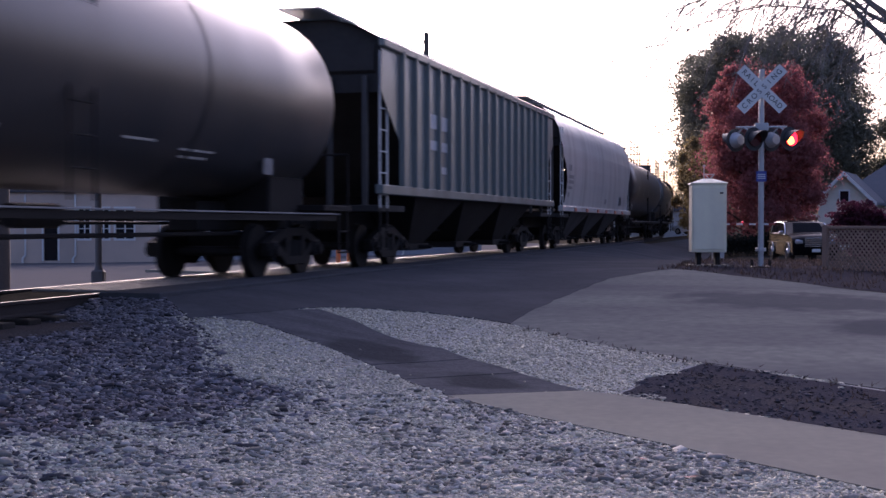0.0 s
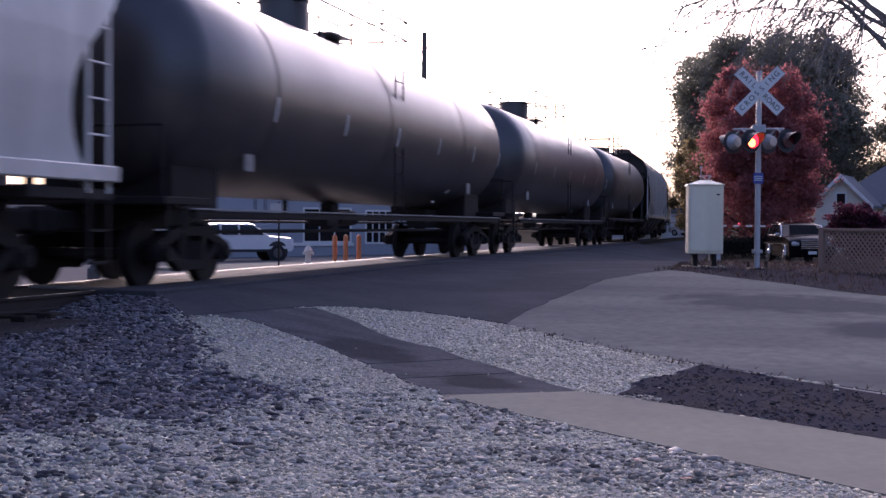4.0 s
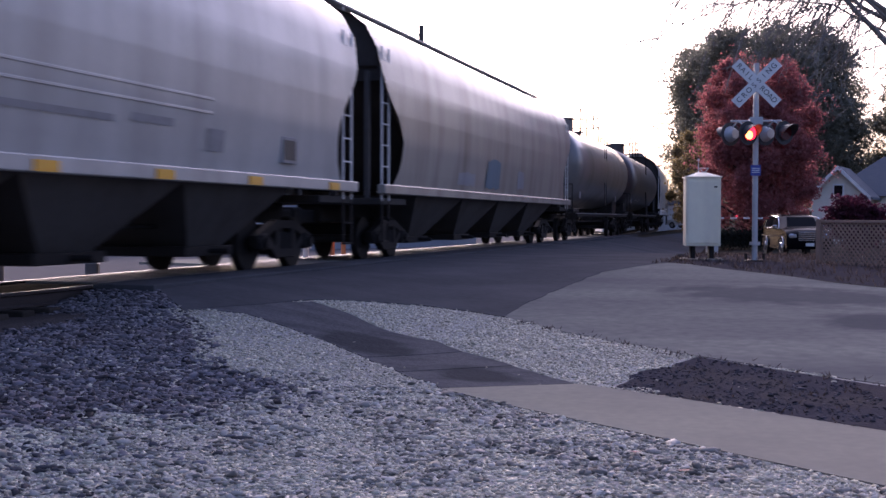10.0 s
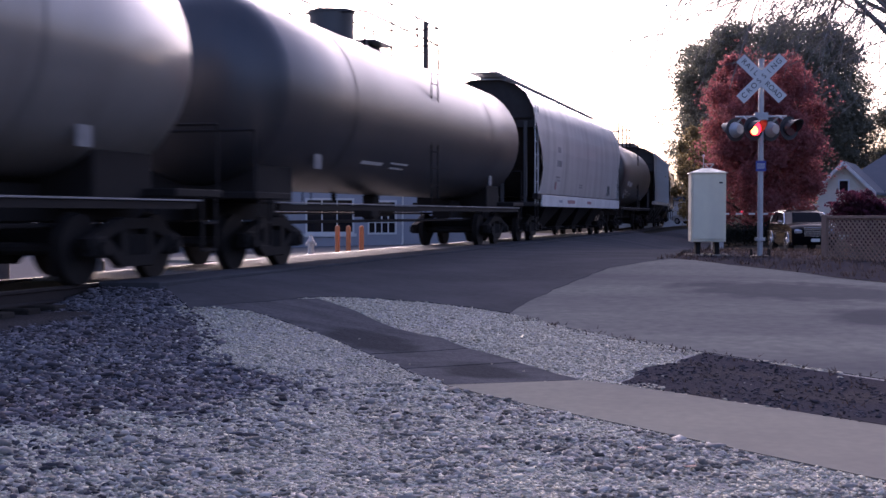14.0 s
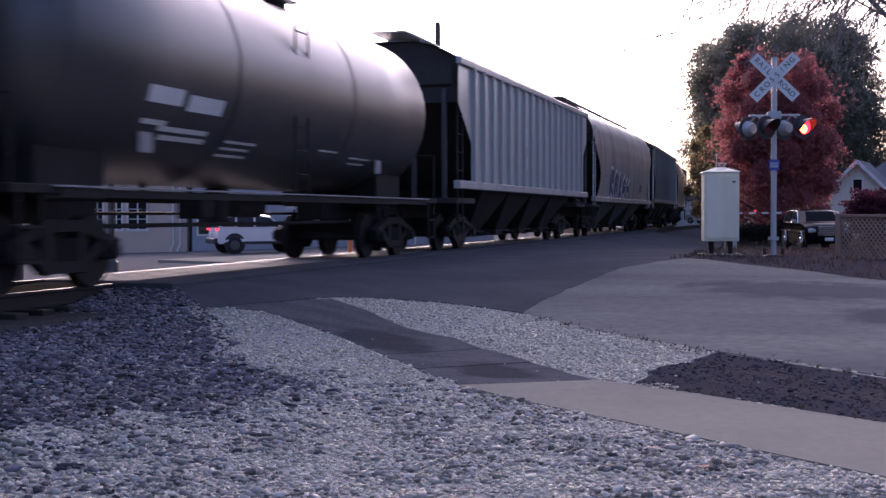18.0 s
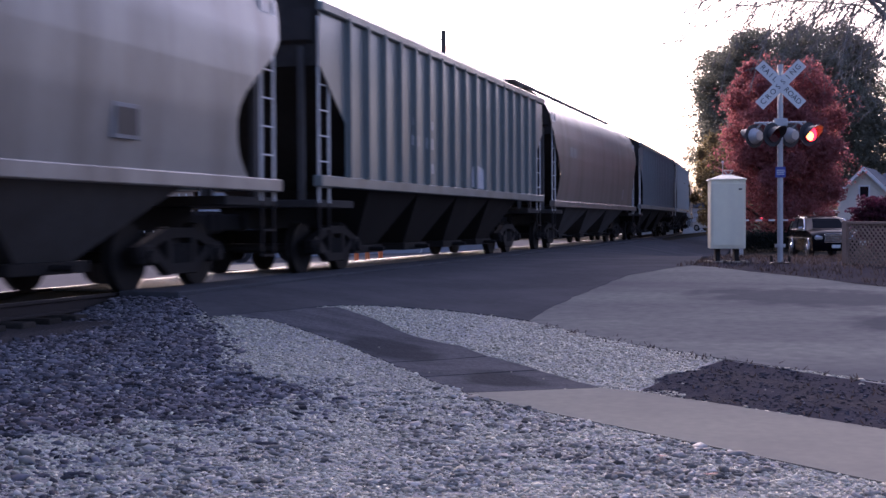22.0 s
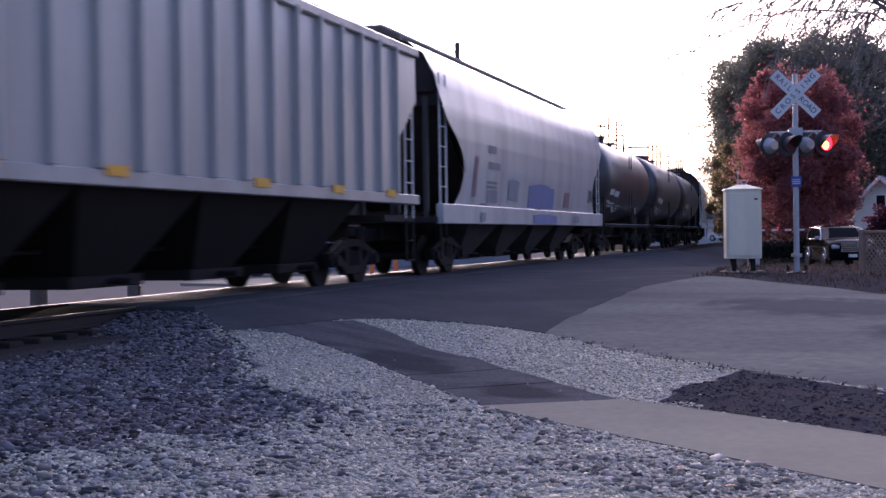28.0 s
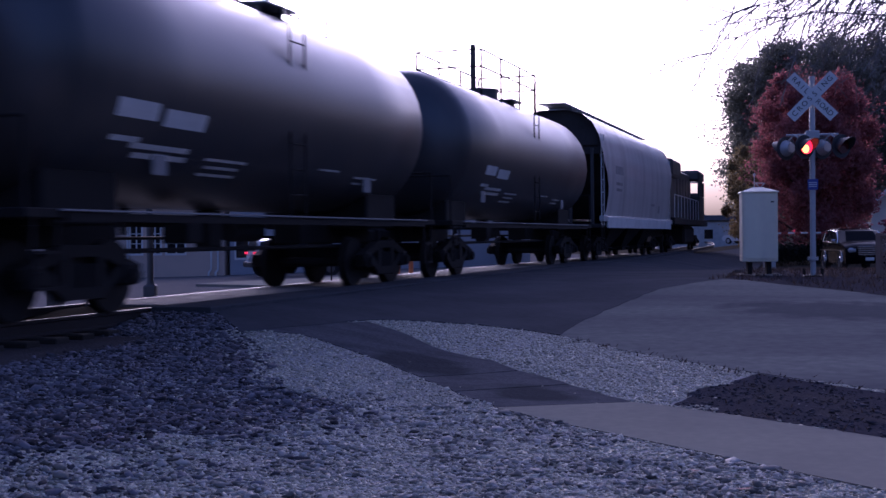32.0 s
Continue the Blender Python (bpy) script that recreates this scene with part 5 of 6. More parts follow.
def black_car():
    x, y = 9.1, 51.5
    t = thing("parked_car", pose(x, y, gz(x, y) + 0.01, 0, 0, 194), "black rounded retro wagon with chrome grille, parked", "car")
    # front towards local +y
    ink = mat("car_black", (0.004, 0.004, 0.006), (0.003, 0.003, 0.005), rough=0.2, bump=0, coat=0.0, spec=0.08, dirt_amount=0.0)
    chrome = mat("chrome", (0.8, 0.8, 0.8), rough=0.12, metal=1.0, bump=0, dirt_amount=0.05)
    prof = [(2.15, 0.28), (2.24, 0.5), (2.2, 0.86), (2.05, 1.0), (1.35, 1.1), (1.1, 1.14), (0.55, 1.52), (0.2, 1.6), (-0.8, 1.62), (-1.7, 1.55), (-2.1, 1.25), (-2.2, 0.9), (-2.2, 0.4), (-2.1, 0.28)]
    bm = bmesh.new()
    hw = car_body(bm, prof, 1.76)
    part("body", bm, ink, t, "", True)
    wheel_set(t, (1.33, -1.3), hw, 0.33, chrome)
    bm = bmesh.new()
    for q in (((-0.62, 1.16, 1.12), (0.62, 1.16, 1.12), (0.52, 0.63, 1.5), (-0.52, 0.63, 1.5)),):
        bm.faces.new([bm.verts.new((a, b + 0.03, c + 0.02)) for a, b, c in q])
    part("windscreen", bm, mat("car_glass", (0.006, 0.007, 0.01), rough=0.3, bump=0, dirt_amount=0, spec=0.04), t)
    for s in (-1, 1):
        side_window(t, [(0.75, 1.1), (0.45, 1.45), (-0.4, 1.5), (-0.4, 1.08)], s, hw, GLASS)
        side_window(t, [(-0.5, 1.08), (-0.5, 1.5), (-1.3, 1.5), (-1.3, 1.1)], s, hw, GLASS)
        bm = bmesh.new()
        bm_box(bm, s * 0.62 - 0.17, 2.02, 0.68, s * 0.62 + 0.17, 2.2, 0.88, 0.06)
        part("headlight", bm, mat("lamp_glass", (0.6, 0.6, 0.6), rough=0.1, bump=0, metal=0.5), t)
        bm = bmesh.new()
        bm_box(bm, s * (hw + 0.02) - 0.02, 0.62, 1.05, s * (hw + 0.16) + 0.02, 0.74, 1.2, 0.03)
        part("mirror", bm, chrome, t)
        # chrome rods added along windows and arches to imitate sky highlights
        bm = bmesh.new()
        arc = [(0.95, 1.08), (0.7, 1.3), (0.42, 1.5), (-0.4, 1.55), (-1.35, 1.52), (-1.45, 1.1), (0.95, 1.06)]
        for (ya, za), (yb, zb) in zip(arc, arc[1:]):
            xa, xb = [s * (hw - 0.16 * max(0, z - 0.98) / 0.7 + 0.012) for z in (za, zb)]
            bm_rod(bm, (xa, ya, za), (xb, yb, zb), 0.028, 8)
        part("window_trim", bm, chrome, t)
        for yc in (1.33, -1.3):
            bm = bmesh.new()
            ring = [(s * (hw + 0.0), yc + 0.4 * math.cos(radians(k * 18)), 0.36 + 0.4 * math.sin(radians(k * 18))) for k in range(11)]
            for q0, q1 in zip(ring, ring[1:]):
                bm_rod(bm, q0, q1, 0.022, 6)
            part("arch_trim", bm, chrome, t)
        side_window(t, [(2.0, 0.75), (2.0, 0.8), (-2.0, 0.8), (-2.0, 0.75)], s, hw, chrome, "side_trim")
    grille = box("grille", BLACK, t, -0.42, 2.14, 0.6, 0.42, 2.225, 0.94, 0.03)
    for z in (0.62, 0.7, 0.78, 0.86, 0.93):
        box("grille_bar", chrome, grille, -0.43, 2.15, z - 0.018, 0.43, 2.24, z + 0.018, 0.006)
    box("number_plate", SIGN_WHITE, t, -0.16, 2.2, 0.4, 0.16, 2.25, 0.52, 0.004)
    for s in (-0.62, 0.62):
        box("roof_rail", chrome, t, s - 0.02, -1.5, 1.585, s + 0.02, 0.1, 1.625, 0.01)


def white_suv():
    x, y = -14.2, 49.8
    t = thing("parked_suv", pose(x, y, gz(x, y) + 0.02, 0, 0, -50), "white compact off-road vehicle with lit tail lights", "car")
    white = mat("car_white", (0.78, 0.78, 0.76), rough=0.25, bump=0, coat=0.5, dirt=(0.4, 0.38, 0.35), dirt_amount=0.15)
    prof = [(2.0, 0.42), (2.1, 0.55), (2.08, 0.95), (1.95, 1.04), (0.98, 1.12), (0.35, 1.6), (0.1, 1.66), (-1.3, 1.66), (-1.85, 1.6), (-2.02, 1.1), (-2.08, 0.9), (-2.1, 0.5), (-2.0, 0.42)]
    bm = bmesh.new()
    hw = car_body(bm, prof, 1.8, 5, 0.12)
    part("body", bm, white, t, "", True)
    wheel_set(t, (1.3, -1.28), hw + 0.01, 0.35, mat("dark_rim", (0.12, 0.12, 0.12), rough=0.4, metal=0.6, bump=0))
    for s in (-1, 1):
        for y0 in (1.3, -1.28):
            bm = bmesh.new()
            bmesh.ops.create_cone(bm, cap_ends=True, segments=18, radius1=0.46, radius2=0.46, depth=0.03, matrix=Matrix.Translation((s * (hw - 0.02), y0, 0.42)) @ Matrix.Rotation(radians(90), 4, "Y"))
            part("wheel_arch", bm, BLACK, t)
        side_window(t, [(0.7, 1.14), (0.25, 1.55), (-0.35, 1.57), (-0.35, 1.14)], s, hw, GLASS, tumble=0.12)
        side_window(t, [(-0.45, 1.14), (-0.45, 1.57), (-1.15, 1.57), (-1.15, 1.14)], s, hw, GLASS, tumble=0.12)
        side_window(t, [(-1.25, 1.16), (-1.25, 1.56), (-1.75, 1.52), (-1.85, 1.16)], s, hw, GLASS, tumble=0.12)
        bm = bmesh.new()
        bm_box(bm, s * hw - 0.02, -0.85, 0.4, s * hw + 0.02, 0.86, 0.52, 0.01)
        part("sill", bm, BLACK, t)
        box("tail_light", mat("tail_red", (0.5, 0.02, 0.02), rough=0.2, bump=0, dirt_amount=0, glow=((1, 0.03, 0.05), 1.6)), t, s * 0.8 - 0.05, -2.1, 1.0, s * 0.8 + 0.05, -1.95, 1.08, 0.02)
        bm = bmesh.new()
        bm_rod(bm, (s * 0.65, -1.5, 1.7), (s * 0.65, 0.0, 1.7), 0.02, 6)
        part("roof_rail", bm, BLACK, t)
    bm = bmesh.new()
    bm.faces.new([bm.verts.new(v) for v in ((-0.68, -1.9, 1.54), (0.68, -1.9, 1.54), (0.74, -2.03, 1.12), (-0.74, -2.03, 1.12))])
    part("rear_window", bm, GLASS, t)
    box("rear_bumper", BLACK, t, -0.88, -2.16, 0.42, 0.88, -1.95, 0.66, 0.04)
    box("number_plate", SIGN_WHITE, t, -0.16, -2.14, 0.8, 0.16, -2.09, 0.9)


def far_car():
    x, y = -1.3, 130.0
    t = thing("distant_car", pose(x, y, gz(x, y) + 0.03, 0, 0, 60), "distant white car parked beside the street", "car")
    white = MATS["car_white"]
    prof = [(2.1, 0.3), (2.2, 0.6), (2.0, 0.85), (1.0, 0.95), (0.3, 1.4), (-1.0, 1.42), (-1.8, 1.0), (-2.2, 0.9), (-2.2, 0.3)]
    bm = bmesh.new()
    hw = car_body(bm, prof, 1.75)
    part("body", bm, white, t, "", True)
    wheel_set(t, (1.35, -1.35), hw, 0.32, GALV)
    for s in (-1, 1):
        side_window(t, [(0.8, 0.98), (0.25, 1.34), (-0.9, 1.34), (-1.4, 1.0)], s, hw, GLASS)


def wall_with_openings(t, x0, x1, z1, y, th, openings, material, name="wall_panel"):
    """A wall along local x, with rectangular openings (xa, xb, za, zb) cut right through."""
    xs = sorted({x0, x1, *[o[0] for o in openings], *[o[1] for o in openings]})
    zs = sorted({-0.3, z1, *[o[2] for o in openings], *[o[3] for o in openings]})
    panel = lambda a, c, b, d: box(name, material, t, a, y, c, b, y + th, d)
    solid = lambda a, b, c, d: not any(o[0] <= a and b <= o[1] and o[2] <= c and d <= o[3] for o in openings)
    for a, b in zip(xs, xs[1:]):
        run = None
        for c, d in zip(zs, zs[1:]):
            if solid(a, b, c, d):
                run = (run[0], d) if run and run[1] == c else run
                if run is None:
                    run = (c, d)
                elif run[1] != d:
                    panel(a, run[0], b, run[1])
                    run = (c, d)
            else:
                if run:
                    panel(a, run[0], b, run[1])
                run = None
        if run:
            panel(a, run[0], b, run[1])


def window_unit(t, xa, xb, za, zb, y, cols, rows, trim):
    w = box("window", GLASS, t, xa, y + 0.12, za, xb, y + 0.15, zb)
    f = bmesh.new()
    for a, b, c, d in ((xa - 0.09, xb + 0.09, zb, zb + 0.1), (xa - 0.09, xb + 0.09, za - 0.1, za), (xa - 0.09, xa, za, zb), (xb, xb + 0.09, za, zb)):
        bm_box(f, a, y - 0.03, c, b, y + 0.02, d)
    part("window_frame", f, trim, w)
    for i in range(1, cols):
        k = xa + (xb - xa) * i / cols
        box("glazing_bar", trim, w, k - 0.03, y + 0.06, za, k + 0.03, y + 0.118, zb)
    for i in range(1, rows):
        k = za + (zb - za) * i / rows
        box("glazing_bar", trim, w, xa, y + 0.065, k - 0.02, xb, y + 0.117, k + 0.02)


def downpipe(t, x, y, z1, trim):
    bm = bmesh.new()
    bm_rod(bm, (x, y - 0.06, 0.35), (x, y - 0.06, z1), 0.05, 8)
    bm_rod(bm, (x, y - 0.06, 0.35), (x - 0.12, y - 0.1, 0.22), 0.05, 8)
    bm_rod(bm, (x - 0.12, y - 0.1, 0.22), (x - 0.12, y - 0.1, -0.05), 0.06, 8)
    part("downpipe", bm, trim, t)


def street_buildings():
    trim = mat("building_trim", (0.7, 0.69, 0.65), rough=0.6, bump=0.05, dirt=(0.4, 0.38, 0.35), dirt_amount=0.3)
    tan = mat("tan_render", (0.56, 0.43, 0.34), (0.48, 0.37, 0.29), rough=0.9, grain=30, blotch=0.5, bump=0.2, dirt=(0.25, 0.21, 0.18), dirt_amount=0.4)
    grey = mat("grey_cladding", (0.33, 0.34, 0.36), (0.28, 0.29, 0.31), rough=0.8, grain=20, blotch=0.6, bump=0.15, dirt=(0.2, 0.2, 0.2), dirt_amount=0.35)
    roofing = mat("dark_roofing", (0.08, 0.08, 0.085), rough=0.9, grain=12, bump=0.4)
    # local x runs along the front, the front faces local -y
    t = thing("tan_building", pose(-42.55, 49.8, -1.06, 0, 0, 16), "low tan rendered building with white downpipes", "building")
    ops = [(17.65, 18.2, 1.2, 2.7), (18.6, 19.15, 1.2, 2.7), (19.5, 20.4, 1.2, 2.7), (15.9, 16.6, 0.0, 2.1), (8.0, 9.0, 1.0, 2.4)]
    wall_with_openings(t, 0, 22.4, 3.5, 0, 0.25, ops, tan)
    for i, o in enumerate(ops):
        window_unit(t, *o, 0, 1 if i == 3 else 2, 1 if i == 3 else 3, trim)
    box("base_course", tan, t, 0, -0.03, -0.3, 22.4, 0.0, 0.1)
    box("end_wall", tan, t, 0, 0.26, -0.3, 0.25, 9, 3.5)
    box("end_wall", tan, t, 22.15, 0.26, -0.3, 22.4, 9, 3.5)
    box("back_wall", tan, t, 0, 9, -0.3, 22.4, 9.25, 3.5)
    box("roof", roofing, t, -0.2, -0.2, 3.5, 22.6, 9.4, 3.75, 0.03)
    for x in (13.9, 15.0, 17.5, 21.75, 22.1):
        downpipe(t, x, 0, 3.4, trim)
    b = thing("grey_building", pose(-20.85, 56.3, -1.03, 0, 0, 33), "low grey shop building with wide white-framed windows", "building")
    ops = [(0.3, 1.6, 0.9, 2.4), (6.5, 8.9, 0.95, 2.6), (9.8, 11.2, 0.9, 2.5)]
    wall_with_openings(b, 0, 16, 3.8, 0, 0.25, ops, grey)
    for o, c, r in zip(ops, (2, 3, 4), (1, 1, 3)):
        window_unit(b, *o, 0, c, r, trim)
    box("sill_band", trim, b, 5.6, -0.08, 0.7, 9.1, -0.034, 0.86)
    box("end_wall", grey, b, 0, 0.26, -0.3, 0.25, 10, 3.8)
    box("end_wall", grey, b, 15.75, 0.26, -0.3, 16, 10, 3.8)
    box("back_wall", grey, b, 0, 10, -0.3, 16, 10.25, 3.8)
    box("roof", roofing, b, -0.2, -0.2, 3.8, 16.2, 10.4, 4.05, 0.03)
    for x in (11.6,):
        downpipe(b, x, 0, 3.7, trim)


def street_furniture():
    orange = mat("bollard_orange", (0.62, 0.2, 0.07), (0.5, 0.16, 0.06), rough=0.6, bump=0.05, dirt=(0.3, 0.15, 0.1), dirt_amount=0.3)
    first = None
    for x, y in ((-6.75, 41.4), (-6.3, 41.3), (-5.95, 41.7)):
        m = pose(x, y, gz(x, y) + 0.1)
        if first is None:
            first = thing("bollard", m, "orange painted steel bollard on the pavement", "bollard", "bollards")
            rod("tube", orange, first, (0, 0, -0.1), (0, 0, 1.0), 0.085, 14)
            bm = bmesh.new()
            bm_ball(bm, (0, 0, 1.0), 0.085, 2)
            part("cap", bm, orange, first, "", True)
        else:
            copy_thing(first, m)
    cream = mat("hydrant_paint", (0.66, 0.62, 0.55), (0.55, 0.5, 0.44), rough=0.5, bump=0.05, dirt=(0.35, 0.25, 0.2), dirt_amount=0.3)
    x, y = -8.0, 42.0
    h = thing("fire_hydrant", pose(x, y, gz(x, y) + 0.09), "cream painted cast-iron fire hydrant", "fire hydrant")
    bm = bmesh.new()
    bm_rod(bm, (0, 0, 0), (0, 0, 0.06), 0.17, 12)
    bm_rod(bm, (0, 0, 0.06), (0, 0, 0.5), 0.11, 14)
    bm_rod(bm, (0, 0, 0.46), (0, 0, 0.52), 0.15, 14)
    part("barrel", bm, cream, h, "", True)
    bm = bmesh.new()
    bm_rod(bm, (0, 0, 0.52), (0, 0, 0.68), 0.13, 14, 0.06)
    bm_rod(bm, (0, 0, 0.68), (0, 0, 0.75), 0.03, 6)
    part("bonnet", bm, cream, h, "", True)
    for a, b in (((-0.2, 0, 0.4), (0.2, 0, 0.4)), ((0, -0.2, 0.38), (0, 0, 0.38))):
        rod("nozzle", cream, h, a, b, 0.055, 10)
    x, y = -8.25, 39.9
    s = thing("street_sign", pose(x, y, gz(x, y) + 0.02, 0, 0, 30), "steel sign post with a plate seen from behind", "sign")
    rod("post", STEEL_DARK, s, (0, 0, -0.1), (0, 0, 2.3), 0.03, 8)
    box("plate", GALV, s, -0.3, -0.04, 1.75, 0.3, -0.032, 2.25, 0.003)
    # the far mast of the crossing, seen below the wagons
    x, y = -2.4, 18.53
    p = thing("crossing_signal", pose(x, y, gz(x, y) + 0.02, 0, 0, 200), "galvanised crossing signal mast across the track", "crossing signal")
    dull = mat("dull_galvanised", (0.2, 0.2, 0.2), (0.15, 0.15, 0.15), rough=0.75, metal=0.3, grain=40, bump=0.08, spec=0.2)
    rod("mast", dull, p, (0, 0, 0.1), (0, 0, 4.1), 0.055, 14)
    bm = bmesh.new()
    bm_box(bm, -0.11, -0.11, 0.0, 0.11, 0.11, 0.3, 0.03)
    bm_rod(bm, (0, 0, 0.28), (0, 0, 0.36), 0.085, 12, 0.06)
    bm_box(bm, -0.16, -0.16, -0.12, 0.16, 0.16, 0.04, 0.012)
    part("base", bm, dull, p)
    for bx, by in ((-0.12, -0.12), (0.12, -0.12), (-0.12, 0.12), (0.12, 0.12)):
        rod("anchor_bolt", STEEL_DARK, p, (bx, by, 0.03), (bx, by, 0.09), 0.016, 6)
    for ang in (45, -45):
        bm = bmesh.new()
        bm_box(bm, -0.61, -0.004, -0.115, 0.61, 0.004, 0.115)
        put("blade", mesh_of(bm, "blade", SIGN_WHITE), p, pose(0, -0.08 - 0.0001 * (ang + 60), 3.7) @ Matrix.Rotation(radians(ang), 4, "Y"))
    for lx in (-0.36, 0.36):
        hd = put("lamp_head", SH["lamp_head"], p, pose(lx, -0.2, 2.66))
        put("backing_disc", SH["disc"], hd)
        put("hood", SH["hood"], hd)
        put("lens", SH["lens"], hd, pose(0, -0.03, 0))
    rod("cross_arm", GALV, p, (-0.62, 0, 2.92), (0.62, 0, 2.92), 0.022, 8)
    # crossing gate lowered across the side street
    g = thing("crossing_gate", pose(6.1, 47.3, gz(6.1, 47.3) + 0.02, 0, 0, 15), "lowered red and white crossing gate arm", "gate")
    box("pedestal", GALV, g, -0.2, -0.2, -0.1, 0.2, 0.2, 1.5, 0.03)
    for i in range(8):
        box("arm_segment", SIGN_WHITE if i % 2 == 0 else RED_TAPE, g, 0.2 + 0.24 * i, -0.025, 1.42, 0.2 + 0.24 * (i + 1) - 0.004, 0.025, 1.48, 0.006)
    lamp = bmesh.new()
    bm_ball(lamp, (0.9, -0.03, 1.53), 0.04, 2)
    part("arm_lamp", lamp, mat("dim_red_lens", (0.5, 0.03, 0.03), rough=0.3, bump=0, dirt_amount=0, glow=((1.0, 0.05, 0.08), 0.5)), g, "small red gate lamp")


def utility_poles():
    wood = mat("pole_wood", (0.12, 0.1, 0.085), (0.08, 0.065, 0.055), rough=0.9, grain=20, bump=0.3, streak=8.0)
    spots = [(-10.6, 65.2, 12.3), (-8.2, 24.0, 12.3), (-14.5, 104.0, 12.3)]
    tops = []
    for x, y, h in spots:
        p = thing("utility_pole", pose(x, y, gz(x, y) - 0.2, 0, 0, 12), "weathered wooden utility pole with side insulators", "utility pole", "utility poles")
        rod("pole", wood, p, (0, 0, 0), (0, 0, h), 0.2, 12, r2=0.14)
        for k in (0.5, 1.1, 1.7):
            rod("insulator", GALV, p, (-0.09, 0, h - k), (-0.26, 0, h - k + 0.05), 0.035, 8)
        tops.append((Matrix.LocRotScale((x, y, gz(x, y) - 0.2), Euler((0, 0, radians(12))), None), h))
    w = thing("overhead_wires", pose(0, 0, 0), "thin dark overhead wires between poles", "wire")
    for a, b in ((1, 0), (0, 2)):
        for k in (0.45, 1.65):
            p, q = tops[a][0] @ Vector((-0.26, 0, tops[a][1] - k)), tops[b][0] @ Vector((-0.26, 0, tops[b][1] - k))
            sag = [p.lerp(q, u / 12) - Vector((0, 0, 2.2 * u / 12 * (1 - u / 12))) for u in range(13)]
            bm = bm_tube(sag, 0.012, 5)
            part("wire", bm, BLACK, w)


def hedge():
    """A low dark hedge behind the crossing gate."""
    rng = np.random.default_rng(31)
    x0, x1, y = 5.2, 9.3, 59.0
    t = thing("hedge", pose(x0, y, gz(x0, y) - 0.03), "low dark clipped hedge behind the crossing gate", "hedge")
    bm = bmesh.new()
    n = int((x1 - x0) / 0.3)
    for i in range(n):
        x = (i + 0.5) * (x1 - x0) / n
        bm_rod(bm, (x, 0, 0), (x + rng.uniform(-0.1, 0.1), rng.uniform(-0.1, 0.1), 0.6), 0.02, 5, 0.01)
    part("stems", bm, BARK, t)
    bm = bmesh.new()
    for i in range(n):
        x = (i + 0.5) * (x1 - x0) / n
        leaf_cloud(bm, rng, (x, 0, 0.55), (0.32, 0.4, 0.58 + 0.06 * rng.random()), 1100, 0.045, 0.2)
    part("foliage", bm, leafy("hedge_leaf", (0.035, 0.04, 0.03), (0.02, 0.025, 0.02)), t)


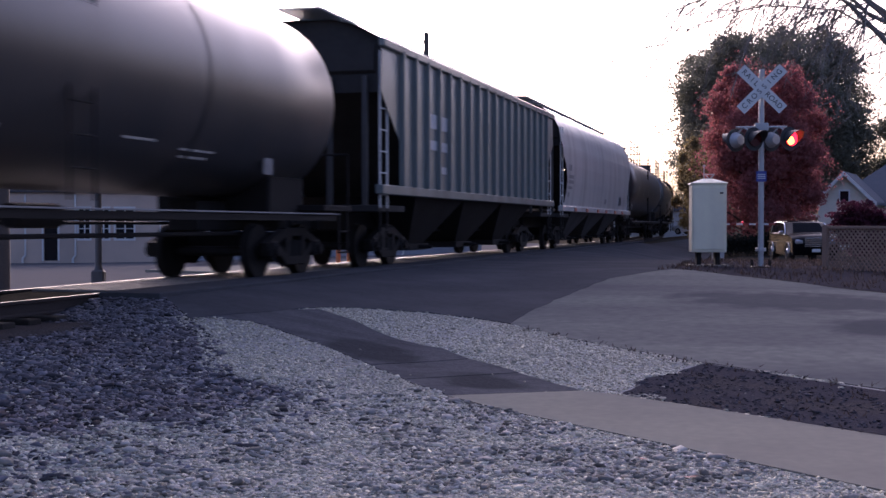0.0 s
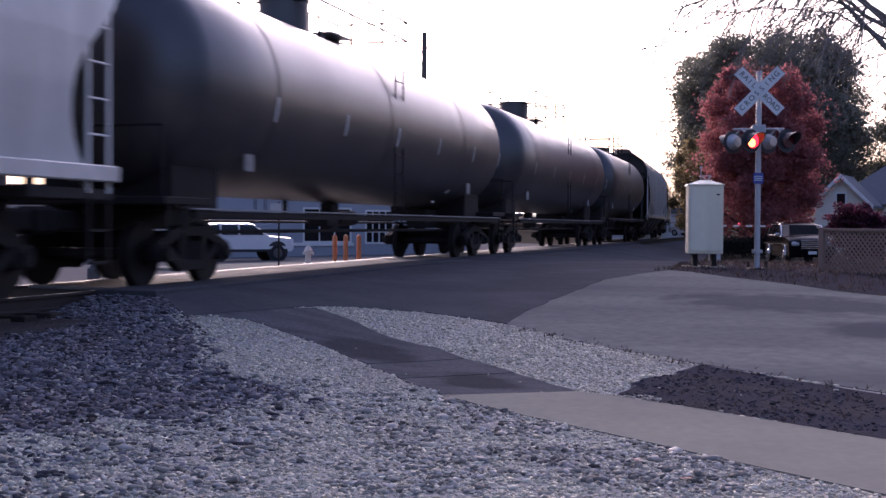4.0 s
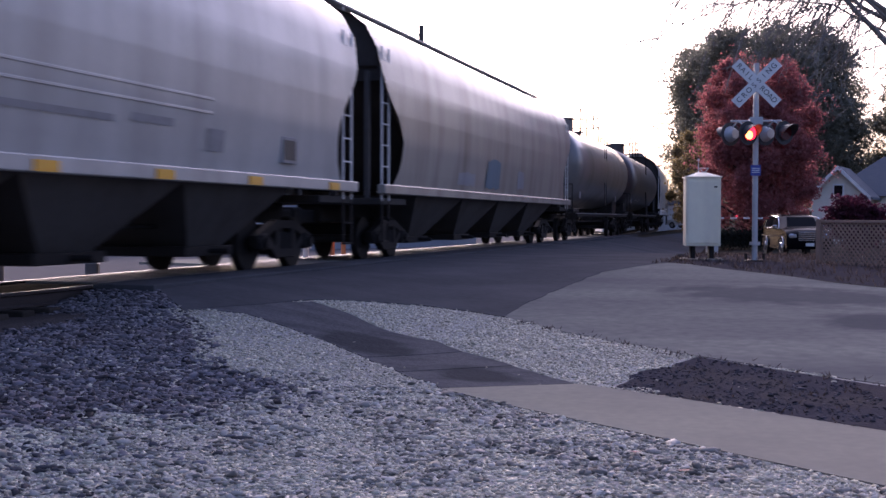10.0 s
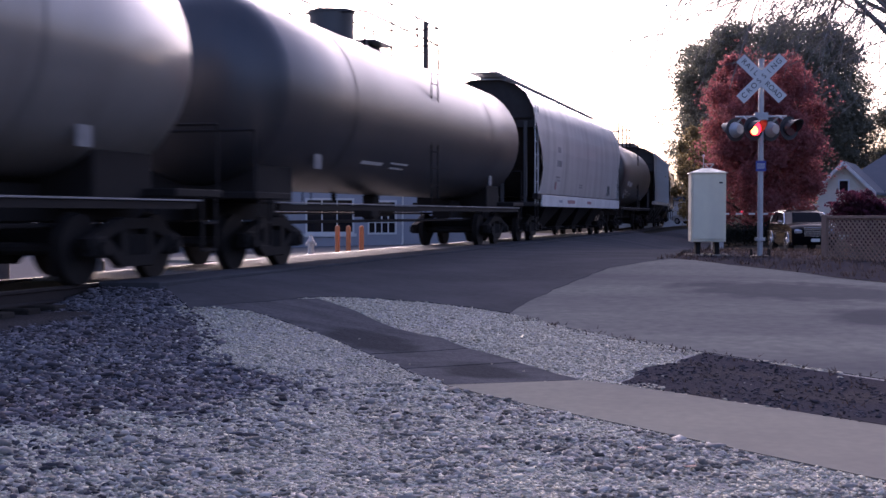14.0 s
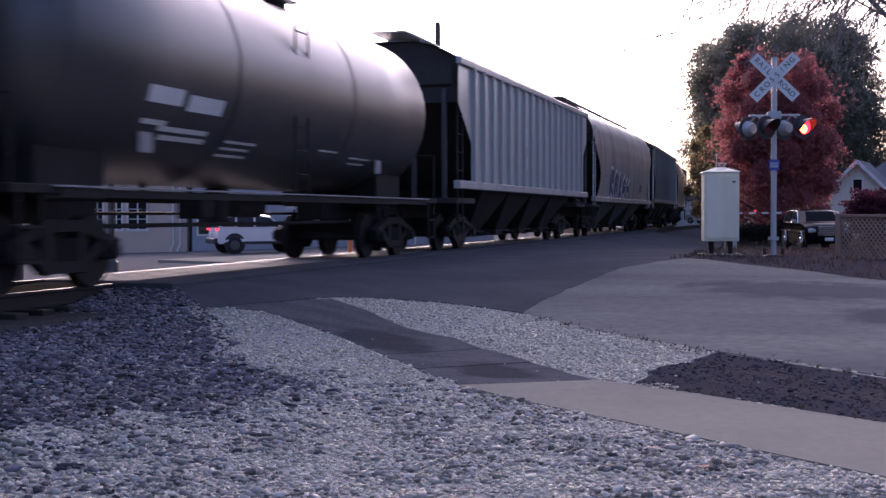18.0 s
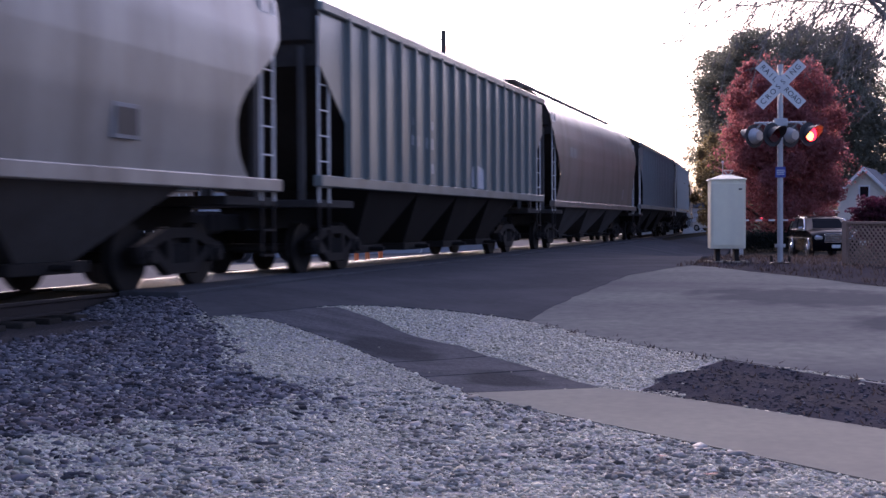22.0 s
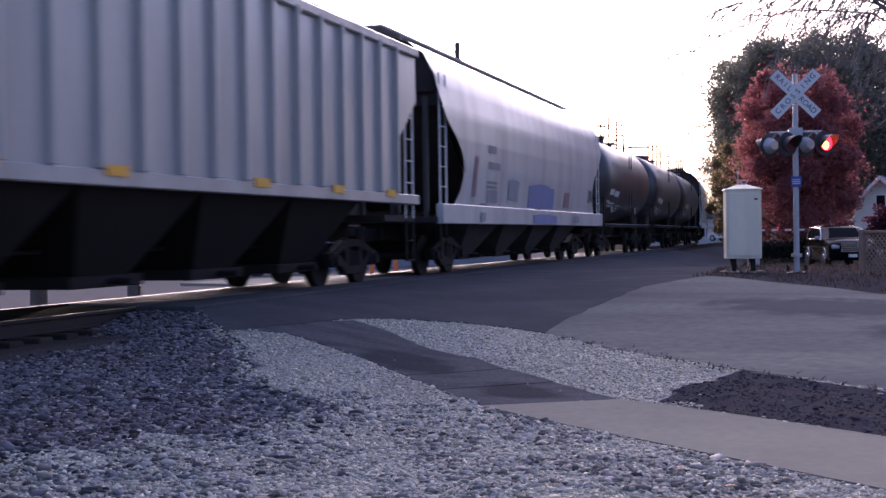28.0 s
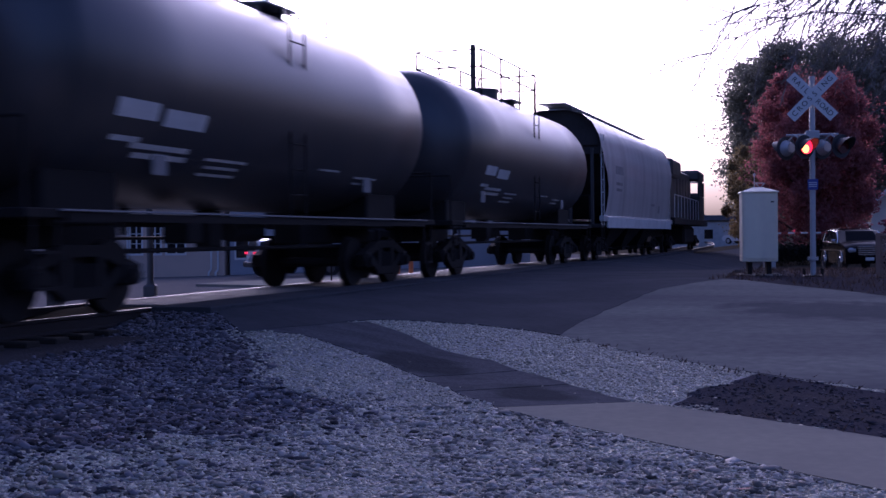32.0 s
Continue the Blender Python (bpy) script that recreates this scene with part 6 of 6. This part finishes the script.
def house():
    wall_m = mat("cream_siding", (0.74, 0.67, 0.54), (0.66, 0.6, 0.48), rough=0.8, grain=15, bump=0.1, dirt=(0.4, 0.36, 0.3), dirt_amount=0.3)
    roof_m = mat("grey_shingle", (0.12, 0.125, 0.14), (0.08, 0.085, 0.095), rough=0.9, grain=10, bump=0.4, dirt=(0.16, 0.15, 0.15), dirt_amount=0.4)
    t = thing("house", pose(11.6, 76.5, -0.65, 0, 0, -10), "small cream house with a gable and grey shingle roof", "house")
    # gable front wing: faces local -y
    W, H, P = 1.5, 2.95, 4.4
    bm = bmesh.new()
    pts = [(-W, 0), (W, 0), (W, H), (0, P), (-W, H)]
    f0 = [bm.verts.new((x, 0, z)) for x, z in pts]
    f1 = [bm.verts.new((x, 5, z)) for x, z in pts]
    bm.faces.new(f0)
    bm.faces.new(f1[::-1])
    for i in range(5):
        bm.faces.new((f0[i], f0[(i + 1) % 5], f1[(i + 1) % 5], f1[i]))
    part("gable_wing", bm, wall_m, t)
    for s in (-1, 1):
        bm = bmesh.new()
        a, b = Vector((s * (W + 0.35), 0, H - 0.32)), Vector((0, 0, P + 0.06))
        vs = [bm.verts.new((q.x, y, q.z + dz)) for dz in (0, 0.14) for q, y in ((a, -0.35), (b, -0.35), (b, 5), (a, 5))]
        for q in ((0, 1, 2, 3), (7, 6, 5, 4), (0, 4, 5, 1), (1, 5, 6, 2), (2, 6, 7, 3), (3, 7, 4, 0)):
            bm.faces.new([vs[i] for i in q])
        part("wing_roof", bm, roof_m, t)
        bm = bmesh.new()
        vs = [bm.verts.new((q.x, y, q.z + dz)) for dz in (-0.1, 0.15) for q, y in ((a, -0.42), (b, -0.42), (b, -0.36), (a, -0.36))]
        for q in ((0, 1, 2, 3), (7, 6, 5, 4), (0, 4, 5, 1), (1, 5, 6, 2), (2, 6, 7, 3), (3, 7, 4, 0)):
            bm.faces.new([vs[i] for i in q])
        part("barge_board", bm, WHITE_TRIM, t)
    win = box("window", GLASS, t, -0.24, -0.03, 2.85, 0.24, -0.01, 3.45)
    f = bmesh.new()
    for a, b, c, d in ((-0.32, 0.32, 3.45, 3.55), (-0.32, 0.32, 2.75, 2.85), (-0.32, -0.24, 2.85, 3.45), (0.24, 0.32, 2.85, 3.45)):
        bm_box(f, a, -0.07, c, b, -0.012, d)
    part("window_frame", f, WHITE_TRIM, win)
    # main house behind
    box("main_wall", wall_m, t, -1.2, 5.02, 0, 9.5, 12, 3.0)
    bm = bmesh.new()
    lo = [(-1.7, 4.6, 2.9), (10, 4.6, 2.9), (10, 12.4, 2.9), (-1.7, 12.4, 2.9)]
    hi = [(1.6, 8.5, 5.5), (7.0, 8.5, 5.5)]
    L = [bm.verts.new(v) for v in lo]
    U = [bm.verts.new(v) for v in hi]
    bm.faces.new((L[0], L[1], U[1], U[0]))
    bm.faces.new((L[2], L[3], U[0], U[1]))
    bm.faces.new((L[1], L[2], U[1]))
    bm.faces.new((L[3], L[0], U[0]))
    bm.faces.new(L[::-1])
    part("main_roof", bm, roof_m, t)
    ch = box("chimney", mat("brick_red", (0.25, 0.12, 0.09), rough=0.9, grain=20), t, 2.6, 8.1, 4.8, 3.2, 8.8, 6.3, 0.02)
    # porch at the side
    box("porch_roof", WHITE_TRIM, t, -3.2, 1.2, 1.95, -W - 0.02, 5, 2.1, 0.02)
    for y in (1.4, 4.8):
        box("porch_post", WHITE_TRIM, t, -3.15, y - 0.06, 0, -3.03, y + 0.06, 1.95)


def distance():
    wall_m = mat("pale_shed", (0.55, 0.53, 0.5), rough=0.8, bump=0.1)
    roof_m = MATS["grey_shingle"]
    b = thing("distant_building", pose(-6.0, 150, -0.8, 0, 0, 15), "distant pale single-storey building", "building")
    box("wall", wall_m, b, -7, 0, 0, 7, 8, 3.2)
    box("roof", roof_m, b, -7.4, -0.4, 3.2, 7.4, 8.4, 3.9, 0.1)
    for x in (-4, -1, 2, 5):
        box("window", GLASS, b, x - 0.5, -0.04, 1.1, x + 0.5, -0.01, 2.2)
    # far woods: uneven leaf clumps on the horizon
    rng = np.random.default_rng(11)
    bm = bmesh.new()
    for i in range(150):
        x = -420 + i * 6.2 + rng.uniform(-3, 3)
        y = 430 + 60 * math.sin(i * 0.21) + rng.uniform(-15, 15)
        h = rng.uniform(5, 11)
        leaf_cloud(bm, rng, (x, y, h * 0.5 - 1), (5.5, 4, h * 0.55), 60, 1.1, 0.4)
    me = mesh_of(bm, "far_woods", leafy("far_leaf", (0.1, 0.085, 0.05), (0.06, 0.06, 0.035)))
    tagged(put("far_woods", me), "distant brown and green autumn woods", "woods", kind="stuff")


def grass_tufts():
    rng = np.random.default_rng(21)
    bm = bmesh.new()
    spots = []
    edge = SOIL_EDGE + ROAD_NEAR[-20:]
    for _ in range(260):
        k = rng.random()
        if k < 0.5:
            i = rng.integers(2, len(ROAD_NEAR) - 1)
            p = Vector(ROAD_NEAR[i]) + Vector(rng.normal(0, 0.08, 2)) + Vector((0.02, -0.06))
        else:
            p = Vector((rng.uniform(7.6, 11.5), rng.uniform(8.6, 12.6)))
            if not IN_SOIL(p.x, p.y):
                continue
        spots.append((p, 0.03, 0.06))
    for _ in range(2200):
        p = Vector((rng.uniform(6.3, 13), rng.uniform(18, 34)))
        if not IN_SIDE(p.x, p.y) and p.x > 6.0 + (0.35 if p.y > 27 else 0):
            spots.append((p, 0.04, 0.13))
    for p, h0, h1 in spots:
        z = gz(p.x, p.y)
        for _ in range(3):
            a, h = rng.uniform(0, 6.28), rng.uniform(h0, h1)
            d = Vector((math.cos(a), math.sin(a), 0)) * 0.012
            b = Vector((p.x + rng.normal(0, 0.04), p.y + rng.normal(0, 0.04), z))
            tip = b + Vector((rng.normal(0, 0.04), rng.normal(0, 0.04), h))
            bm.faces.new([bm.verts.new(b - d), bm.verts.new(b + d), bm.verts.new(tip)])
    me = mesh_of(bm, "grass_tufts", leafy("straw", (0.06, 0.045, 0.04), (0.04, 0.03, 0.027)))
    tagged(put("grass_tufts", me), "dry brown grass tufts and weeds", "grass", kind="stuff")


LEAVES = ((8.34, 7.29), (8.0, 7.76))


def leaves_on_ground():
    rng = np.random.default_rng(8)
    red = mat("fallen_leaf", (0.3, 0.09, 0.06), (0.2, 0.06, 0.05), rough=0.8, random=0.4)
    bm = bmesh.new()
    pts = [(0, -0.05), (0.018, -0.02), (0.045, -0.012), (0.024, 0.01), (0.03, 0.04), (0, 0.028), (-0.03, 0.04), (-0.024, 0.01), (-0.045, -0.012), (-0.018, -0.02)]
    bm.faces.new([bm.verts.new((x, y, 0.006 * math.sin(40 * x))) for x, y in pts])
    me = mesh_of(bm, "fallen_leaf", red)
    for x, y in LEAVES:
        o = put("fallen_leaf", me, None, pose(x, y, gz(x, y) + 0.045, rng.uniform(-15, 15), rng.uniform(-15, 15), rng.uniform(0, 360)))
        tagged(o, "fallen reddish-brown leaf lying on the gravel", "leaf", "fallen leaves")


# ---- build ----
SH.update(shared_meshes())
lamp_meshes()
surfaces()
track()
crossing_signal()
signal_cabinet()
lattice_fence()
shrub()
black_car()
white_suv()
far_car()
street_buildings()
street_furniture()
utility_poles()
hedge()
house()
distance()
GREEN = leafy("conifer_green", (0.27, 0.26, 0.19), (0.18, 0.18, 0.135), 0.25)
# leaf red taken from the signal lamps' glow
GLOW_RED = leafy("lamp_glow_red", (0.46, 0.15, 0.15), (0.3, 0.12, 0.11), 0.25)
GOLD = leafy("autumn_gold", (0.3, 0.23, 0.1), (0.2, 0.15, 0.07))
# tree added to imitate the red lamp glow in front of the conifer
crown_tree("maple_tree", 7.4, 61.0, 9.3, 3.1, 42000, 0.075, GLOW_RED, "added red tree standing in for the signal lamps' red glow", 2, lobes=34)
crown_tree("conifer_tree", 6.8, 101.0, 17.0, 8.2, 120000, 0.115, GREEN, "tall dense grey-green conifer behind the added red tree", 3, lobes=70)
crown_tree("conifer_tree", 20.0, 104.0, 15.0, 5.5, 26000, 0.15, GREEN, "dark green conifer behind the house", 4, lobes=18)
crown_tree("young_tree", 3.75, 70.0, 6.4, 1.6, 6000, 0.075, GOLD, "slender yellowing tree lit from behind", 6, lobes=16, trunk=0.12)
bare_tree(14.2, 41.0, 12.4, "large bare tree with long drooping grey limbs", 9)
grass_tufts()
leaves_on_ground()

# paints of the wagons
P_BLACK = paint("tank_black", (0.03, 0.03, 0.032), 0.45, 0.45, coat=0.7, shine=0.32)
P_GREY = paint("hopper_grey", (0.21, 0.22, 0.225), 0.5)
P_GREEN = paint("hopper_grey_green", (0.18, 0.21, 0.2), 0.5)
P_WHITE = paint("hopper_white", (0.62, 0.6, 0.56), 0.35)
P_LIGHT = paint("hopper_light_grey", (0.46, 0.45, 0.42), 0.4)
P_TAN = paint("hopper_tan", (0.35, 0.315, 0.27), 0.7)
P_BROWN = paint("hopper_brown", (0.2, 0.165, 0.14), 0.45)
P_TANK_GREY = paint("tank_grey", (0.2, 0.19, 0.175), 0.4, coat=0.8, shine=0.15)
G_BLUE = paint("graffiti_blue", (0.2, 0.23, 0.42), 0.2, coat=0.0, rough=0.6)
G_INK = paint("graffiti_grey", (0.16, 0.17, 0.2), 0.2, coat=0.0, rough=0.6)
G_FADE = paint("graffiti_faded", (0.3, 0.31, 0.34), 0.3, coat=0.0, rough=0.6)
G_TEAL = paint("graffiti_teal", (0.1, 0.18, 0.24), 0.3, coat=0.0, rough=0.6)
G_DARK = paint("graffiti_dark", (0.065, 0.045, 0.075), 0.1, coat=0.0, rough=0.6)
G_PALE = paint("graffiti_pale", (0.6, 0.6, 0.6), 0.2, coat=0.0, rough=0.6)
G_RED = paint("graffiti_red", (0.36, 0.17, 0.17), 0.2, coat=0.0, rough=0.6)
TEXT = [(-5.2, 3.0, 1.5, 0.28), (-5.2, 2.55, 1.3, 0.1), (-5.2, 2.35, 1.1, 0.1), (2.5, 2.0, 1.0, 0.1), (4.2, 1.85, 0.5, 0.3)]
TANK_TEXT = [(-4.15, 2.28, 0.85, 0.2), (-3.1, 2.24, 0.95, 0.2), (-4.2, 1.96, 0.6, 0.06), (-3.4, 1.9, 1.3, 0.06), (-3.3, 1.8, 1.2, 0.06), (-1.7, 1.84, 1.1, 0.035), (-1.7, 1.75, 0.9, 0.035), (-1.7, 1.66, 1.0, 0.035), (1.6, 1.88, 0.8, 0.03), (3.2, 1.82, 1.0, 0.03), (3.2, 1.73, 0.8, 0.03)]
DASHES = [(y, 2.52, 0.09, 0.36) for y in (-6.1, -3.1, -0.2, 2.7, 5.7, 8.3)] + [(5.2, 1.5, 0.3, 0.3)]
LONG_BANDS = [-6.0, -4.2, -2.4, -0.6, 1.2, 3.0, 4.8]

CONSIST = [  # couplers' places along the track at the start, and the wagon between them
    (5.1, 23.9, lambda L: tank(L, P_BLACK, "black tank wagon with grimy frame", text=TANK_TEXT[4:], bands=(-3, 3))),
    (23.9, 42.8, lambda L: hopper(L, P_GREEN, "ribbed", "grey-green ribbed covered hopper wagon, weathered", 3, text=[(-5.0, 3.0, 0.6, 0.3), (-4.2, 3.0, 0.6, 0.3), (-4.2, 2.5, 0.6, 0.2), (-5.0, 2.5, 0.6, 0.2), (-4.2, 2.0, 0.5, 0.15)])),
    (42.8, 62.4, lambda L: hopper(L, P_WHITE, "round", "off-white round-sided covered hopper wagon with orange sill marks", 3, text=[(-7.35, 2.75, 0.6, 0.2), (-7.1, 2.45, 1.0, 0.12), (-7.1, 2.28, 1.0, 0.12), (-7.2, 2.08, 0.8, 0.1), (-7.4, 1.85, 0.35, 0.15), (1.2, 1.75, 0.6, 0.2)], reflectors=(-6.3, -3.8, -1.2, 1.0, 3.5, 5.8), tape=(0, 1, 2, 3, 4, 5), vents=((5.4, 1.85),))),
    (62.4, 83.0, lambda L: tank(L, P_BLACK, "black tank wagon with white placards", bands=LONG_BANDS[::3], text=DASHES)),
    (83.0, 102.3, lambda L: tank(L, P_BLACK, "black tank wagon with short white reflector strips", bands=LONG_BANDS[::3], text=DASHES)),
    (102.3, 118.8, lambda L: tank(L, P_BLACK, "black tank wagon with short white reflector strips", bands=(-4.0, 4.0), text=[(y + 0.7, z, w, h) for y, z, w, h in DASHES[:5]])),
    (118.8, 140.5, lambda L: hopper(L, P_LIGHT, "round", "long light grey covered hopper wagon with amber reflectors", 4, text=TEXT + [(0.5, 1.95, 2.2, 0.08), (-3, 1.75, 0.8, 0.3)], reflectors=(-7.2, -4.7, -2.2, 0.2, 2.7, 5.35, 8.5), tape=(1,), vents=((6.7, 1.85),), letters=(-5.2, 1.42, 3.4, 0.66, P_LIGHT, G_INK, 0.06, 0.045), moulding=True)),
    (140.5, 163.2, lambda L: hopper(L, P_TAN, "round", "long tan-grey covered hopper wagon, stained and tagged", 4, cut=1.35, text=[], patches=[(-1.2, 1.95, 1.5, 0.75, G_TEAL), (2.1, 1.9, 0.8, 0.5, G_FADE), (-3.9, 1.75, 1.6, 0.3, G_FADE)])),
    (163.2, 181.3, lambda L: tank(L, P_TANK_GREY, "dirty grey tank wagon", text=(), bands=(-4, 4))),
    (181.3, 201.3, lambda L: tank(L, P_BLACK, "long black tank wagon with rusty streaks", text=TANK_TEXT[4:7], bands=(-5, 5))),
    (201.3, 221.5, lambda L: hopper(L, P_WHITE, "sill", "white covered hopper wagon with a deep side sill", 4, text=[(-5.55, 2.9, 0.55, 0.18), (-5.45, 2.46, 0.85, 0.2), (-5.55, 2.02, 0.7, 0.06), (-5.4, 1.92, 0.5, 0.06), (-1.1, 1.86, 0.7, 0.06), (-1.1, 1.78, 0.7, 0.06)], sill_colour=STEEL_DARK, vents=((5.7, 1.8),), patches=[(-3.4, 1.25, 1.4, 0.12, G_RED), (0.35, 1.25, 0.9, 0.1, G_RED), (-5.35, 1.25, 0.6, 0.08, G_FADE), (-5.9, 1.75, 0.3, 0.25, G_RED)])),
    (221.5, 237.6, lambda L: tank(L, P_BLACK, "short black tank wagon with white lettering", text=TANK_TEXT, bands=(-2.2, 2.2))),
    (237.6, 256.0, lambda L: hopper(L, P_LIGHT, "ribbed", "pale grey ribbed covered hopper wagon", 4, text=[(-1.5, 2.9, 0.5, 0.5), (-1.5, 2.2, 0.5, 0.3)], ladder="ladder_dark")),
    (256.0, 275.5, lambda L: hopper(L, P_TAN, "round", "tan covered hopper wagon with painted graffiti", 3, cut=1.5, text=[(-5.8, 2.44, 1.0, 0.1), (-5.75, 2.26, 0.9, 0.1), (-5.7, 2.05, 0.8, 0.08), (-5.7, 1.92, 0.8, 0.08), (-6.6, 1.75, 0.35, 0.2)], vents=((4.5, 1.98),), letters=(-2.15, 1.44, 5.7, 1.15))),
    (275.5, 294.0, lambda L: hopper(L, P_GREEN, "ribbed", "grey-green ribbed covered hopper wagon", 4, text=[(-2.42, 2.76, 0.3, 0.16), (-2.5, 2.4, 0.45, 0.22), (-2.45, 1.9, 0.4, 0.2), (-3.4, 2.76, 0.3, 0.16), (-3.4, 2.4, 0.4, 0.2)], patches=[(1.2, 1.85, 1.1, 0.5, G_PALE)])),
    (294.0, 313.4, lambda L: hopper(L, P_BROWN, "round", "brownish smooth covered hopper wagon", 3, text=[(-6.0, 3.0, 0.4, 0.3), (-5.4, 3.0, 0.4, 0.3), (5.0, 1.9, 0.4, 0.4)])),
    (313.4, 332.8, lambda L: hopper(L, P_GREY, "ribbed", "grey ribbed covered hopper wagon", 3, text=[(-4.4, 3.1, 0.6, 0.5), (-3.4, 3.0, 0.5, 0.5), (3.5, 2.0, 0.5, 0.3)])),
    (332.8, 350.9, lambda L: hopper(L, P_LIGHT, "ribbed", "pale grey ribbed hopper wagon with amber reflectors", 4, reflectors=(-4.5, -2.25, 1.3, 4.0, 6.4), text=[(-5.3, 2.2, 0.3, 0.2), (-4.6, 2.2, 0.3, 0.2)])),
    (350.9, 370.8, lambda L: hopper(L, P_WHITE, "round", "white covered hopper wagon with blue painted graffiti", 4, text=[(-5.1, 2.74, 0.7, 0.18), (-4.9, 2.38, 1.05, 0.16), (-5.0, 2.0, 0.9, 0.06), (-5.0, 1.9, 0.9, 0.06), (-5.6, 1.5, 0.6, 0.05)], drop=0.22, cut=1.7, vents=((6.8, 2.0),), patches=[(0.05, 1.8, 3.0, 0.62, G_BLUE), (0.2, 1.22, 2.8, 0.24, G_BLUE), (3.3, 1.8, 0.7, 0.45, G_RED), (4.3, 1.25, 0.9, 0.22, G_FADE), (-6.4, 2.1, 0.22, 0.9, G_RED), (-4.9, 1.7, 0.9, 0.3, G_FADE), (-3.0, 1.9, 1.0, 0.5, G_FADE), (-6.0, 1.22, 0.35, 0.2, G_FADE)])),
    (370.8, 383.7, lambda L: tank(L, P_BLACK, "short black tank wagon with white lettering and guard rail", text=TANK_TEXT)),
    (383.7, 397.6, lambda L: tank(L, P_BLACK, "short black tank wagon with white lettering and guard rail", text=TANK_TEXT)),
    (397.6, 413.2, lambda L: tank(L, P_BLACK, "short black tank wagon with white lettering and guard rail", text=TANK_TEXT)),
    (413.2, 431.3, lambda L: hopper(L, P_WHITE, "sill", "white covered hopper wagon ahead of the locomotive", 3, text=TEXT)),
    (431.3, 451.5, lambda L: locomotive(L, "dark rear helper locomotive with a windowed cab")),
]
SCALE, OFFSET = 0.9642, -2.1
TRAIN = []
for a, b, build in CONSIST:
    a, b = a * SCALE + OFFSET, b * SCALE + OFFSET
    TRAIN.append((build(b - a), (a + b) / 2, b - a))

stones("ballast", 40000, (0.8, 5.0, 5.6, 13.6), ballast_keep, (0.016, 0.036), BALLAST, "dark angular railway ballast stones", 1)
stones("soil_clods", 5000, (7.2, 8.4, 11.5, 13.0), clod_keep, (0.008, 0.02), CLOD, "crumbly dark soil clods in the bare strip", 12, 0.012)
stones("coarse_gravel", 16000, (3.4, 4.6, 10.2, 10.6), coarse_keep, (0.014, 0.03), COARSE, "darker coarse stones strewn through the gravel", 7, 0.008)
stones("gravel", 125000, (2.2, 4.6, 10.2, 16.0), gravel_keep, (0.009, 0.02), GRAVEL, "pale crushed limestone gravel", 2, 0.004)


def motions():
    # the train rolls towards and past the camera at a steady speed
    for car, mid, L in TRAIN:
        rows = []
        for t in range(0, 33):
            s = mid - SPEED * t
            (ax, ay), _ = on_track(s - 0.34 * L)
            (bx, by), _ = on_track(s + 0.34 * L)
            rows.append((float(t), pose((ax + bx) / 2, (ay + by) / 2, 0, 0, 0, math.degrees(math.atan2(-(bx - ax), by - ay)))))
        walk(car, rows)
    # the two flashers slide up behind their lenses' hoods in turn
    period, first = 1.207, 0.93
    for lit, k in FLASHERS:
        rows = []
        t, on = 0.0, None
        for i in range(0, 321):
            t = i / 10
            right = ((t - first) % period) < period / 2
            now = right == (k == 1)
            if on is None or now != on or i == 320:
                if on is not None and now != on:
                    rows.append((t - 1 / 30, pose(0, -0.052 if on else 0.05, 0)))
                rows.append((t, pose(0, -0.052 if now else 0.05, 0)))
                on = now
        walk(lit, rows)


motions()
